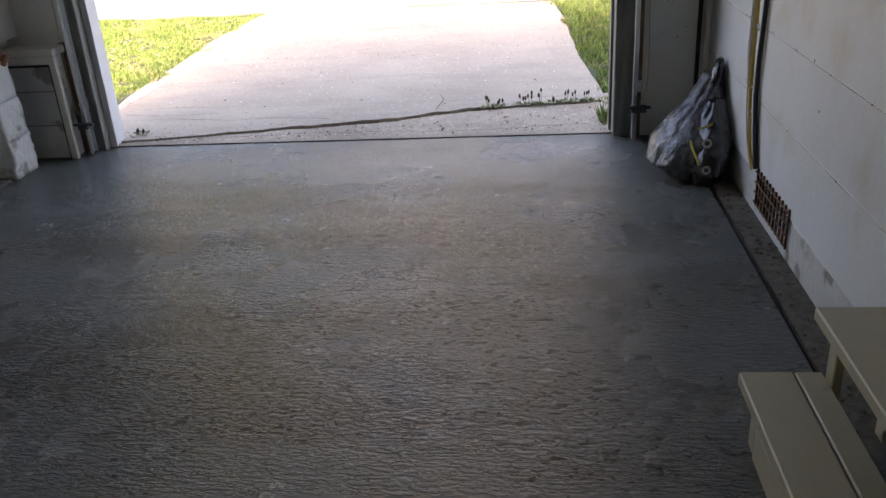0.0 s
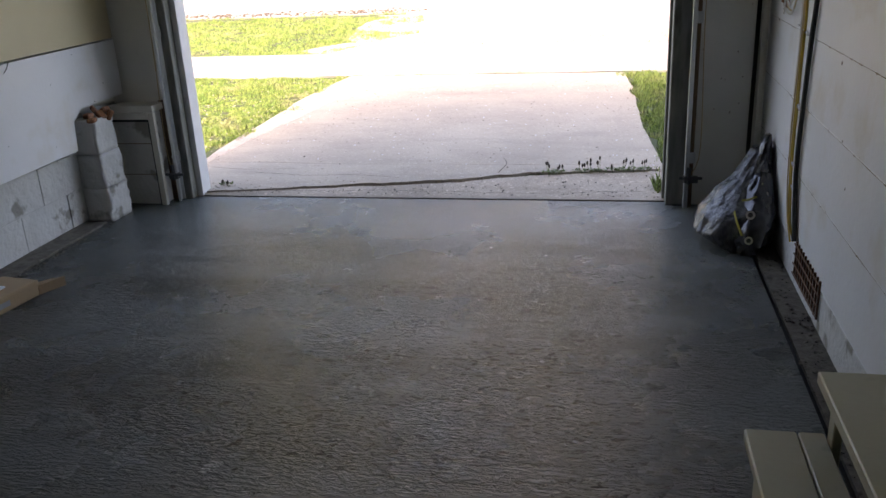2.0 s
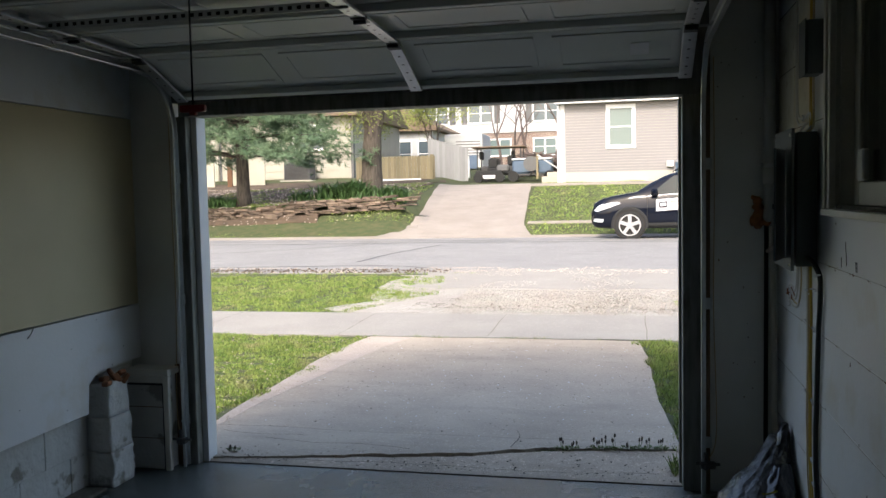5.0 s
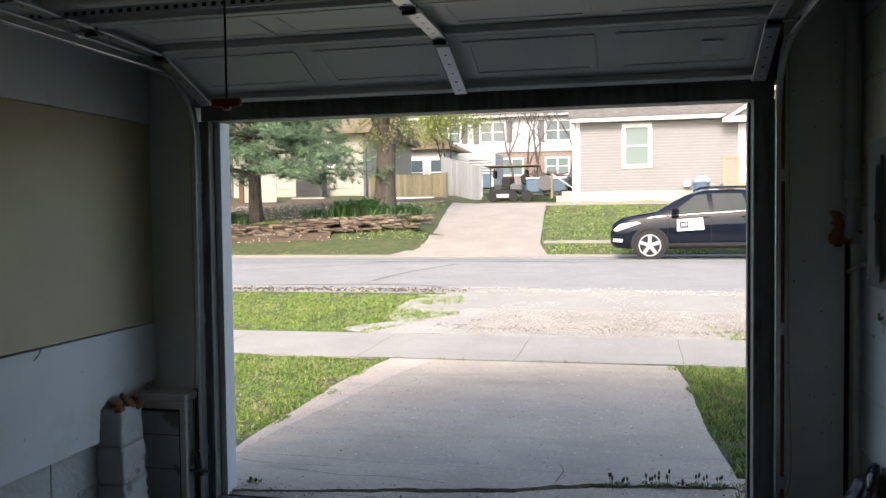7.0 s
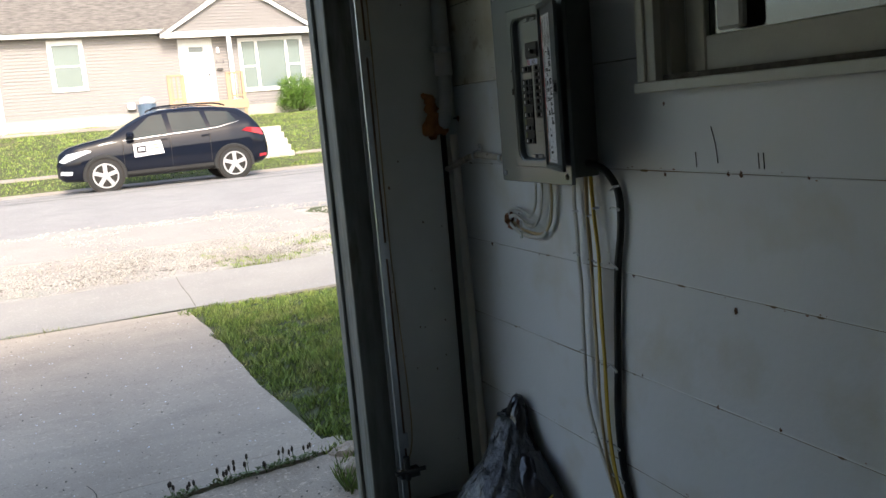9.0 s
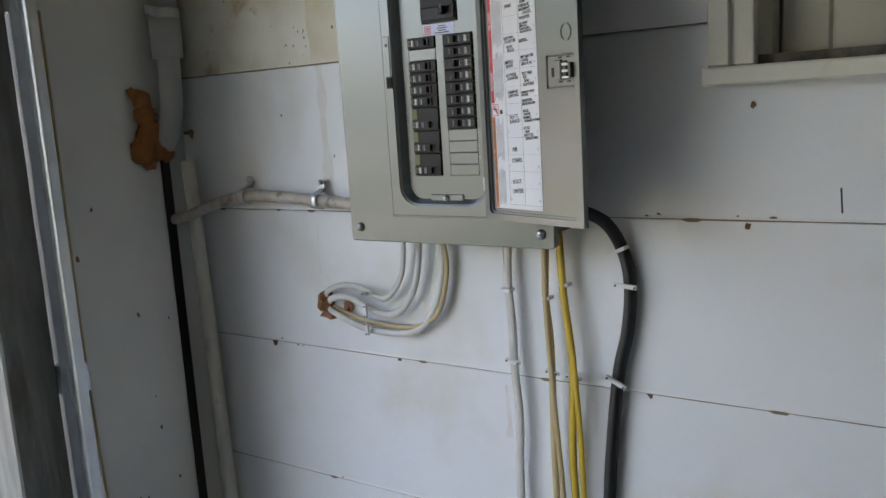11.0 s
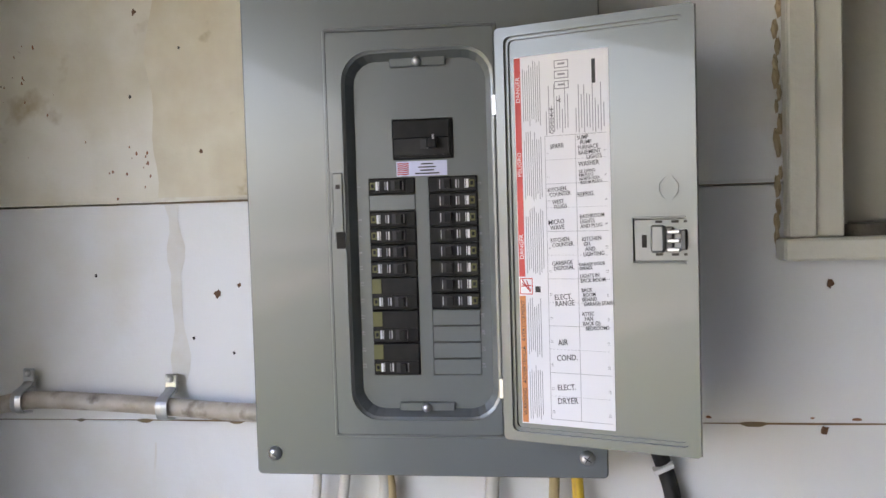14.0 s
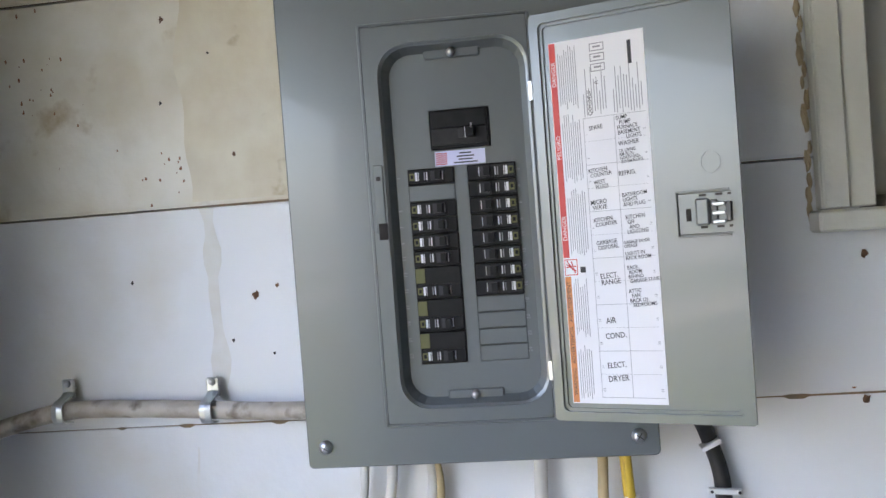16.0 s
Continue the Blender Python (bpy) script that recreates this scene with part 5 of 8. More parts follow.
v5 = cable("tan_cable", "thin tan cable beside the yellow one", [(4.086, 1.30, 1.575), (4.088, 1.16, 1.575), (4.080, 1.0, 1.575), (4.064, 0.8, 1.568), (4.062, 0.6, 1.568), (4.04, 0.42, 1.568), (3.975, 0.28, 1.568), (3.915, 0.185, 1.575)], 0.0052, M["cable_tan"], group=G, x0=1.579)
v6 = cable("black_cable", "thick black cable bending down from the panel's back corner", [(4.045, 1.33, 1.56), (4.01, 1.325, 1.565), (3.975, 1.305, 1.575), (3.955, 1.26), (3.944, 1.206), (3.950, 1.13), (3.968, 1.05), (3.985, 0.9), (3.995, 0.754), (4.008, 0.6), (3.998, 0.45), (3.96, 0.32), (3.92, 0.23), (3.90, 0.19, 1.59)], 0.0105, M["cable_black"], group=G, flat=1.0, x0=1.591)
for z, turns in ((1.055, 8), (0.752, 8)):
    staple(v1, 4.159, z, 0.022, turns)
    staple(v2, 4.083, z - 0.01, 0.018, turns)
    staple(v3, 4.044, z - 0.014, 0.020, turns)
    staple(v6, 3.966 if z > 1 else 3.995, z - 0.01, 0.03, 25, CX - 0.006)
staple(v6, 3.945, 1.206, 0.032, 4, CX - 0.006)
for z in (0.50, 0.40):
    staple(v3, 4.035 - (0.5 - z) * 0.4, z, 0.022, 20)
    staple(v2, 4.07 - (0.5 - z) * 0.4, z, 0.018, 20)
staple(v1, 4.12, 0.5, 0.022, 20)
staple(v6, 4.003, 0.5, 0.03, 10, CX - 0.006)
band(v1, 4.165, 1.183, 0.02)
band(v2, 4.088, 1.175, 0.016)
band(v3, 4.055, 1.20, 0.018)
band(v6, 3.957, 1.262, 0.026, turn=-25, rx=0.013)

G = "cables above the panel"
a1 = cable("white_cable", "white cable looping above the panel", [(4.44, 2.30), (4.435, 2.1), (4.425, 1.99), (4.41, 1.925), (4.365, 1.893), (4.30, 1.888), (4.22, 1.886), (4.185, 1.87, 1.57), (4.18, 1.845, 1.55)], 0.0065, M["cable_white"], group=G)
a2 = cable("white_cable", "white cable looping above the panel", [(4.415, 2.62), (4.408, 2.2), (4.398, 1.99), (4.375, 1.935), (4.33, 1.916), (4.25, 1.911), (4.20, 1.915), (4.15, 1.925), (4.115, 1.91), (4.10, 1.87), (4.10, 1.845, 1.56)], 0.0065, M["cable_white"], group=G)
staple(a2, 4.237, 1.911, 0.02, 90)
a3 = cable("yellow_cable", "yellow cable dropping into the panel's top", [(4.132, 2.62), (4.13, 2.2), (4.135, 1.98), (4.134, 1.87), (4.134, 1.845, 1.57)], 0.0062, M["cable_yellow"], group=G)
a4 = cable("yellow_cable", "yellow cable dropping into the panel's top", [(4.112, 2.62), (4.108, 2.2), (4.106, 1.98), (4.098, 1.87), (4.098, 1.845, 1.575)], 0.0062, M["cable_yellow"], group=G)
a5 = cable("tan_cable", "tan cable dropping into the panel's top", [(4.066, 2.62), (4.066, 2.2), (4.064, 1.98), (4.063, 1.87), (4.063, 1.845, 1.57)], 0.0066, M["cable_tan"], group=G)
for z in (2.12,):
    for c, y in ((a3, 4.13), (a4, 4.108), (a5, 4.066)):
        staple(c, y, z, 0.016)
jb = thing("junction_box", "small dark grey junction box high on the wall", "junction box", (1.58, 4.0, 2.1))
part("box", B((1.53, 3.93, 2.06), (1.598, 4.05, 2.27), 0.006), M["panel_box"], jb)
part("cover_plate", B((1.525, 3.925, 2.055), (1.53, 4.055, 2.275), 0.002), M["panel_box"], jb)

sec = thing("service_conduit", "dirty cream service cable strapped along the wall into the panel", "conduit", (1.58, 4.7, 1.34))
part("sheath", tube(bmesh.new(), [(1.55, 5.03, 1.287), (1.556, 4.96, 1.298), (1.565, 4.87, 1.325), (1.575, 4.78, 1.343), (1.577, 4.68, 1.341), (1.577, 4.58, 1.335), (1.57, 4.5, 1.331), (1.56, 4.40, 1.330)], 0.0118, 12, 6), M["conduit"], sec, smooth=True)
for y, z in ((4.785, 1.343), (4.583, 1.335)):
    bm = tube(bmesh.new(), [(1.599, y, z + 0.028), (1.585, y, z + 0.018), (1.564, y, z + 0.011), (1.560, y, z), (1.564, y, z - 0.012), (1.585, y, z - 0.017)], 0.0085, 6, 4, 0.25)
    box(bm, (1.590, y - 0.009, z + 0.014), (1.594, y + 0.009, z + 0.040), 0.002)
    s_ = part("strap", bm, M["galv"], sec, "galvanised one-hole strap")
    bm = bmesh.new()
    bmesh.ops.create_uvsphere(bm, u_segments=8, v_segments=6, radius=0.005, matrix=Matrix.Translation((1.589, y, z + 0.034)))
    part("screw", bm, M["steel"], s_, smooth=True)

pvc = thing("pvc_conduit", "grey-white PVC service pipe bending into the corner", "pipe", (1.55, 4.95, 1.45))
part("pipe", tube(bmesh.new(), [(1.553, 4.955, 2.62), (1.553, 4.955, 1.72)], 0.030, 16, 1, curve=False), M["pvc"], pvc, smooth=True)
part("pipe", tube(bmesh.new(), [(1.553, 4.955, 1.70), (1.553, 4.957, 1.60), (1.552, 4.965, 1.52), (1.548, 4.99, 1.465), (1.545, 5.03, 1.43)], 0.024, 16, 5), M["pvc"], pvc, smooth=True)
part("coupling", cyl(bmesh.new(), (1.553, 4.955, 1.64), (1.553, 4.955, 1.722), 0.033, seg=20), M["pvc"], pvc, "slip coupling", True)
bm = cyl(bmesh.new(), (1.553, 4.955, 1.722), (1.553, 4.955, 1.742), 0.034, seg=16)
box(bm, (1.50, 4.93, 1.726), (1.52, 4.95, 1.746), 0.003)
part("clamp", bm, M["galv"], pvc, "loose metal clamp")
fm = thing("corner_foam", "orange expanding foam round the pipe in the corner", "foam", (1.51, 4.98, 1.5))
for i, (x, z, r) in enumerate(((1.50, 1.555, 0.022), (1.505, 1.52, 0.028), (1.51, 1.485, 0.03), (1.49, 1.45, 0.028), (1.525, 1.45, 0.026), (1.545, 1.44, 0.022), (1.505, 1.425, 0.018), (1.48, 1.57, 0.012))):
    part("lump", blob(bmesh.new(), (x, 4.992, z), r, 2, 0.7, 3 + i, (1, 0.7, 1)), M["foam"], fm, smooth=True)
anc = thing("wall_anchor", "small rusty cable anchor on the white wall beside the pipe", "anchor", (1.6, 4.962, 1.478))
part("plate", blob(bmesh.new(), (1.598, 4.962, 1.478), 0.008, 2, 0.8, 4, (0.5, 0.8, 1.3)), M["foam_brown"], anc)
part("screw", cyl(bmesh.new(), (1.582, 4.967, 1.480), (1.600, 4.962, 1.478), 0.003, seg=8), M["dark_steel"], anc)
pl = thing("thin_pipe", "slim grey-white pipe down the corner", "pipe", (1.57, 4.93, 0.7))
part("pipe", tube(bmesh.new(), [(1.566, 4.945, 1.42), (1.572, 4.938, 1.0), (1.577, 4.93, 0.5), (1.580, 4.925, 0.0)], 0.015, 10, 4), M["old_trim"], pl, smooth=True)



def bx(z):
    """The face of the lapped boards at a height."""
    return 1.6042 + 0.0018 * (((z - 0.156) / 0.2885) % 1.0)


# pock marks, nails and drips on the wall
marks = thing("wall_marks", "nail heads, drips and pock marks on the painted boards", "wall marks", (1.6, 4, 1.2))
rr = random.Random(12)
for y, z, r in ((4.52, 1.478, 0.0045), (4.49, 1.489, 0.0025), (4.535, 1.665, 0.003), (3.766, 1.302, 0.004), (3.758, 1.478, 0.004), (4.69, 1.505, 0.002), (4.555, 1.42, 0.002), (4.50, 1.40, 0.0018), (4.77, 1.02, 0.007), (4.43, 1.02, 0.004), (3.92, 1.02, 0.005), (3.53, 0.99, 0.006), (3.54, 1.31, 0.004), (3.50, 1.31, 0.005), (3.31, 1.31, 0.003), (4.62, 1.85, 0.003), (4.56, 1.8, 0.002), (4.63, 1.74, 0.002), (3.6, 0.735, 0.004), (3.4, 0.74, 0.004), (3.9, 0.74, 0.003), (3.3, 0.60, 0.004)):
    part("nail_mark", blob(bmesh.new(), (bx(z), y, z), r, 2, 0.9, 3, (0.35, 1, 1.3)), M["rust"] if r > 0.0022 else M["gap"], marks)
bm = bmesh.new()
for i in range(110):
    y, z = rr.uniform(2.4, 4.95), 0.156 + 0.2885 * rr.randint(1, 7) + rr.uniform(-0.006, 0.012)
    if z > 1.5 and y < 3.82:
        continue
    blob(bm, (bx(z), y, z), rr.uniform(0.001, 0.0032), 1, 0.8, 9, (0.3, 1.8, 0.8))
for i in range(120):
    cy, cz = ((4.50, 1.70), (4.47, 1.86), (4.62, 1.63), (4.55, 1.95), (4.80, 1.78))[i % 5]
    y, z = rr.gauss(cy, 0.035), rr.gauss(cz, 0.04)
    if y > 4.44 and z > 1.60:
        blob(bm, (bx(z), y, z), rr.uniform(0.0005, 0.0017), 1, 0.8, 9, (0.3, 1, 1.8))
part("flaking_specks", bm, M["foam_brown"], marks, kind="stuff")
bm = tube(bmesh.new(), [(1.598, 3.585, 1.42), (1.598, 3.572, 1.38), (1.598, 3.565, 1.335)], 0.0014, 5, 3)
part("scratch", bm, M["gap"], marks)
for y in (3.44, 3.425, 3.64):
    part("scratch", tube(bmesh.new(), [(1.598, y, 1.36), (1.598, y - 0.002, 1.325)], 0.0013, 5, 2), M["gap"], marks)
part("scratch", tube(bmesh.new(), [(-2.098, 4.05, 0.985), (-2.094, 4.02, 0.955), (-2.098, 4.0, 0.94)], 0.002, 5, 3), M["gap"], marks)
for i in range(16):
    y, z = rr.uniform(3.2, 4.95), rr.uniform(0.5, 0.96)
    if y > 4.47 and z < 0.66:
        continue
    part("nail_mark", blob(bmesh.new(), (-2.1, y, z), 0.0035, 1, 0.4, 9, (0.3, 1, 1)), M["gap"], marks)



def stain(name, y, z0, z1, w, material, seed, n=14):
    bm = bmesh.new()
    last = None
    for i in range(n + 1):
        z = z0 + (z1 - z0) * i / n
        k = w * (0.35 + 0.9 * abs(noise.noise((seed, z * 14, 1)))) * (1 - 0.4 * i / n if w < 0.05 else 1)
        c = y + 0.012 * noise.noise((seed, z * 9, 4))
        x = bx(z) - 0.0006
        row = (bm.verts.new((x, c - k, z)), bm.verts.new((x, c + k, z)))
        if last:
            bm.faces.new((last[0], row[0], row[1], last[1]))
        last = row
    part(name, bm, material, marks)


for y, z0, z1, w, s_ in ((4.575, 1.34, 1.597, 0.02, 1), (4.19, 0.90, 1.0, 0.012, 3), (4.62, 1.18, 1.28, 0.006, 5)):
    stain("water_stain", y, z0, z1, w, M["drip"], s_)
def patch(y0, y1, z0, z1, seed):
    bm = bmesh.new()
    last = None
    for i in range(15):
        z = z0 + (z1 - z0) * i / 14
        row = (bm.verts.new((bx(z + (0.0005 if i == 0 else 0)) - 0.0005, y0, z)), bm.verts.new((bx(z) - 0.0005, y1 + 0.012 * noise.noise((seed, z * 12, 1)), z)))
        if last:
            bm.faces.new((last[0], row[0], row[1], last[1]))
        last = row
    part("yellow_patch", bm, M["patch"], marks, "yellowed patch of old paint")


patch(4.435, 4.60, 1.606, 1.882, 1)
patch(4.22, 4.60, 1.894, 2.17, 2)

for i in range(26):
    x, z = rr.uniform(1.28, 1.52), rr.uniform(0.15, 2.4)
    part("nail_mark", blob(bmesh.new(), (x, 4.9995, z), rr.uniform(0.0015, 0.0045), 1, 0.9, 5, (1, 0.3, 1.5)), M["seam"], marks)
# ---------- bag in the corner ----------
bag = thing("plastic_bag", "black plastic sack under cloudy clear film, slumped against the white wall", "bag", (1.4, 4.45, 0))


def sack(c0, c1, profile, seed, wr=0.02, seg=44, rings=34):
    """A slumped sack: rings from c0 to c1 with half widths (across, along y)."""
    bm = bmesh.new()
    R = []
    for i in range(rings + 1):
        t = i / rings
        c = Vector(c0).lerp(Vector(c1), t)
        k = t * (len(profile) - 1)
        a, b = profile[min(int(k), len(profile) - 1)], profile[min(int(k) + 1, len(profile) - 1)]
        f = k - int(k)
        ww, hh = a[0] + (b[0] - a[0]) * f, a[1] + (b[1] - a[1]) * f
        row = []
        for j in range(seg):
            an = 2 * math.pi * j / seg
            n = Vector((math.cos(an), math.sin(an), 0))
            cr = 1 + 0.10 * noise.noise((n.x * 2 + seed, n.y * 2, t * 3)) + 0.09 * abs(noise.noise((n.x * 4, n.y * 4 + seed, t * 8))) - wr * 3 * abs(noise.noise((n.x * 12, n.y * 12, t * 5 + seed)))
            p = c + Vector((n.x * ww * cr, n.y * hh * cr, 0))
            p.z = max(p.z + 0.012 * noise.noise((n.x * 5, n.y * 5, t * 9)), 0.002)
            p.x = min(p.x, 1.592)
            p.y = min(p.y, 4.94)
            row.append(bm.verts.new(p))
        R.append(row)
    for a, b in zip(R, R[1:]):
        for j in range(seg):
            bm.faces.new((a[j], a[(j + 1) % seg], b[(j + 1) % seg], b[j]))
    bm.faces.new(R[0])
    bm.faces.new(R[-1][::-1])
    return bm


part("body", sack((1.47, 4.36, 0.0), (1.54, 4.50, 0.33), [(0.07, 0.17), (0.105, 0.23), (0.10, 0.22), (0.09, 0.18), (0.07, 0.12), (0.04, 0.06)], 1), M["bag"], bag, "black printed sack", True)
part("film", sack((1.40, 4.38, 0.0), (1.555, 4.62, 0.42), [(0.07, 0.12), (0.20, 0.20), (0.205, 0.21), (0.16, 0.18), (0.11, 0.13), (0.07, 0.09), (0.05, 0.06)], 5, 0.055, 64, 46), M["bag_clear"], bag, "crumpled cloudy clear film", True)
part("gathered_top", sack((1.545, 4.58, 0.34), (1.575, 4.60, 0.49), [(0.05, 0.08), (0.04, 0.07), (0.033, 0.06), (0.03, 0.05), (0.012, 0.02)], 9, 0.06, 32, 18), M["bag"], bag, "gathered black top", True)
to_eye = Vector((-0.13, -0.86, 0.30)).normalized()
for x, y, z, r in ((1.455, 4.20, 0.205, 0.021), (1.445, 4.13, 0.105, 0.019)):
    c_ = Vector((x, y, z))
    d_ = part("printed_disc", cyl(bmesh.new(), c_, c_ + to_eye * 0.003, r, seg=20), M["alloy_print"], bag, "pale printed disc")
    part("disc_print", cyl(bmesh.new(), c_ + to_eye * 0.003, c_ + to_eye * 0.0036, r * 0.55, seg=12), M["ink"], d_)
part("printed_band", tube(bmesh.new(), [(1.385, 4.21, 0.215), (1.392, 4.175, 0.185), (1.405, 4.15, 0.15), (1.415, 4.14, 0.125)], 0.013, 6, 3, 0.25), M["flash"], bag, "yellow printed flash")
part("printed_band", tube(bmesh.new(), [(1.42, 4.24, 0.262), (1.45, 4.23, 0.27), (1.48, 4.23, 0.285)], 0.008, 6, 3, 0.25), M["flash"], bag, "yellow printed flash")


# ---------- wooden steps ----------
steps = thing("wooden_steps", "cream-painted wooden steps standing against the wall", "steps", (1.4, 1.9, 0))


def tread(x0, x1, y1, z, split):
    w = (x1 - x0)
    for a, b in ((x0, x0 + w * split), (x0 + w * split + 0.004, x1)):
        part("tread_board", B((a, 0.6, z - 0.036), (b, y1, z), 0.004), M["bench"], steps)


tread(1.19, 1.395, 2.42, 0.18, 0.65)
tread(1.37, 1.59, 2.46, 0.345, 1.0 - 0.02)
for y in (2.36, 1.4):
    part("leg", B((1.215, y - 0.045, 0.0), (1.25, y, 0.143), 0.003), M["bench"], steps)
    part("leg", B((1.40, y, 0.0), (1.425, y + 0.05, 0.308), 0.003), M["bench"], steps)
    part("leg", B((1.545, y, 0.0), (1.58, y + 0.05, 0.308), 0.003), M["bench"], steps)
part("stringer", B((1.21, 0.62, 0.0), (1.235, 2.30, 0.10), 0.003), M["bench"], steps)
part("back_board", B((1.57, 0.62, 0.0), (1.592, 2.34, 0.305), 0.003), M["jamb"], steps)

# ---------- cardboard box by the west wall ----------
cb = thing("cardboard_box", "flattened long brown cardboard box lying by the wall", "cardboard box", (-1.85, 3.2, 0))
mcb = Matrix.Translation((-1.80, 3.50, 0)) @ Matrix.Rotation(radians(-8), 4, "Z")
part("body", B((-0.17, -1.1, 0.0), (0.045, 0.0, 0.075), 0.012, mcb, 2), M["card"], cb)
part("flap", prism(bmesh.new(), [(-1.80, 3.49), (-1.755, 3.48), (-1.70, 3.60), (-1.75, 3.56)], "z", 0.004, 0.05), M["card"], cb, "loose torn flap")
part("print_mark", B((0.045, -0.50, 0.02), (0.0462, -0.40, 0.06), 0, mcb), M["weed"], cb, "green printed mark")
part("print_mark", B((0.045, -0.30, 0.025), (0.0462, -0.18, 0.05), 0, mcb), M["greyink"], cb, "grey printed mark")
wt_ = thing("white_board_offcut", "white offcut lying on the cardboard box", "board", (-1.9, 3.1, 0.09))
part("board", B((-0.16, -1.0, 0.076), (-0.03, -0.12, 0.084), 0.002, mcb), M["white_trim"], wt_)

# ---------- weeds and debris at the threshold ----------
for i, (x, y, h) in enumerate(((0.44, 5.56, 0.075), (0.50, 5.58, 0.05), (0.64, 5.60, 0.07), (0.70, 5.61, 0.085), (0.76, 5.61, 0.10), (0.84, 5.63, 0.05), (0.90, 5.64, 0.09), (0.97, 5.645, 0.085), (1.03, 5.65, 0.07), (-1.62, 5.22, 0.04))):
    wd = thing("weed", "small green weed with brown seed heads in the crack", "weed", (x, y, 0.0), "weeds in the driveway crack")
    r2 = random.Random(40 + i)
    bm = bmesh.new()
    hb = bmesh.new()
    for s in range(3):
        dx, dy = r2.uniform(-0.02, 0.02), r2.uniform(-0.015, 0.015)
        hh = h * r2.uniform(0.6, 0.95)
        tube(bm, [(x, y, -0.01), (x + dx, y + dy, 0.014 + hh * 0.5), (x + dx * 1.3, y + dy * 1.3, 0.014 + hh)], 0.0013, 5, 3)
        blob(hb, (x + dx * 1.3, y + dy * 1.3, 0.016 + hh), 0.0085, 1, 0.3, 5, (0.8, 0.8, 1.9))
    part("stem", bm, M["weed"], wd)
    part("seed_head", hb, M["weed_head"], wd, "dull brown seed heads")
    bm = bmesh.new()
    for s in range(34):
        a, l = r2.uniform(0, 6.28), r2.uniform(0.015, 0.04)
        c = Vector((x + r2.uniform(-0.045, 0.045), y + r2.uniform(-0.02, 0.02), 0.015 + r2.uniform(0, 0.012)))
        t_ = c + Vector((math.cos(a) * l, math.sin(a) * l * 0.7, r2.uniform(0.004, 0.018)))
        sd = Vector((-math.sin(a), math.cos(a), 0)) * 0.005
        md = (c + t_) / 2 + Vector((0, 0, 0.006))
        v = [bm.verts.new(p) for p in (c, md + sd, t_, md - sd)]
        bm.faces.new(v)
    part("leaf_rosette", bm, M["weed"], wd, kind="stuff")
for i, (x, y, a) in enumerate(((1.19, 5.42, 0.07), (1.21, 5.62, 0.06), (1.17, 5.28, 0.045))):
    o = solid("concrete_chunk", blob(bmesh.new(), (x, y, 0.02), a, 2, 0.6, 2, (1.2, 0.8, 0.6)), M["apron"], "pale broken concrete chunk lying by the door jamb", "concrete chunk", "concrete chunks by the door")
bm = bmesh.new()
r2 = random.Random(77)
for i in range(260):
    x, y = r2.uniform(-1.75, 1.2), 5.07 + abs(r2.gauss(0, 0.18))
    blob(bm, (x, y, 0.016), r2.uniform(0.002, 0.007), 1, 0.6, 5, (1, 1, 0.6))
for i in range(200):
    x, y = r2.uniform(1.49, 1.6), r2.uniform(2.4, 4.9)
    blob(bm, (x, y, 0.0), r2.uniform(0.003, 0.009), 1, 0.6, 5, (1, 1, 0.6))
for i in range(240):
    x, y = -2.03 - abs(r2.gauss(0, 0.06)) + 0.05, r2.uniform(2.6, 4.5)
    blob(bm, (x, y, 0.008), r2.uniform(0.003, 0.01), 1, 0.6, 5, (1, 1, 0.6))
for i in range(420):
    x, y = r2.uniform(-2.0, 1.4), r2.uniform(1.0, 5.0)
    blob(bm, (x, y, 0.001), r2.uniform(0.001, 0.0035), 1, 0.6, 5, (1, 1, 0.5))
solid("grit", bm, M["dirt"], "loose grit and crumbs on the concrete", kind="stuff")

# ---------- outdoors: materials ----------
M["siding"] = mat("pinkish_beige_vinyl_siding", (0.27, 0.255, 0.255), 0.6, c2=(0.245, 0.231, 0.230), scale=1.5)
M["cream"] = mat("cream_lap_siding", (0.44, 0.42, 0.35), 0.6, c2=(0.34, 0.32, 0.25), scale=1.5)
M["pale"] = mat("pale_painted_siding", (0.55, 0.56, 0.57), 0.6, c2=(0.5, 0.5, 0.5), scale=1.5)
M["shingle"] = mat("grey_asphalt_shingles", (0.12, 0.112, 0.11), 0.9, c2=(0.23, 0.215, 0.205), scale=11, amount=1.0, stretch=(0.35, 1, 3), bump=0.8, bscale=14)
M["shingle2"] = mat("brown_asphalt_shingles", (0.22, 0.16, 0.11), 0.9, c2=(0.15, 0.11, 0.08), scale=12, amount=0.9, bump=0.6)
M["brick"] = mat("red_brown_brick", (0.20, 0.125, 0.10), 0.85, c2=(0.30, 0.22, 0.19), scale=9, amount=0.9, per=0.15)
M["found"] = mat("whitewashed_foundation", (0.46, 0.43, 0.37), 0.8, c2=(0.48, 0.45, 0.38), scale=3)
M["lumber"] = mat("fresh_yellow_lumber", (0.42, 0.30, 0.19), 0.7, c2=(0.34, 0.24, 0.15), scale=8)
M["fence"] = mat("weathered_cedar_fence", (0.24, 0.20, 0.12), 0.85, c2=(0.16, 0.14, 0.09), scale=5, stretch=(3, 3, 0.4), per=0.2)
M["fence_grey"] = mat("grey_weathered_fence", (0.28, 0.28, 0.28), 0.85, c2=(0.22, 0.22, 0.22), scale=5, stretch=(3, 3, 0.4), per=0.12)
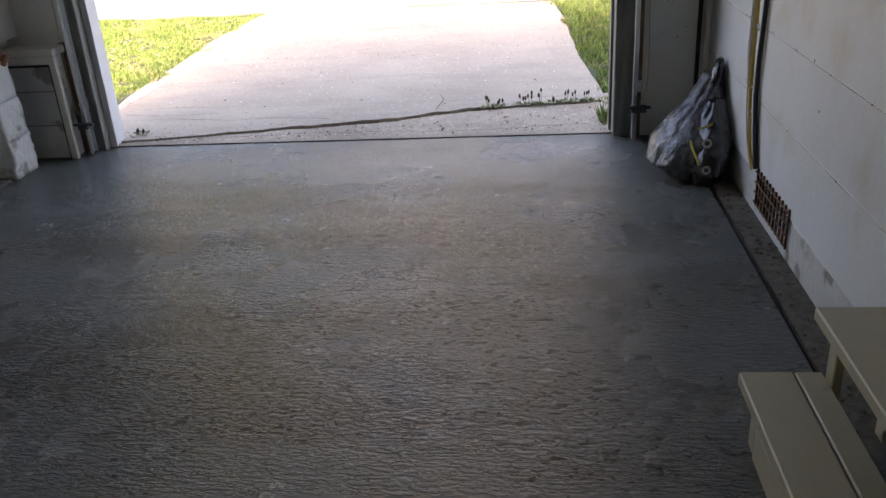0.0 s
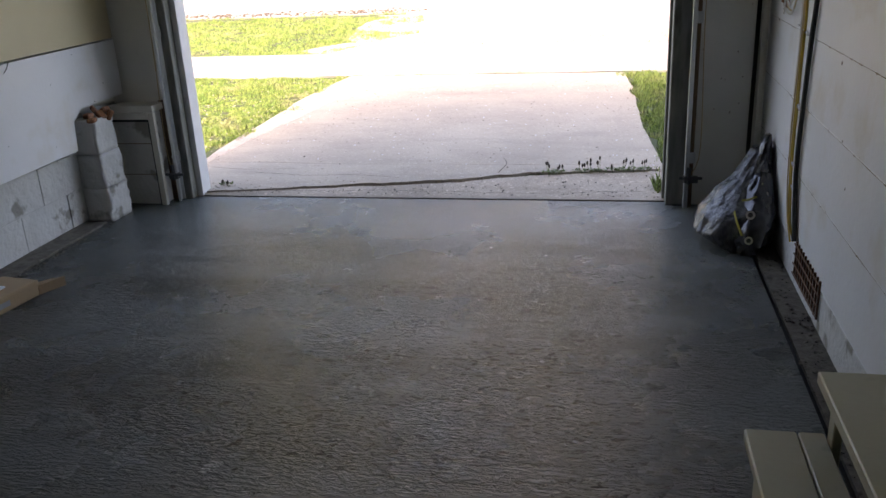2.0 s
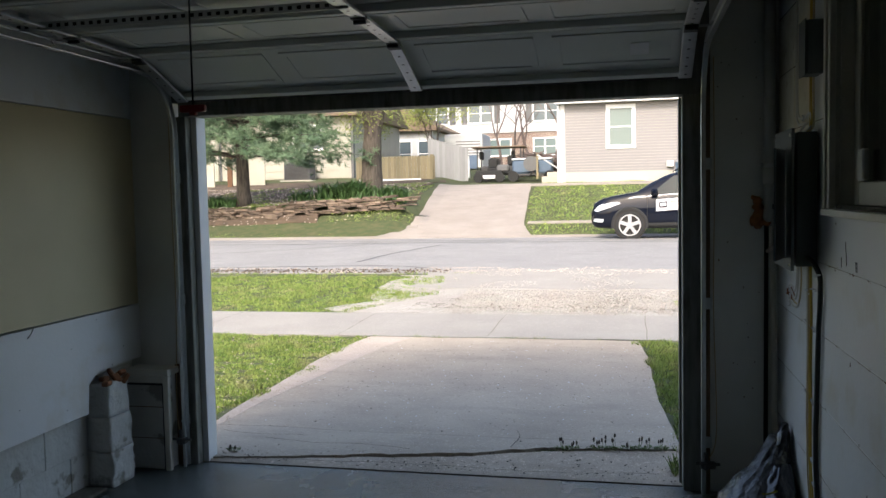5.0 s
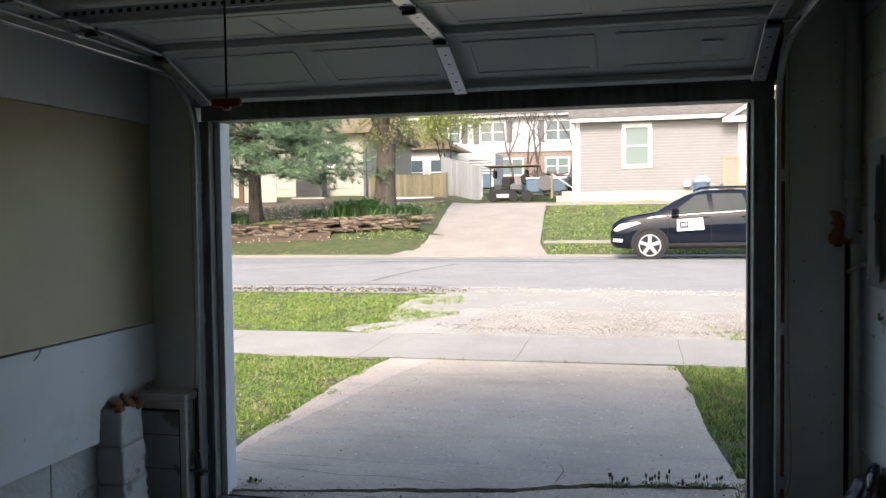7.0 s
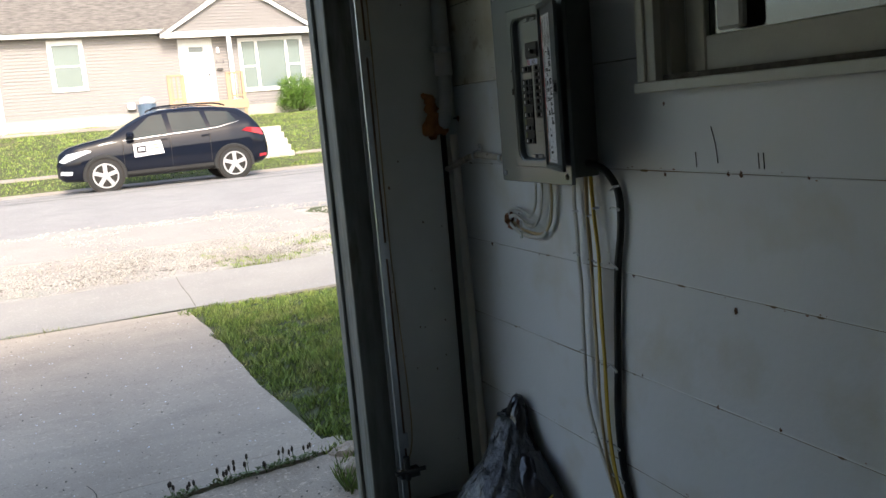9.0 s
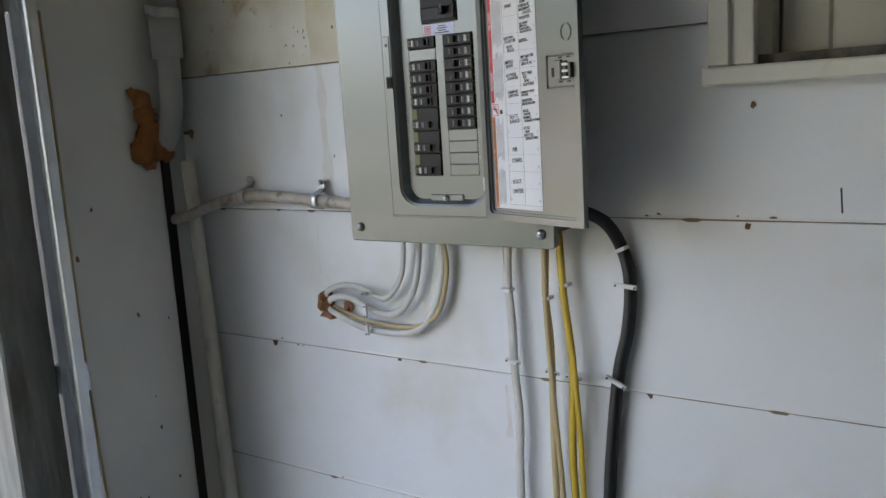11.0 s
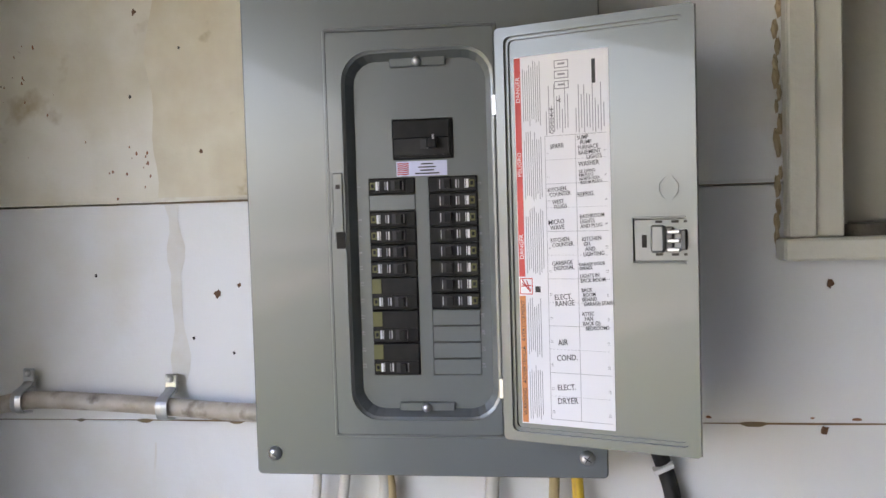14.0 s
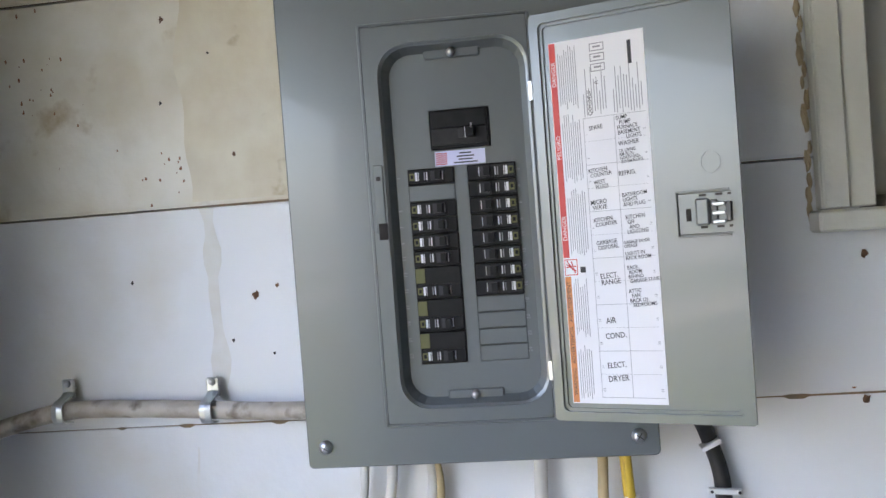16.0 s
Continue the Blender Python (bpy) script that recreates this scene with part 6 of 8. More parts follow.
M["bark"] = mat("grey_brown_bark", (0.11, 0.09, 0.072), 0.95, c2=(0.035, 0.028, 0.022), scale=16, amount=1.0, stretch=(1, 1, 0.2), bump=1.0, bscale=14)
M["twig"] = mat("bare_grey_twigs", (0.13, 0.10, 0.09), 0.9)
M["needles"] = mat("blue_green_pine_needles", (0.09, 0.155, 0.085), 0.7, c2=(0.16, 0.23, 0.12), scale=2.2, amount=1.0, isle=0.45)
M["leaf_new"] = mat("fresh_yellow_green_leaves", (0.26, 0.30, 0.06), 0.6, c2=(0.15, 0.19, 0.04), scale=3, amount=1.0, isle=0.4)
M["leaf_bush"] = mat("bright_green_bush_leaves", (0.10, 0.20, 0.02), 0.55, c2=(0.05, 0.10, 0.015), scale=4, amount=1.0)
M["lily"] = mat("dark_green_strap_leaves", (0.05, 0.11, 0.03), 0.6, c2=(0.08, 0.15, 0.05), scale=5)
M["bud"] = mat("pinkish_buds", (0.32, 0.22, 0.20), 0.8)
M["stone"] = mat("flat_brown_fieldstone", (0.21, 0.155, 0.115), 0.9, c2=(0.10, 0.075, 0.058), scale=6, amount=0.9, per=0.45, bump=0.5)
M["car_paint"] = mat("black_blue_car_paint", (0.006, 0.008, 0.015), 0.07, 0.0, c2=(0.007, 0.009, 0.017), scale=1, clear=0.18)
M["car_glass"] = mat("tinted_car_glass", (0.012, 0.022, 0.028), 0.04, c2=(0.008, 0.014, 0.02), scale=2)
M["car_glass"].node_tree.nodes["Principled BSDF"].inputs["Specular IOR Level"].default_value = 0.18
M["car_paint"].node_tree.nodes["Principled BSDF"].inputs["Specular IOR Level"].default_value = 0.2
M["tyre"] = mat("tyre_rubber", (0.02, 0.02, 0.02), 0.8)
M["alloy"] = mat("silver_alloy", (0.6, 0.6, 0.61), 0.3, 0.6)
M["lamp_red"] = mat("red_lamp_lens", (0.4, 0.02, 0.03), 0.1, clear=0.8)
M["lamp_clear"] = mat("clear_lamp_lens", (0.55, 0.57, 0.6), 0.08, clear=0.8)
M["win_far"] = mat("pale_curtained_glass", (0.16, 0.21, 0.21), 0.08, c2=(0.13, 0.18, 0.18), scale=1, clear=0.2)
M["win_dark"] = mat("dark_far_glass", (0.09, 0.12, 0.14), 0.05, clear=0.6)
M["shutter"] = mat("grey_shutter", (0.13, 0.13, 0.13), 0.7)
M["bin"] = mat("blue_grey_plastic_bin", (0.10, 0.15, 0.22), 0.5)
M["joint"] = mat("dirty_joint_fill", (0.12, 0.105, 0.08), 0.9, c2=(0.22, 0.2, 0.16), scale=8, amount=1.0)
M["tar"] = mat("tar_filled_cracks", (0.12, 0.12, 0.12), 0.9)


def tri_cloud(name, verts, faces, material, parent=None, kind="stuff", label=""):
    me = bpy.data.meshes.new(name)
    me.from_pydata(verts, [], faces)
    me.materials.append(material)
    o = new(name, me)
    if parent:
        o.parent = parent
        o.matrix_parent_inverse = parent.matrix_basis.inverted()
    return tagged(o, label, kind=kind)


def inside_lawn(x, y):
    w = 0.14 * noise.noise((x * 3, y * 3, 1)) + 0.16 * noise.noise((x * 0.9, y * 0.9, 4))
    if 9.18 < y < 10.76:
        return False
    if y < 9.2:
        return x < LEFT(y) + w + 0.03 or x > RIGHT(y) - w - 0.02
    if y < 14.45:
        if y > 14.1 + w * 2:
            return False
        bare = 0.5 * noise.noise((x * 0.8, y * 0.8, 9))
        left = -2.35 + (y - 12.4) * 0.15
        return x < left + bare * 0.5 - 0.35 * abs(y - 12.3) ** 0.5 + 0.4 or (x > 1.5 + bare + (y - 10.8) * 0.1 and y < 12.2 and noise.noise((x * 2.5, y * 2.5, 5)) > -0.1)
    return True


def grass(name, n, x0, x1, y0, y1, h, w, seed, label, material, keep=inside_lawn):
    r = np.random.RandomState(seed)
    X, Y, A, H = r.uniform(x0, x1, n), r.uniform(y0, y1, n), r.uniform(0, 6.28, n), r.uniform(0.45, 1.1, n) * h
    V, F = [], []
    for x, y, a, hh in zip(X, Y, A, H):
        if not keep(x, y):
            continue
        if noise.noise((x * 6.5, y * 6.5, 11)) < -0.22 and a < 5.2:
            continue
        k = 0.5 + 1.0 * max(0, noise.noise((x * 1.6, y * 1.6, 2)) + 0.25) + 0.5 * noise.noise((x * 7, y * 7, 3))
        hh *= k
        z = ground_z(x, y) - 0.004
        dx, dy = math.cos(a) * w, math.sin(a) * w
        i = len(V)
        lx, ly = math.cos(a * 3.1) * hh * 0.55, math.sin(a * 3.1) * hh * 0.55
        V += [(x - dx, y - dy, z), (x + dx, y + dy, z), (x + lx, y + ly, z + hh)]
        F.append((i, i + 1, i + 2))
    return tri_cloud(name, V, F, material, label=label)


grass("lawn_grass", 120000, -5.2, -1.7, 5.2, 9.25, 0.045, 0.0075, 1, "short bright green spring grass with clover", M["grass"])
grass("lawn_grass", 80000, 0.8, 3.8, 5.2, 9.25, 0.065, 0.0065, 2, "longer ragged green grass beside the driveway", M["grass"])
grass("verge_grass", 70000, -7.5, -1.5, 10.75, 14.5, 0.055, 0.008, 3, "patchy green grass on the verge", M["grass"])
grass("verge_grass", 30000, 0.8, 6.0, 10.75, 13.0, 0.05, 0.007, 4, "sparse dry grass in the gravel", M["grass"])
grass("far_grass", 50000, -2.4, 9.5, 23.2, 32.4, 0.06, 0.018, 5, "sunlit far lawn grass", M["grass"], lambda x, y: x > -2.1 - max(0, y - 24.4) * 0.08 + 0.05 and not (30.55 < y < 31.1 and x < 3.2))
grass("far_grass", 24000, -16, -5.0, 23.3, 26.5, 0.05, 0.016, 6, "far verge grass below the stone wall", M["grass"], lambda x, y: x < -5.45 - max(0, y - 24.4) * 0.10 - 0.02 and not 24.1 < y < 24.34 and not (y > 24.35 and x < -8.2 + 0.8 * noise.noise((x, y * 3, 1))) and not (x < -5.6 and y > 24.85))
grass("walk_weeds", 5000, -2.2, 1.3, 9.1, 9.3, 0.05, 0.004, 8, "small weeds along the sidewalk joint", M["grass"], lambda x, y: abs(y - 9.21) < 0.02 + 0.06 * max(0, noise.noise((x * 2.2, 0, 8)) - 0.1) and noise.noise((x * 1.7, 2, 8)) > -0.12)
grass("bed_grass", 22000, -14, -6.2, 25.5, 31.5, 0.08, 0.014, 11, "thin patchy grass and clover under the trees", M["grass"], lambda x, y: noise.noise((x * 1.1, y * 1.1, 6)) > -0.1)
# gravel stones
bm = bmesh.new()
rr = random.Random(31)
V, F = [], []
for i in range(9000):
    x, y = rr.uniform(-2.7, 4.6), rr.choice((rr.uniform(10.78, 14.5), rr.gauss(11.6, 0.5)))
    if not 10.78 < y < 14.6 or (x < -1.5 and y < 13):
        continue
    if noise.noise((x * 1.1, y * 1.4, 6)) < 0.0 and y > 12.6:
        continue
    s, z = rr.uniform(0.008, 0.024), ground_z(x, y) + 0.02
    k = len(V)
    a = rr.uniform(0, 2)
    V += [(x + s * math.cos(a + j * 1.57), y + s * math.sin(a + j * 1.57), z) for j in range(4)] + [(x, y, z + s * 0.8)]
    F += [(k + j, k + (j + 1) % 4, k + 4) for j in range(4)]
bm.free()
tri_cloud("gravel_stones", V, F, M["gravel"], label="loose pale gravel stones")

# sidewalk joints, road cracks
def crack(pts, w, j=0.05):
    bm = bmesh.new()
    P = smooth_path([(x, y, 0) for x, y in pts], 8)
    last = None
    for i, p in enumerate(P):
        p = p + Vector((j * noise.noise((p.x * 3, p.y * 3, 1)), j * noise.noise((p.x * 3, p.y * 3, 5)), 0))
        k = 1.6 * w * (0.6 + 0.8 * abs(noise.noise((p.x * 4, p.y * 4, 2))))
        d = (P[min(i + 1, len(P) - 1)] - P[max(i - 1, 0)]).normalized()
        s = Vector((-d.y, d.x, 0)) * k
        a, b = [bm.verts.new((q.x, q.y, ground_z(q.x, q.y) + 0.022)) for q in (p - s, p + s)]
        if last:
            bm.faces.new((last[0], a, b, last[1]))
        last = (a, b)
    return bm


for pts, w in (([(-20, 20.3), (-8, 20.2), (-4, 20.4), (2, 20.25), (12, 20.3)], 0.035), ([(-12, 21.0), (-2, 20.9), (8, 21.0)], 0.02), ([(-4.4, 16.2), (-4.2, 17.6), (-3.9, 18.6), (-3.5, 19.8)], 0.03), ([(-9.2, 17.6), (-7, 18.8), (-5.2, 20.2)], 0.02),
               ([(-2.7, 15.2), (-4, 15.6), (-7.5, 15.3), (-12, 15.5)], 0.03), ([(-2.5, 14.7), (-4, 14.95), (-9, 14.8)], 0.04)):
    solid("road_crack", crack(pts, w), M["tar"], "dark crack in the street", kind="structure")


for x in (-4.2, -2.35, -0.66, 1.02, 2.7, 4.4):
    solid("sidewalk_joint", crack([(x, 9.25), (x + 0.01, 9.7), (x, 10.2), (x + 0.01, 10.7)], 0.0035, 0.006), M["joint"], "dark sidewalk joint", kind="structure")
solid("sidewalk_joint", crack([(-2.3, 9.21), (-0.5, 9.2), (1.2, 9.22)], 0.005, 0.01), M["joint"], "dark joint between driveway and sidewalk", kind="structure")

for pts, w in (([(-1.55, 5.52), (-1.2, 5.47), (-0.85, 5.50), (-0.5, 5.43)], 0.0022), ([(-1.9, 5.66), (-1.6, 5.60), (-1.3, 5.62)], 0.002), ([(0.12, 5.55), (0.14, 5.75), (0.10, 5.9)], 0.0016), ([(-1.3, 5.10), (-0.6, 5.13), (0.2, 5.11), (1.0, 5.16)], 0.0018)):
    solid("hair_crack", crack(pts, w, 0.03), M["gap"], "fine crack in the old concrete", kind="structure")


def litter(name, n, x0, x1, y0, y1, size, seed, material, label, keep=None, lift=0.02):
    """Small flat crumbs lying on the ground."""
    r = random.Random(seed)
    V, F = [], []
    for i in range(n):
        x, y = r.uniform(x0, x1), r.uniform(y0, y1)
        if keep and not keep(x, y):
            continue
        q, a, z = size * r.uniform(0.4, 1.3), r.uniform(0, 6.28), ground_z(x, y) + lift
        k = len(V)
        V += [(x + q * math.cos(a + j * 1.57) * (1 if j % 2 else 0.6), y + q * math.sin(a + j * 1.57), z) for j in range(4)] + [(x, y, z + q * 0.7)]
        F += [(k + j, k + (j + 1) % 4, k + 4) for j in range(4)]
    return tri_cloud(name, V, F, material, label=label)


on_drive = lambda x, y: LEFT(y) < x < RIGHT(y)
litter("driveway_grit", 260, -2.1, 1.2, 5.75, 9.15, 0.006, 91, M["paper"], "pale crumbs on the driveway", on_drive, 0.014)
litter("driveway_grit", 300, -2.1, 1.2, 5.5, 9.15, 0.007, 92, M["dirt"], "dark crumbs on the driveway", on_drive, 0.014)
litter("driveway_grit", 900, -2.6, -1.2, 5.7, 9.2, 0.008, 93, M["apron"], "pinkish crumbs along the left driveway edge", lambda x, y: abs(x - LEFT(y)) < 0.16, 0.019)
litter("street_grit", 2600, -9.0, 5.5, 14.45, 15.3, 0.02, 94, M["pale_pink"], "loose gravel at the edge of the street", lambda x, y: noise.noise((x * 1.3, y * 3, 3)) > -0.05, 0.02)
litter("street_grit", 500, -9.0, -2.2, 14.5, 15.1, 0.03, 95, M["bed"], "dead brown leaves and dirt in the gutter", None, 0.02)
litter("lawn_litter", 900, -5.0, -2.0, 5.3, 9.2, 0.009, 96, M["pale_pink"], "pale dead leaf scraps in the lawn", inside_lawn, 0.02)
litter("verge_debris", 3000, -2.0, 3.6, 10.9, 12.2, 0.014, 97, M["dirt"], "brown debris lines in the gravel", lambda x, y: abs(y - 11.2 - 0.25 * noise.noise((x * 1.2, 2, 5))) < 0.10 or noise.noise((x * 2.2, y * 4, 5)) > 0.25, 0.025)
sheet("bare_soil", -20, -8.4, 24.45, 25.1, M["bed"], 0.025, 0.25, 0.2, "bare brown soil at the foot of the stone wall", seed=9)
litter("fallen_twigs", 1500, -16, -6.5, 24.4, 31.5, 0.04, 98, M["pale_pink"], "dead leaves and scraps on the bed", None, 0.03)

# ---------- trees and plants ----------
def leaf_cloud(name, pts, n, spread, size, seed, material, parent, flat=1.0, stretch=1.0):
    r = random.Random(seed)
    V, F = [], []
    for i in range(n):
        c = pts[r.randrange(len(pts))]
        p = Vector(c) + Vector((r.gauss(0, spread), r.gauss(0, spread), r.gauss(0, spread * flat)))
        a = Vector((r.gauss(0, 1), r.gauss(0, 1), r.gauss(0, 1))).normalized() * size * r.uniform(0.6, 1.2)
        b = a.orthogonal().normalized() * size * 0.5 / stretch
        a *= stretch
        k = len(V)
        V += [p - a, p + b, p + a, p - b]
        F.append((k, k + 1, k + 2, k + 3))
    return tri_cloud(name, [tuple(v) for v in V], F, material, parent, "stuff")


def limbs(bm, base, up, length, r0, depth, r, tips, droop=0.0, seg=7):
    pts, d, p = [Vector(base)], Vector(up).normalized(), Vector(base)
    for i in range(4):
        d = (d + Vector((r.uniform(-0.22, 0.22), r.uniform(-0.22, 0.22), r.uniform(-0.05, 0.12) - droop))).normalized()
        p = p + d * length / 4
        pts.append(p.copy())
    n = len(smooth_path(pts, 3))
    tube(bm, pts, r0, seg, 3, radii=[r0 * (1 - 0.62 * i / n) for i in range(n)])
    if depth == 0:
        tips += pts[2:]
        return
    for i in range(3 if depth > 1 else 4):
        q = pts[r.choice((2, 3, 4)) if i else 4]
        a = r.uniform(0, 6.28)
        nd = (d + Vector((math.cos(a), math.sin(a), r.uniform(-0.1, 0.5))) * 0.8).normalized()
        limbs(bm, q, nd, length * r.uniform(0.55, 0.75), r0 * 0.42, depth - 1, r, tips, droop, max(4, seg - 1))


def tree(name, label, at, trunk_h, r0, length, depth, seed, leaf=None, n=0, size=0.05, spread=0.25, lean=(0, 0), forks=2, bark=None):
    r = random.Random(seed)
    t = thing(name, label, "tree", at)
    bm = bmesh.new()
    x, y, z = at
    pts = [(x, y, z - 0.1), (x + lean[0] * 0.3, y, z + trunk_h * 0.5), (x + lean[0], y + lean[1], z + trunk_h)]
    tube(bm, pts, r0, 10, 6, radii=[r0 * 1.35, r0 * 1.1, r0, r0 * 0.95, r0 * 0.9, r0 * 0.88, r0 * 0.85])
    part("trunk", bm, bark or M["bark"], t, smooth=True)
    bm, tips = bmesh.new(), []
    for i in range(forks):
        a = 6.28 * i / forks + r.uniform(-0.4, 0.4)
        limbs(bm, (pts[2][0] + math.cos(a) * r0 * 0.3, pts[2][1] + math.sin(a) * r0 * 0.3, pts[2][2] - r0 * 1.2), (math.cos(a) * 0.3, math.sin(a) * 0.3, 1), length, r0 * 0.64, depth, r, tips)
    part("limb", bm, bark or M["bark"], t)
    if leaf:
        leaf_cloud("crown", tips, n, spread, size, seed, leaf, t)
    return t


tree("maple_tree", "forked rough-barked tree with sparse yellow-green spring leaves beside the stone wall", (-7.42, 27.0, ground_z(-7.42, 27)), 2.7, 0.34, 2.5, 3, 3, M["leaf_new"], 5200, 0.05, 0.3, (0.12, 0), 4)
tree("young_tree", "young tree with fresh yellow-green leaves behind the grey fence", (-8.3, 40, ground_z(-8.3, 40)), 0.9, 0.09, 1.8, 3, 7, M["leaf_new"], 5200, 0.06, 0.30, (0, 0), 4)
for i, (x, y, s, n) in enumerate(((-5.2, 44, 5, 1200), (-3.9, 42, 9, 1500), (-2.6, 41, 14, 1200), (-6.5, 50, 19, 1200))):
    tree("bare_tree", "bare spring tree with a few pinkish buds", (x, y, ground_z(x, y)), 1.5 + 0.2 * i, 0.08, 2.3, 3, s, M["bud"], n, 0.035, 0.3, (0.3 * (-1) ** i, 0), 3, M["twig"])
for i, (x, y, s) in enumerate(((-30, 95, 21), (-12, 100, 22), (4, 96, 23), (22, 98, 24), (40, 90, 25), (14, 90, 26), (-50, 90, 27), (9, 62, 28))):
    tree("distant_tree", "tall bare tree far behind the houses", (x, y, ground_z(x, y)), 4, 0.3, 6.5, 2, s, M["bud"], 3500, 0.16, 0.8, (0, 0), 4, M["twig"])

mp = thing("maple_twigs", "hanging sparse yellow-green leaf sprays of the forked tree", "tree foliage", (-7.42, 27, 3.8))
r = random.Random(71)
tw = [(-7.4 + r.gauss(0, 0.8), 27 + r.gauss(0, 0.6), r.uniform(3.7, 5.6)) for i in range(110)]
bm = bmesh.new()
for q in tw:
    tube(bm, [(-7.4 + (q[0] + 7.4) * 0.25, 27, q[2] + 0.5), ((q[0] - 7.4) / 2, (q[1] + 27) / 2, q[2] + 0.35), q], 0.009, 4, 2)
part("twig", bm, M["twig"], mp)
leaf_cloud("leaves", tw, 2600, 0.14, 0.04, 5, M["leaf_new"], mp)


def pine():
    x, y = -11.5, 26.0
    z = ground_z(x, y)
    t = thing("pine_tree", "blue-green pine with drooping soft needles over the planting bed", "tree", (x, y, z))
    r = random.Random(2)
    part("trunk", tube(bmesh.new(), [(x, y, z - 0.1), (x, y, z + 2.5), (x + 0.1, y, z + 6.5)], 0.2, 10, 6, radii=[0.27, 0.22, 0.21, 0.2, 0.18, 0.16, 0.13, 0.1, 0.07, 0.05]), M["bark"], t, smooth=True)
    bm, tips = bmesh.new(), []
    for k in range(9):
        h = z + 1.6 + k * 0.55
        for j in range(12):
            a = 6.28 * j / 12 + k * 0.5 + r.uniform(-0.2, 0.2)
            ln = (3.9 - k * 0.33) * r.uniform(0.75, 1.08)
            P = [Vector((x, y, h))]
            for s in range(1, 5):
                P.append(Vector((x + math.cos(a) * ln * s / 4, y + math.sin(a) * ln * s / 4, h + 0.16 * s - 0.045 * s * s + r.uniform(-0.05, 0.05))))
            tube(bm, P, 0.035, 5, 2, radii=[0.035, 0.03, 0.025, 0.02, 0.015, 0.01, 0.008, 0.006])
            for s in range(2, 5):
                for q in range(9):
                    tips.append(P[s] + Vector((r.gauss(0, 0.28), r.gauss(0, 0.28), r.gauss(0, 0.12))))
    part("limb", bm, M["bark"], t)
    V, F = [], []
    for c in tips:
        for q in range(2):
            cc = c + Vector((r.gauss(0, 0.12), r.gauss(0, 0.12), r.gauss(0, 0.08)))
            for i in range(20):
                a, e = r.uniform(0, 6.28), r.uniform(-0.7, 0.9)
                d = Vector((math.cos(a) * math.cos(e), math.sin(a) * math.cos(e), math.sin(e) + 0.05)) * r.uniform(0.16, 0.32)
                s = d.orthogonal().normalized() * 0.0095
                k = len(V)
                V += [tuple(cc - s), tuple(cc + s), tuple(cc + d)]
                F.append((k, k + 1, k + 2))
    tri_cloud("crown", V, F, M["needles"], t)


pine()


def strap_plant(x, y, h, seed, n=90):
    z = ground_z(x, y)
    t = thing("lily_clump", "dark green clump of strap-leaved plants in the bed", "plant", (x, y, z), "strap-leaved clumps by the stone wall")
    r = random.Random(seed)
    V, F = [], []
    for i in range(n):
        a, l = r.uniform(0, 6.28), h * r.uniform(0.6, 1.1)
        c = Vector((x + r.gauss(0, 0.18), y + r.gauss(0, 0.1), z))
        d = Vector((math.cos(a) * 0.45, math.sin(a) * 0.45, 1)).normalized() * l
        s = Vector((-math.sin(a), math.cos(a), 0)) * 0.018
        k = len(V)
        mid = c + d * 0.6
        tip = c + d + Vector((math.cos(a), math.sin(a), -0.6)) * l * 0.25
        V += [tuple(c - s), tuple(c + s), tuple(mid + s), tuple(mid - s), tuple(tip)]
        F += [(k, k + 1, k + 2, k + 3), (k + 3, k + 2, k + 4)]
    tri_cloud("leaves", V, F, M["lily"], t)


for i, (x, y, h) in enumerate(((-8.3, 26.6, 0.55), (-8.0, 26.0, 0.5), (-8.6, 26.1, 0.55), (-7.4, 25.9, 0.4), (-6.6, 26.0, 0.45), (-6.3, 26.3, 0.45), (-7.8, 26.4, 0.6), (-11.9, 25.9, 0.35), (-12.4, 25.9, 0.4), (-9.6, 26.5, 0.3))):
    strap_plant(x, y, h * 1.35, 60 + i, 150)


def bush():
    x, y = 7.85, 31.6
    z = ground_z(x, y)
    t = thing("green_bush", "round leafy bright green bush under the bay window", "bush", (x, y, z))
    r = random.Random(8)
    pts = []
    for i in range(160):
        a, b = r.uniform(0, 6.28), r.uniform(0, 1)
        pts.append((x + math.cos(a) * 0.68 * b ** 0.5, y + math.sin(a) * 0.5 * b ** 0.5, z + 0.15 + r.uniform(0, 1.0) * (1.15 - 0.4 * b)))
    pts += [(x + 0.65, y, z + 1.2), (x + 0.7, y, z + 1.45), (x + 0.75, y, z + 1.6)]
    bm = bmesh.new()
    for i in range(12):
        q = pts[i * 12]
        tube(bm, [(x, y, z), ((x + q[0]) / 2, y, (z + q[2]) / 2), q], 0.015, 5, 2)
    part("stem", bm, M["bark"], t)
    leaf_cloud("crown", pts, 9000, 0.09, 0.035, 3, M["leaf_bush"], t)


bush()

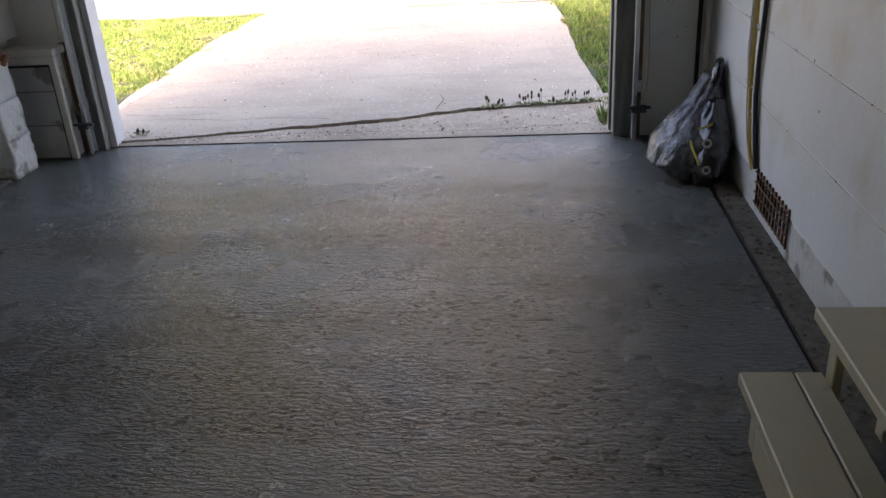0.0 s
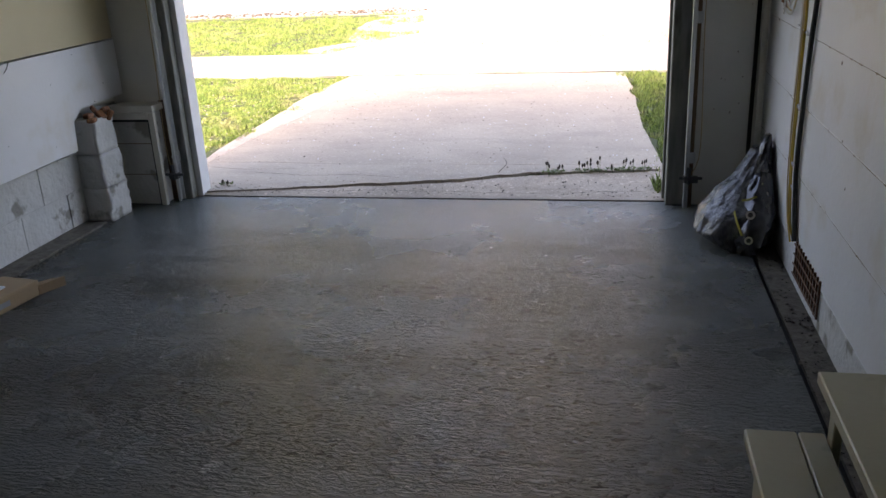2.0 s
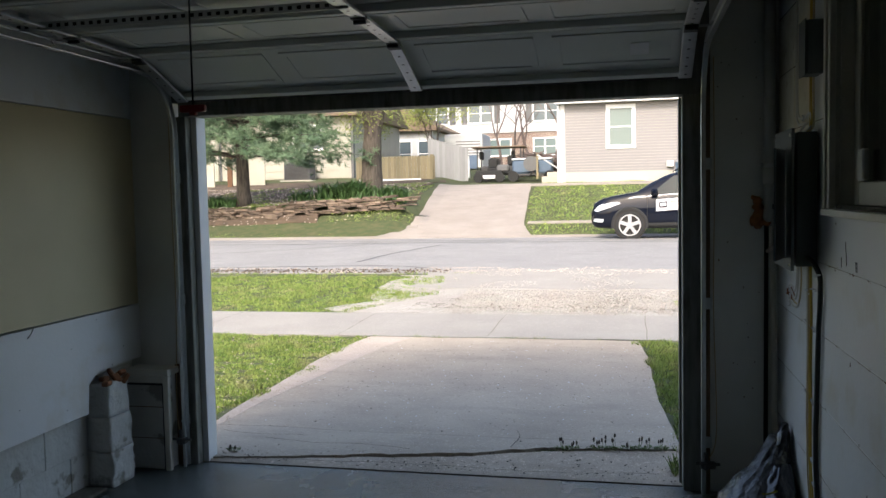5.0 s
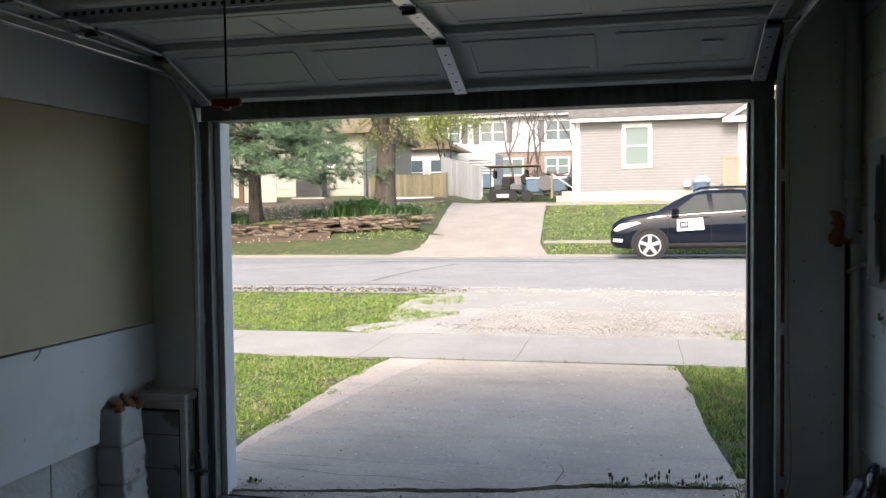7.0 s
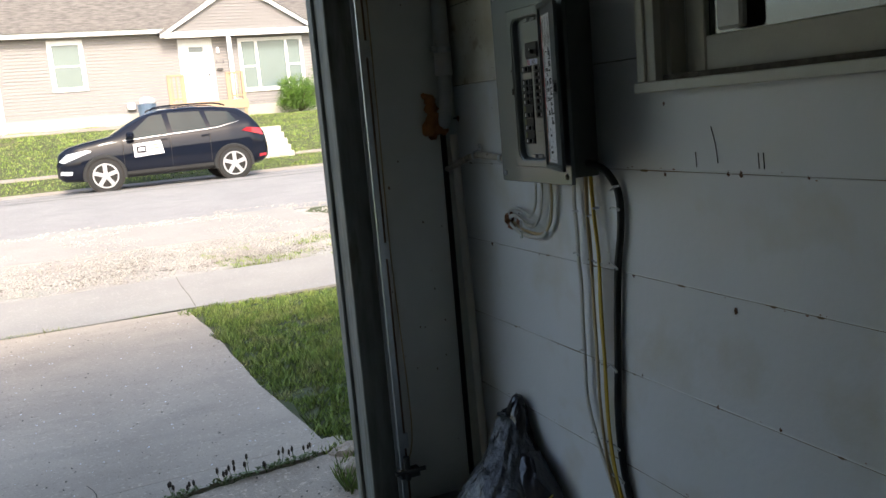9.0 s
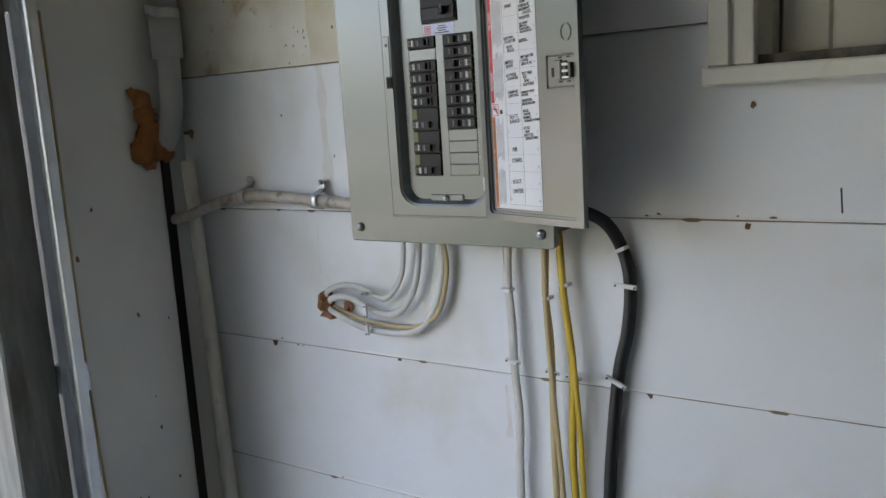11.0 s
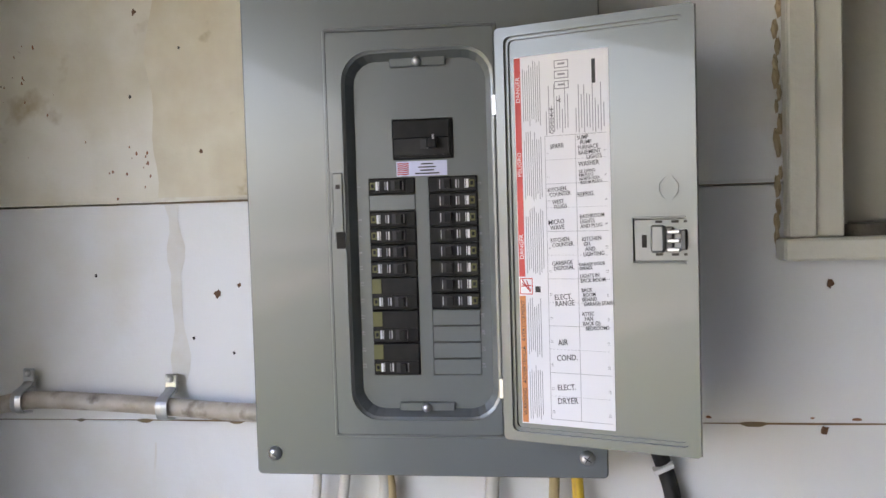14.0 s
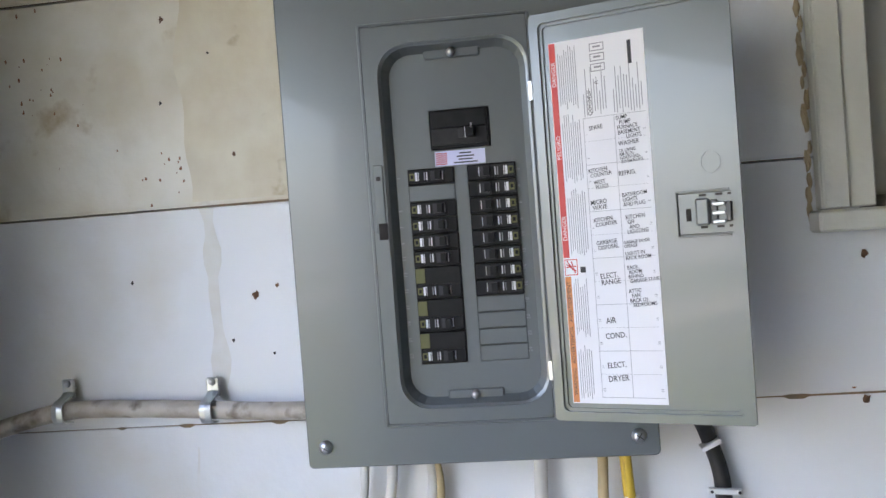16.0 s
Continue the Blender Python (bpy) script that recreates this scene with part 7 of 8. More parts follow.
# ---------- dry stone wall ----------
swall = thing("stone_wall", "low dry wall of flat brown fieldstones holding up the planting bed", "stone wall", (-9, 25, 1))
r = random.Random(17)
slabs = []
for k in range(4):
    bm = bmesh.new()
    box(bm, (-0.5, -0.5, -0.5), (0.5, 0.5, 0.5), 0.13, I4, 2)
    for v in bm.verts:
        v.co += Vector((noise.noise(v.co * 2 + Vector((k, 0, 0))), noise.noise(v.co * 2 + Vector((0, k, 3))), 0.6 * noise.noise(v.co * 2 + Vector((3, 0, k))))) * 0.14
    slabs.append(finish("stone", bm, M["stone"]))
count = 0
for row in range(7):
    x = -13.7 + r.uniform(0, 0.3)
    while x < -5.5 and count < 299:
        w = r.uniform(0.16, 0.44)
        zb = 0.98 + max(0, x + 12) * 0.05
        top = 1.32 + max(0, x + 12) * 0.055
        z = zb + row * 0.07
        if z < top and (x < -5.9 or row < 5):
            if r.random() < 0.06:
                x += w
                continue
            o = new("stone", slabs[r.randrange(4)])
            o.parent = swall
            o.matrix_parent_inverse = swall.matrix_basis.inverted()
            o.matrix_basis = Matrix.Translation((x + w / 2, 25.02 + row * 0.02 + r.uniform(-0.05, 0.05), z + r.uniform(-0.012, 0.012))) @ Matrix.Rotation(r.uniform(-0.12, 0.12), 4, "Y") @ Matrix.Rotation(r.uniform(-0.2, 0.2), 4, "Z") @ Matrix.Diagonal((w * 1.0, 0.34, r.uniform(0.045, 0.075), 1))
            count += 1
        x += w * 1.0
o = new("boulder", slabs[1])
o.matrix_basis = Matrix.Translation((-9.95, 24.75, 1.06)) @ Matrix.Rotation(0.15, 4, "Y") @ Matrix.Diagonal((0.42, 0.3, 0.15, 1))
tagged(o, "one larger grey boulder leaning at the stone wall's foot", "boulder")


# ---------- buildings ----------
def lap_wall(parent, x0, x1, y, z0, z1, step, material, holes=(), name="siding"):
    bm = bmesh.new()
    z = z0
    while z < z1 - 0.01:
        zz = min(z + step, z1)
        cuts = [(x0, x1)]
        for a, b, c, d in holes:
            if zz > c + 0.02 and z < d - 0.02:
                cuts = [s for q0, q1 in cuts for s in ((q0, min(q1, a)), (max(q0, b), q1)) if s[1] - s[0] > 0.02] if any(q0 < b and q1 > a for q0, q1 in cuts) else cuts
        for a, b in cuts:
            lip = min(0.034, 0.3 * step)
            prism(bm, [(y, z), (y - lip, z), (y - lip * 0.75, zz - 0.12 * step), (y, zz - 0.12 * step)], "x", a, b)
        z = zz
    part(name, bm, material, parent)


def far_window(parent, x0, x1, z0, z1, y, trim=0.12, glass=None, split="h", shutters=False, cols=1):
    w = part("window", frame_ring(bmesh.new(), [(x0, z0), (x1, z0), (x1, z1), (x0, z1)], [(x0 + trim, z0 + trim), (x1 - trim, z0 + trim), (x1 - trim, z1 - trim), (x0 + trim, z1 - trim)], "y", y - 0.05, y + 0.01), M["white_trim"], parent, "white window trim")
    part("pane", B((x0 + trim, y - 0.012, z0 + trim), (x1 - trim, y - 0.004, z1 - trim)), glass or M["win_far"], w)
    if split == "h":
        zc = (z0 + z1) / 2
        part("sash_bar", B((x0 + trim, y - 0.03, zc - 0.025), (x1 - trim, y - 0.013, zc + 0.025)), M["white_trim"], w)
    for c in range(1, cols):
        xc = x0 + (x1 - x0) * c / cols
        part("mullion", B((xc - 0.05, y - 0.03, z0 + trim), (xc + 0.05, y - 0.013, z1 - trim)), M["white_trim"], w)
    if shutters:
        for a in (x0 - 0.42, x1 + 0.04):
            part("shutter", B((a, y - 0.05, z0), (a + 0.38, y - 0.005, z1)), M["shutter"], w, "grey louvred shutter")


# the beige siding house
HY = 32.5
h1 = thing("siding_house", "single-storey beige vinyl-sided house with a white porch gable", "house", (3, HY, 2))
HOLES = [(0.02, 1.10, 3.22, 4.84), (4.10, 5.2, 2.6, 4.75), (6.1, 8.4, 2.83, 4.68)]
part("core", B((-1.63, HY, 1.9), (9.9, 42, 5.0)), M["found"], h1)
part("foundation", B((-1.65, HY - 0.03, 1.7), (9.92, HY + 0.1, 2.38)), M["found"], h1, "whitewashed foundation")
lap_wall(h1, -1.63, 9.9, HY, 2.38, 4.94, 0.105, M["siding"], HOLES)
for x0, x1 in ((-1.66, -1.5), (9.75, 9.93)):
    part("corner_trim", B((x0, HY - 0.05, 1.95), (x1, HY - 0.023, 4.95)), M["white_trim"], h1)
part("downspout", B((-1.78, HY - 0.12, 2.0), (-1.68, HY - 0.03, 4.9), 0.01), M["white_trim"], h1)
part("fascia", B((-1.85, HY - 0.36, 4.93), (10.1, HY - 0.30, 5.10)), M["white_trim"], h1, "white fascia and gutter")
part("soffit", B((-1.85, HY - 0.30, 4.94), (10.1, HY, 4.99)), M["white_trim"], h1)
roof = bmesh.new()
prism(roof, [(HY - 0.40, 5.08), (HY - 0.40, 5.13), (37.2, 7.75), (42.3, 5.13), (42.3, 5.08)], "x", -1.9, 10.15)
rf = part("roof", roof, M["shingle"], h1, "grey shingle roof")
bm = bmesh.new()
for i in range(26):
    u = i / 26
    yy, zz = HY - 0.40 + (37.2 - HY + 0.40) * u, 5.13 + 2.62 * u
    box(bm, (-1.9, yy - 0.004, zz + 0.0), (10.15, yy + 0.17, zz + 0.075 + 0.012))
part("shingle_course", bm, M["shingle"], rf, kind="stuff")
far_window(h1, 0.02, 1.10, 3.22, 4.84, HY - 0.02, 0.14)
# front gable
gx0, gx1, gp = 3.60, 8.86, 6.55
gm = (gx0 + gx1) / 2
part("gable_wall", prism(bmesh.new(), [(gx0 + 0.15, 4.9), (gx1 - 0.15, 4.9), (gm, gp - 0.12)], "y", HY - 0.42, HY + 1.4), M["siding"], h1)
bm = bmesh.new()
zz = 4.98
while zz < gp - 0.3:
    half = (gx1 - gx0) / 2 * (1 - (zz - 4.86) / (gp - 4.86)) - 0.1
    box(bm, (gm - half, HY - 0.445, zz), (gm + half, HY - 0.425, zz + 0.012))
    zz += 0.105
part("gable_laps", bm, M["siding"], h1, kind="stuff")
for s, a in ((-1, gx0 - 0.1), (1, gx1 + 0.1)):
    part("rake_board", prism(bmesh.new(), [(a, 4.86), (a, 4.72), (gm, gp - 0.16), (gm, gp + 0.04)], "y", HY - 0.56, HY - 0.47), M["white_trim"], h1, "white rake board")
    part("gable_roof", prism(bmesh.new(), [(a, 4.86), (gm, gp + 0.04), (gm, gp + 0.10), (a - 0.03 * -s, 4.93)], "y", HY - 0.60, HY + 3.0), M["shingle"], h1, "grey shingle gable roof")
part("porch_beam", B((gx0 + 0.02, HY - 0.5, 4.74), (gx1 - 0.02, HY - 0.38, 4.94)), M["white_trim"], h1)
part("porch_post", B((5.68, HY - 0.46, 2.5), (5.82, HY - 0.34, 4.74)), M["white_trim"], h1)
door = part("door", B((4.18, HY - 0.05, 2.60), (5.12, HY - 0.005, 4.62), 0.01), M["white_trim"], h1, "white panelled front door with a fanlight")
part("fanlight", B((4.42, HY - 0.06, 4.28), (4.90, HY - 0.048, 4.45)), M["win_dark"], door)
part("handle", B((4.98, HY - 0.09, 3.45), (5.03, HY - 0.05, 3.55)), M["dark_steel"], door)
for z in (2.75, 3.5):
    part("door_panel", frame_ring(bmesh.new(), [(4.28, z), (5.02, z), (5.02, z + 0.62), (4.28, z + 0.62)], [(4.31, z + 0.03), (4.99, z + 0.03), (4.99, z + 0.59), (4.31, z + 0.59)], "y", HY - 0.06, HY - 0.051), M["white_trim"], door)
part("door_trim", frame_ring(bmesh.new(), [(4.08, 2.55), (5.22, 2.55), (5.22, 4.72), (4.08, 4.72)], [(4.18, 2.60), (5.12, 2.60), (5.12, 4.62), (4.18, 4.62)], "y", HY - 0.06, HY), M["white_trim"], h1)
part("porch_light", B((5.34, HY - 0.12, 4.2), (5.44, HY - 0.03, 4.42), 0.02), M["paper"], h1)
words("610", 0.2, Matrix.Translation((5.28, HY - 0.03, 3.85)) @ Matrix.Rotation(radians(90), 4, "X"), M["ink"], "house_number", h1)
part("mailbox", B((5.3, HY - 0.12, 3.62), (5.5, HY - 0.03, 3.70), 0.01), M["dark_steel"], h1)
bw = part("window", frame_ring(bmesh.new(), [(6.1, 2.83), (8.4, 2.83), (8.4, 4.68), (6.1, 4.68)], [(6.22, 2.97), (8.28, 2.97), (8.28, 4.56), (6.22, 4.56)], "y", HY - 0.08, HY), M["white_trim"], h1, "white trim of the triple window")
for a, b in ((6.22, 6.68), (6.78, 7.74), (7.84, 8.28)):
    part("pane", B((a, HY - 0.03, 2.97), (b, HY - 0.02, 4.56)), M["win_far"], bw)
for a in (6.68, 7.74):
    part("mullion", B((a, HY - 0.07, 2.97), (a + 0.10, HY - 0.018, 4.56)), M["white_trim"], bw)
for a, b in ((6.22, 6.68), (7.84, 8.28)):
    part("sash_bar", B((a, HY - 0.05, 3.68), (b, HY - 0.031, 3.74)), M["white_trim"], bw)
# porch deck
deck = thing("porch_deck", "fresh yellow lumber porch deck and railings at the white door", "porch", (4.7, 31.9, 2.2))
part("deck_floor", B((3.45, 31.2, 2.46), (6.0, HY - 0.1, 2.56)), M["lumber"], deck)
part("skirt_board", B((3.45, 31.18, 2.26), (6.0, 31.22, 2.46)), M["lumber"], deck)
for x in (3.5, 3.95, 5.4, 5.9):
    part("rail_post", B((x - 0.05, 31.22, 1.9), (x + 0.05, 31.32, 3.45)), M["lumber"], deck)
for a, b in ((3.45, 4.0), (5.35, 5.95)):
    part("top_rail", B((a, 31.2, 3.42), (b, 31.34, 3.48)), M["lumber"], deck)
    part("bottom_rail", B((a, 31.24, 2.66), (b, 31.30, 2.72)), M["lumber"], deck)
    for k in range(3):
        xx = a + 0.13 + k * 0.14
        part("baluster", B((xx, 31.25, 2.6), (xx + 0.04, 31.29, 3.42)), M["lumber"], deck)
for k in range(5):
    part("step", B((4.0, 31.18 - 0.3 * (k + 1), 2.0), (5.35, 31.18 - 0.3 * k, 2.4 - 0.085 * k)), M["lumber"], deck)
st5 = thing("concrete_steps", "pale concrete steps up the bank behind the car", "steps", (5.2, 25, 0.8))
for k in range(5):
    zz = 0.70 + 0.17 * k
    part("step", B((4.55, 24.4 + 0.32 * k, 0.5), (5.72, 24.4 + 0.32 * (k + 1) + 0.05, zz + 0.17), 0.02), M["found"], st5)
bn = thing("wheelie_bin", "blue-grey plastic bin stuffed with white bags beside the house", "bin", (2.75, 31.6, 2.0))
part("body", cyl(bmesh.new(), (2.75, 31.6, 1.9), (2.75, 31.6, 2.62), 0.24, 0.3, 18), M["bin"], bn)
part("lid", blob(bmesh.new(), (2.8, 31.6, 2.72), 0.24, 2, 0.5, 3, (1, 1, 0.6)), M["paper"], bn, "white bags heaped on top")
mb_ = thing("utility_meter", "white utility box on the house foundation", "meter box", (3.2, 32.4, 2.4))
part("box", B((3.05, 32.25, 2.2), (3.4, 32.46, 2.5), 0.02), M["paper"], mb_)
mb2 = thing("utility_meter", "white utility box on the siding", "meter box", (2.3, 32.4, 2.6))
part("box", B((2.2, 32.3, 2.5), (2.45, 32.475, 2.72), 0.02), M["paper"], mb2)

# the cream house at the west
h2 = thing("cream_house", "single-storey cream house with wide lap boards behind the pine", "house", (-15, 36, 2))
part("core", B((-24, 36.1, 2), (-11.1, 44, 5.3)), M["cream"], h2)
lap_wall(h2, -17.4, -11.1, 36.1, 2.5, 5.2, 0.34, M["cream"])
part("shadow_line", B((-17.46, 36.02, 2.45), (-17.38, 36.07, 5.2)), M["shutter"], h2)
part("corner_post", B((-11.14, 36.02, 2.4), (-11.02, 36.2, 5.2)), M["shutter"], h2)
part("roof", prism(bmesh.new(), [(35.6, 5.2), (35.6, 5.3), (40, 7.3), (44.5, 5.3), (44.5, 5.2)], "x", -24.5, -10.7), M["shingle2"], h2, "brown shingle roof")
far_window(h2, -13.9, -12.45, 3.72, 4.9, 36.06, 0.1, M["win_dark"])
lap_wall(h2, -24, -17.5, 36.0, 2.4, 5.2, 0.34, M["cream"])
ac = thing("air_conditioner", "dark grey outdoor air conditioner unit by the cream house", "air conditioner", (-13.3, 35.4, 2.4))
acb = part("casing", B((-13.95, 35.1, 2.42), (-12.75, 35.8, 3.22), 0.04), M["shutter"], ac)
for k in range(12):
    part("louvre", B((-13.9, 35.075, 2.5 + k * 0.055), (-12.8, 35.1, 2.52 + k * 0.055)), M["dark_steel"], acb)
part("pad", B((-14.1, 35.0, 2.3), (-12.6, 35.9, 2.42)), M["found"], ac)
pf = thing("white_fence", "dull white board fence panels with brown posts", "fence", (-17, 33, 2))
for i in range(12):
    part("board", B((-20.5 + i * 0.36, 33.0, 2.1), (-20.5 + i * 0.36 + 0.355, 33.05, 3.55)), M["cream"], pf)
part("post", B((-15.55, 32.93, 2.0), (-15.35, 33.1, 3.6)), M["rust"], pf, "brown post")
part("board", B((-15.34, 33.0, 2.2), (-13.9, 33.05, 3.3)), M["cream"], pf)

# small pale house behind the fence
h3 = thing("pale_house", "pale grey-white house with a brown roof behind the fence", "house", (-12, 44, 2.5))
part("core", B((-17.5, 46, 2.6), (-9.7, 54, 5.4)), M["pale"], h3)
lap_wall(h3, -17.5, -9.7, 46, 2.6, 5.2, 0.15, M["pale"])
part("roof", prism(bmesh.new(), [(-18, 5.2), (-9.3, 5.2), (-9.3, 5.35), (-13.6, 7.5), (-18, 5.35)], "y", 45.6, 54.4), M["shingle2"], h3, "brown shingle roof")
for x in (-14.6, -13.2, -11.7, -10.6):
    far_window(h3, x, x + 0.8, 3.2, 4.7, 45.97, 0.08, M["win_dark"])

# two-storey house at the back
h4 = thing("brick_house", "two-storey house, white siding above red-brown brick", "house", (-8, 56, 3))
part("core", B((-15, 56.05, 3), (8, 66, 8.0)), M["pale"], h4)
part("brick_storey", B((-15, 55.98, 3.0), (8, 56.04, 5.75)), M["brick"], h4, "red-brown brick lower storey")
bm = bmesh.new()
for k in range(36):
    box(bm, (-15, 55.972, 3.05 + k * 0.075), (8, 55.979, 3.062 + k * 0.075))
part("mortar_course", bm, M["found"], h4, kind="stuff")
lap_wall(h4, -15, 8, 55.9, 5.75, 7.95, 0.14, M["pale"])
part("overhang", B((-15, 55.9, 5.68), (8, 56.04, 5.76)), M["white_trim"], h4)
part("fascia", B((-15.3, 55.4, 7.95), (8.3, 55.5, 8.15)), M["white_trim"], h4)
part("roof", prism(bmesh.new(), [(55.3, 8.1), (55.3, 8.2), (61, 11.2), (66.6, 8.2), (66.6, 8.1)], "x", -15.4, 8.4), M["shingle"], h4, "grey shingle roof")
for x in (-12.6, -9.6, -5.3, -1.5):
    far_window(h4, x, x + 1.75, 6.3, 7.7, 55.86, 0.1, M["win_dark"], "h", True, 2)
for x in (-8.3, -5.3):
    far_window(h4, x, x + 1.6, 4.1, 5.3, 55.96, 0.1, M["win_far"], "h", False, 2)
bk = thing("grey_boxy_van", "pale grey trailer side with vents beyond the grey fence", "trailer", (-7, 42, 3))
part("body", B((-8.0, 41, 2.9), (-6.1, 43.5, 4.6), 0.05), M["pale"], bk)
for k in range(6):
    part("louvre", B((-7.4, 40.97, 3.5 + k * 0.14), (-6.2, 41.0, 3.54 + k * 0.14)), M["shutter"], bk)
part("skirt", B((-7.0, 38.0, 2.3), (-6.2, 38.2, 3.2), 0.02), M["paper"], bk)

# fences
fw = thing("cedar_fence", "brown weathered cedar picket fence beside the tree", "fence", (-8.6, 34, 2.3))
n = 27
for i in range(n):
    x = -10.25 + i * 0.125
    part("board", prism(bmesh.new(), [(x, 2.3), (x + 0.115, 2.3), (x + 0.115, 3.22), (x + 0.085, 3.27), (x + 0.03, 3.27), (x, 3.22)], "y", 34.0, 34.03), M["fence"], fw)
part("post", B((-7.08, 33.95, 2.1), (-6.95, 34.1, 3.3)), M["fence"], fw)
tb = thing("white_timber", "long white painted timber on the grass by the fence", "timber", (-8.6, 33.7, 2.2))
part("beam", B((-10.0, 33.55, 2.13), (-7.4, 33.7, 2.33), 0.01), M["white_trim"], tb)
fg = thing("grey_fence", "tall grey weathered board fence stepping down", "fence", (-6.6, 36, 2.3))
for i in range(14):
    x = -7.40 + i * 0.122
    zt = 4.03 - i * 0.034
    part("board", B((x, 35.0, 2.2), (x + 0.118, 35.03, zt)), M["fence_grey"], fg)

# garden machines at the head of the far driveway
gc = thing("golf_cart", "old black golf cart with a flat brown canopy", "golf cart", (-4.6, 37, 2.2))
part("canopy", B((-5.85, 36.6, 3.64), (-3.55, 37.8, 3.70), 0.02), M["shingle2"], gc)
for x in (-5.55, -4.15):
    part("seat_back", B((x, 36.9, 3.15), (x + 0.12, 37.5, 3.5), 0.04), M["tyre"], gc)
part("screen", B((-5.95, 36.7, 2.75), (-5.62, 36.74, 3.35), 0.01), M["bin"], gc, "faded blue side sheet")
for x in (-5.6, -3.7):
    for y in (36.7, 37.7):
        part("pillar", cyl(bmesh.new(), (x, y, 2.6), (x, y, 3.62), 0.03), M["dark_steel"], gc)
part("body", B((-5.5, 36.7, 2.45), (-3.8, 37.7, 2.85), 0.08), M["dark_steel"], gc)
part("seat", B((-5.1, 36.75, 2.86), (-4.7, 37.6, 3.2), 0.06), M["tyre"], gc)
part("seat", B((-4.3, 36.75, 2.86), (-4.0, 37.6, 3.3), 0.06), M["tyre"], gc)
for x in (-5.2, -4.0):
    wl = part("wheel", cyl(bmesh.new(), (x, 36.55, 2.42), (x, 36.75, 2.42), 0.23, seg=20), M["tyre"], gc)
    part("hub", cyl(bmesh.new(), (x, 36.53, 2.42), (x, 36.549, 2.42), 0.09, seg=14), M["alloy"], wl)
mw = thing("riding_mower", "black riding mower parked in front of the golf cart", "mower", (-4.9, 35.6, 2.2))
part("deck", B((-5.45, 35.3, 2.35), (-4.3, 36.1, 2.62), 0.05), M["tyre"], mw)
part("seat", box(B((-5.0, 35.6, 2.62), (-4.6, 35.95, 2.74), 0.04), (-5.0, 35.93, 2.74), (-4.6, 36.02, 3.12), 0.04), M["tyre"], mw)
part("hood", B((-4.58, 35.45, 2.55), (-4.05, 35.95, 2.86), 0.07), M["shutter"], mw)
part("steering_wheel", tube(bmesh.new(), [(-4.5 + 0.02 * math.sin(a), 35.75 + 0.15 * math.cos(a), 3.0 + 0.13 * math.sin(a)) for a in [0.6 * k for k in range(11)]], 0.018, 5, 1), M["tyre"], mw)
part("deck_wall", B((-5.5, 35.25, 2.28), (-4.2, 35.29, 2.42), 0.01), M["paper"], mw)
for x in (-5.3, -4.4):
    part("wheel", cyl(bmesh.new(), (x, 35.15, 2.32), (x, 35.35, 2.32), 0.2, seg=18), M["tyre"], mw)
tr = thing("utility_trailer", "grey-white tubs on a small trailer with a spare wheel", "trailer", (-3.2, 35.6, 2.3))
for x in (-3.9, -3.0):
    tb_ = part("tub", B((x, 35.4, 2.45), (x + 0.75, 36.2, 3.02), 0.06), M["bin"], tr, "blue-grey tub")
    part("lid", B((x - 0.02, 35.38, 3.02), (x + 0.77, 36.22, 3.1), 0.03), M["paper"], tb_)
part("spare_wheel", cyl(bmesh.new(), (-3.1, 35.2, 2.85), (-3.1, 35.36, 2.85), 0.31, seg=26), M["shutter"], tr, "grey covered spare wheel")
part("drawbar", cyl(bmesh.new(), (-3.1, 34.6, 2.35), (-3.1, 35.4, 2.5), 0.035), M["dark_steel"], tr)
part("frame", B((-3.95, 35.35, 2.38), (-2.2, 36.2, 2.45)), M["dark_steel"], tr)
for x in (-3.85, -2.35):
    part("wheel", cyl(bmesh.new(), (x, 35.3, 2.35), (x, 35.45, 2.35), 0.22, seg=18), M["tyre"], tr)
wp = thing("wood_pile", "tangled heap of cut branches behind the trailer", "wood pile", (-2.7, 40, 2.6))
bm = bmesh.new()
r = random.Random(3)
for i in range(90):
    x, y, z = r.uniform(-3.9, -1.9), r.uniform(39.5, 41), 2.5 + r.uniform(0, 1.0)
    a = r.uniform(-0.5, 0.5)
    cyl(bm, (x - 0.5, y, z - a * 0.4), (x + 0.5, y + r.uniform(-0.3, 0.3), z + a * 0.4), 0.04, 0.03, 6)
part("branches", bm, M["twig"], wp, kind="stuff")
sr = thing("stair_rail", "grey railing and small steps at the house side", "railing", (-2.2, 34, 2.3))
part("post", B((-2.75, 34.0, 2.2), (-2.67, 34.08, 3.2)), M["fence"], sr)
part("rail", tube(bmesh.new(), [(-2.7, 34.0, 3.15), (-1.7, 34.0, 2.45)], 0.03, 6, 1), M["pale"], sr)
part("step", B((-2.5, 33.6, 2.0), (-1.75, 34.2, 2.28), 0.02), M["found"], sr)
part("step", B((-2.3, 33.8, 2.28), (-1.75, 34.4, 2.45), 0.02), M["found"], sr)


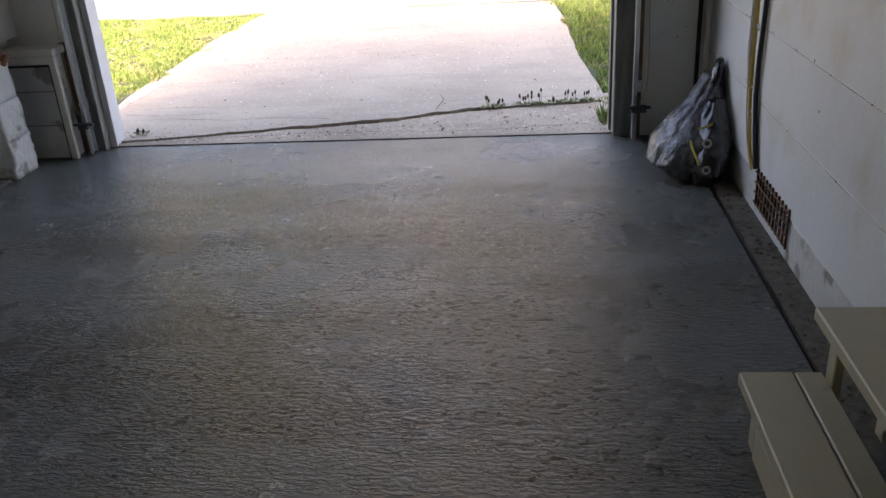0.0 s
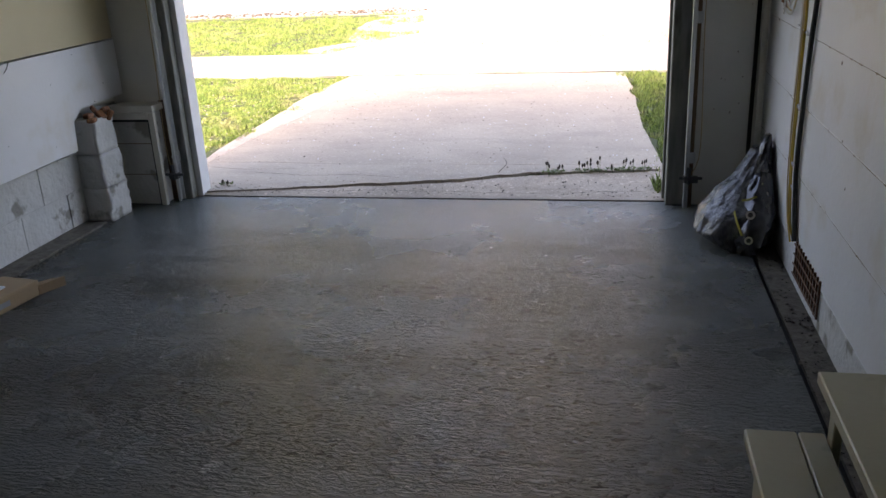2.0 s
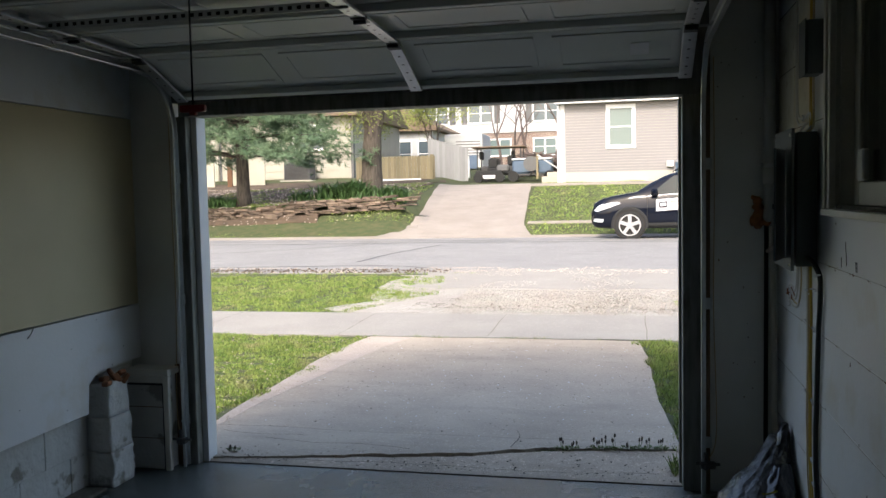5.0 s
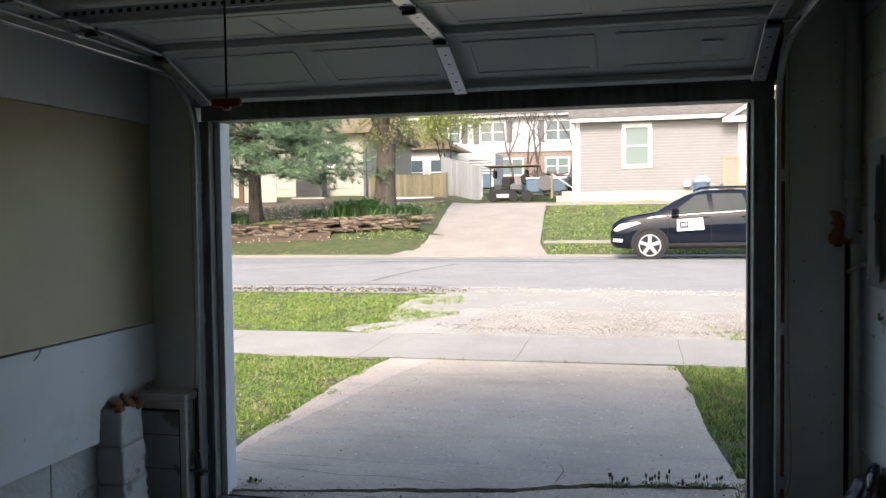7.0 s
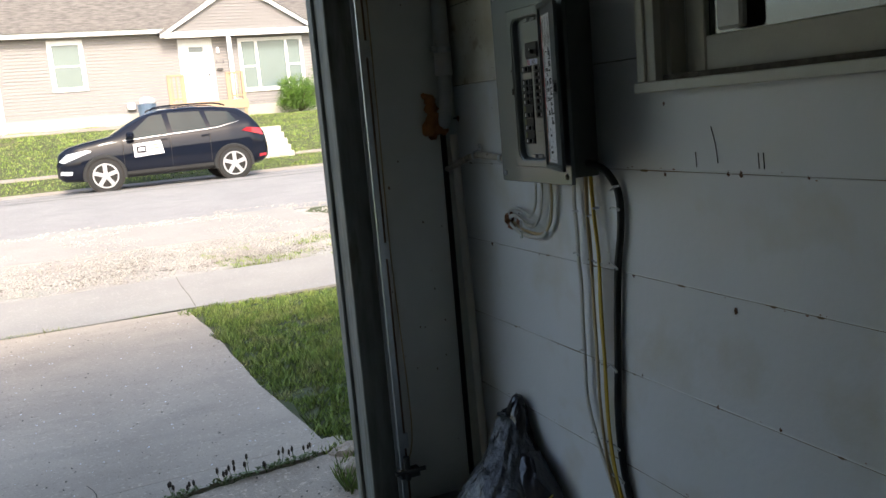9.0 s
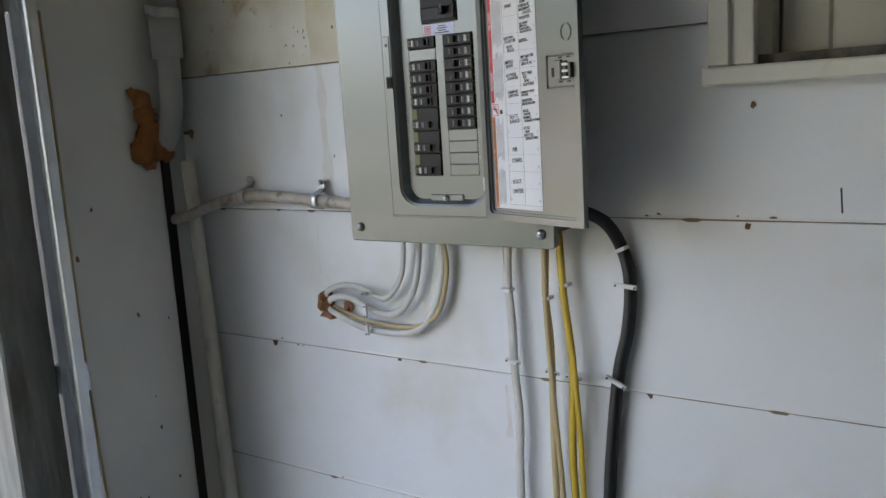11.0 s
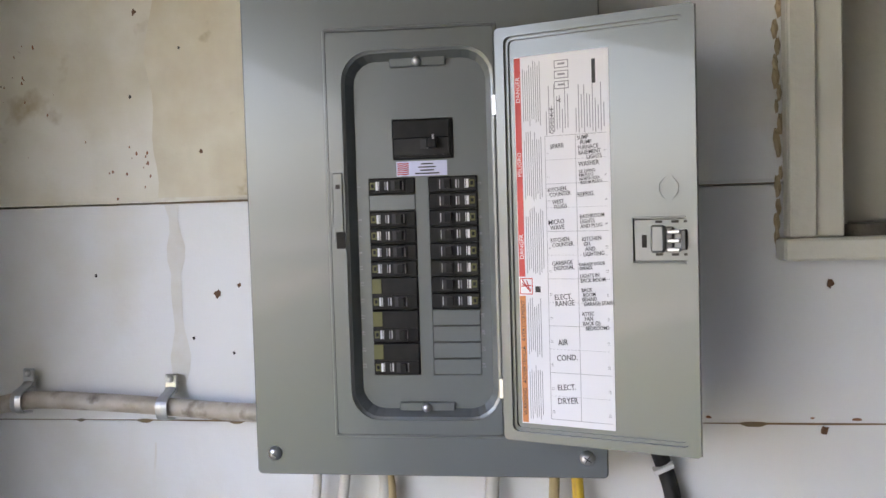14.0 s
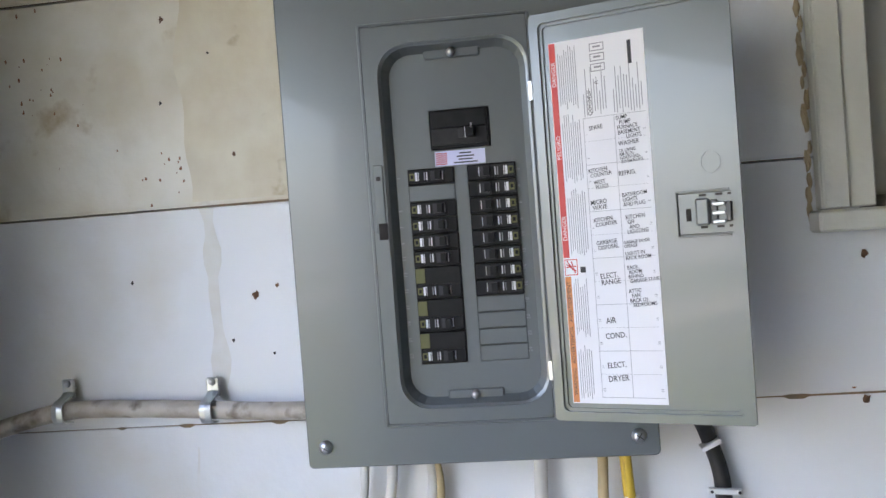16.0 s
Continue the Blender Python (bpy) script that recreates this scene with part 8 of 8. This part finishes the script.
# ---------- the parked car ----------
def car():
    X0, YN, G = -0.06, 21.20, 0.475           # nose, near side, ground
    W2 = 0.92
    yc = YN + W2
    t = thing("parked_car", "glossy black SUV with white door sign, parked at the kerb", "car", (X0 + 2.2, yc, G))
    top = [(0, 0.62), (0.06, 0.86), (0.25, 0.98), (0.6, 1.06), (1.10, 1.14), (1.5, 1.38), (1.85, 1.55), (2.2, 1.63), (2.8, 1.655), (3.4, 1.62), (3.85, 1.55), (4.1, 1.36), (4.28, 1.10), (4.38, 0.95), (4.43, 0.7)]
    bot = [(0, 0.36), (0.1, 0.27), (0.5, 0.24), (4.0, 0.26), (4.3, 0.32), (4.43, 0.42)]
    belt = [(0, 0.60), (0.3, 0.86), (1.0, 0.98), (2.0, 1.04), (3.2, 1.10), (4.1, 1.16), (4.43, 0.9)]
    wid = [(0, 0.66), (0.12, 0.80), (0.4, 0.88), (0.9, 0.91), (3.6, 0.92), (4.1, 0.89), (4.35, 0.82), (4.43, 0.74)]
    # greenhouse half width at the roof
    bm = bmesh.new()
    rows, N_ = [], 64

    def sect(x):
        zt, zb, zl, w = lerp_table(top, x), lerp_table(bot, x), lerp_table(belt, x), lerp_table(wid, x)
        zl = min(zl, zt - 0.02)
        up = max(0.0, zt - zl)
        tw = w - 0.30 * min(up, 0.6) / 0.55 * 0.75
        return [(w * 0.86, zb), (w * 0.965, zb + 0.06), (w * 0.985, zb + 0.22), (w, zb + (zl - zb) * 0.55), (w * 0.985, zl - 0.05), (w * 0.955, zl), (tw + (w * 0.955 - tw) * 0.12, zl + up * 0.86), (tw * 0.90, zl + up * 0.965), (tw * 0.55, zt)]
    for i in range(N_ + 1):
        x = 4.43 * i / N_
        s = sect(x)
        ring = [(-a, b) for a, b in s] + [(a, b) for a, b in reversed(s)]
        rows.append([bm.verts.new((X0 + x, yc + a, G + b)) for a, b in ring])
    for a, b in zip(rows, rows[1:]):
        for j in range(len(a)):
            bm.faces.new((a[j], a[(j + 1) % len(a)], b[(j + 1) % len(a)], b[j]))
    bm.faces.new(rows[0])
    bm.faces.new(rows[-1][::-1])
    body = part("body", bm, M["car_paint"], t, smooth=True)

    def side_y(x, z, lift):
        s = sect(x)
        for (a, za), (b, zb2) in zip(s, s[1:]):
            if za <= z <= zb2:
                return yc - (a + (b - a) * (z - za) / max(zb2 - za, 1e-4)) - lift
        return yc - s[-1][0] - lift

    def skin(name, pts, material, lift=0.006, par=None, label=""):
        """A thin plate laid on the near side: an outline of (x, z) filled in strips."""
        bm2 = bmesh.new()
        xs = [p[0] for p in pts]
        lo_x, hi_x = min(xs), max(xs)

        def span(x):
            zs = []
            for (a, za), (b, zb2) in zip(pts, pts[1:] + pts[:1]):
                if a != b and min(a, b) <= x <= max(a, b):
                    zs.append(za + (zb2 - za) * (x - a) / (b - a))
            return min(zs), max(zs)
        last = None
        for i in range(15):
            x = lo_x + 0.001 + (hi_x - lo_x - 0.002) * i / 14
            a, b = span(x)
            col = [bm2.verts.new((X0 + x, side_y(x, a + (b - a) * k / 5, lift), G + a + (b - a) * k / 5)) for k in range(6)]
            if last:
                for k in range(5):
                    bm2.faces.new((last[k], col[k], col[k + 1], last[k + 1]))
            last = col
        return part(name, bm2, material, par or body, label, True)
    skin("side_window", [(1.38, 1.05), (2.28, 1.10), (2.25, 1.53), (1.95, 1.50)], M["car_glass"], label="tinted front side window")
    skin("side_window", [(2.36, 1.11), (3.12, 1.15), (3.02, 1.53), (2.33, 1.54)], M["car_glass"], label="tinted rear side window")
    skin("side_window", [(3.20, 1.16), (3.78, 1.26), (3.62, 1.48), (3.12, 1.52)], M["car_glass"], label="tinted quarter window")
    skin("chrome_strip", [(1.36, 1.028), (2.3, 1.082), (3.3, 1.138), (3.85, 1.250), (3.86, 1.258), (3.3, 1.147), (2.3, 1.091), (1.36, 1.036)], M["alloy"], 0.012)
    skin("lower_cladding", [(1.22, 0.27), (3.22, 0.28), (3.22, 0.40), (1.22, 0.38)], M["tyre"], 0.008)
    skin("front_lamp", [(0.06, 0.70), (0.14, 0.66), (0.72, 0.86), (0.62, 0.90), (0.22, 0.84)], M["lamp_clear"], 0.01, label="clear wraparound headlight")
    skin("fog_lamp", [(0.05, 0.42), (0.28, 0.40), (0.30, 0.48), (0.06, 0.50)], M["lamp_clear"], 0.01, label="fog light")
    skin("tail_lamp", [(3.86, 1.04), (4.34, 0.90), (4.30, 1.06), (3.98, 1.10)], M["lamp_red"], 0.012, label="red tail light")
    skin("reflector", [(4.2, 0.42), (4.38, 0.44), (4.38, 0.50), (4.2, 0.48)], M["lamp_red"], 0.01)
    sg = skin("door_sign", [(1.54, 0.66), (2.16, 0.70), (2.15, 0.98), (1.54, 0.94)], M["paper"], 0.012, label="white magnetic door sign")
    skin("sign_mark", [(1.60, 0.74), (1.80, 0.74), (1.80, 0.90), (1.60, 0.88)], M["ink"], 0.015)
    skin("sign_mark", [(1.64, 0.78), (1.77, 0.79), (1.77, 0.86), (1.64, 0.85)], M["paper"], 0.017)
    for z in (0.80, 0.87):
        skin("sign_text", [(1.86, z), (2.10, z + 0.015), (2.10, z + 0.045), (1.86, z + 0.03)], M["lumber"], 0.015)
    for x in (1.32, 2.30, 3.14):
        skin("door_seam", [(x, 0.42), (x + 0.012, 0.42), (x + 0.03, 1.04), (x + 0.015, 1.04)], M["gap"], 0.003)
    for x in (2.10, 2.98):
        skin("door_handle", [(x, 0.985), (x + 0.17, 0.995), (x + 0.17, 1.02), (x, 1.01)], M["car_paint"], 0.03)
    bm2 = box(bmesh.new(), (X0 + 1.42, YN - 0.16, G + 1.05), (X0 + 1.58, YN + 0.04, G + 1.20), 0.04)
    part("wing_mirror", bm2, M["car_paint"], body)
    bm2 = bmesh.new()
    last = None
    for i in range(7):
        x = 1.14 + 0.66 * i / 6
        zt, w = lerp_table(top, x) + 0.004, 0.60 - 0.03 * i / 6
        row = [bm2.verts.new((X0 + x - 0.01, yc + s * w, G + zt)) for s in (-1, -0.5, 0.5, 1)]
        if last:
            for k in range(3):
                bm2.faces.new((last[k], row[k], row[k + 1], last[k + 1]))
        last = row
    part("windscreen", bm2, M["car_glass"], body, "tinted windscreen")
    for s in (-1, 1):
        part("roof_rail", tube(bmesh.new(), [(X0 + 2.0, yc + s * 0.58, G + 1.62), (X0 + 2.2, yc + s * 0.60, G + 1.69), (X0 + 3.3, yc + s * 0.60, G + 1.69), (X0 + 3.6, yc + s * 0.58, G + 1.62)], 0.018, 6, 3), M["car_paint"], body)
    for x in (0.92, 3.62):
        for ys, sgn in ((YN + 0.0, -1), (YN + 2 * W2 - 0.0, 1)):
            arch = bmesh.new()
            tube(arch, [(X0 + x + 0.40 * math.cos(a), ys + 0.02 * -sgn, G + 0.335 + 0.40 * math.sin(a)) for a in [radians(-12 + 204 * k / 16) for k in range(17)]], 0.045, 6, 1, 1.0, False)
            part("wheel_arch", arch, M["tyre"], body)
            part("wheel_well", cyl(bmesh.new(), (X0 + x, ys - 0.004 * -sgn, G + 0.34), (X0 + x, ys - sgn * 0.2, G + 0.34), 0.385, seg=28), M["gap"], body)
            wheel = part("wheel", bmesh.new(), M["tyre"], t)
            bm2 = bmesh.new()
            y0, y1 = ys + sgn * 0.022, ys - sgn * 0.18
            cyl(bm2, (X0 + x, y0, G + 0.335), (X0 + x, y1, G + 0.335), 0.335, seg=36)
            bm2.to_mesh(wheel.data)
            bm2.free()
            yf = y0 + sgn * 0.003
            part("rim", frame_ring(bmesh.new(), [(X0 + x + 0.262 * math.cos(radians(a)), G + 0.335 + 0.262 * math.sin(radians(a))) for a in range(0, 360, 15)], [(X0 + x + 0.232 * math.cos(radians(a)), G + 0.335 + 0.232 * math.sin(radians(a))) for a in range(0, 360, 15)], "y", min(yf, yf + sgn * 0.012), max(yf, yf + sgn * 0.012)), M["alloy"], wheel, "silver alloy rim")
            part("disc_shadow", cyl(bmesh.new(), (X0 + x, yf, G + 0.335), (X0 + x, yf + sgn * 0.002, G + 0.335), 0.234, seg=24), M["gap"], wheel)
            for k in range(5):
                a = radians(90 + 72 * k)
                mm = Matrix.Translation((X0 + x, 0, G + 0.335)) @ Matrix.Rotation(-a, 4, "Y")
                y_a, y_b = sorted((yf + sgn * 0.003, yf + sgn * 0.018))
                part("spoke", box(bmesh.new(), (0.02, y_a, -0.042), (0.24, y_b, 0.042), 0.010, mm), M["alloy"], wheel)
            part("hub", cyl(bmesh.new(), (X0 + x, yf, G + 0.335), (X0 + x, yf + sgn * 0.022, G + 0.335), 0.05, seg=14), M["alloy"], wheel)


car()
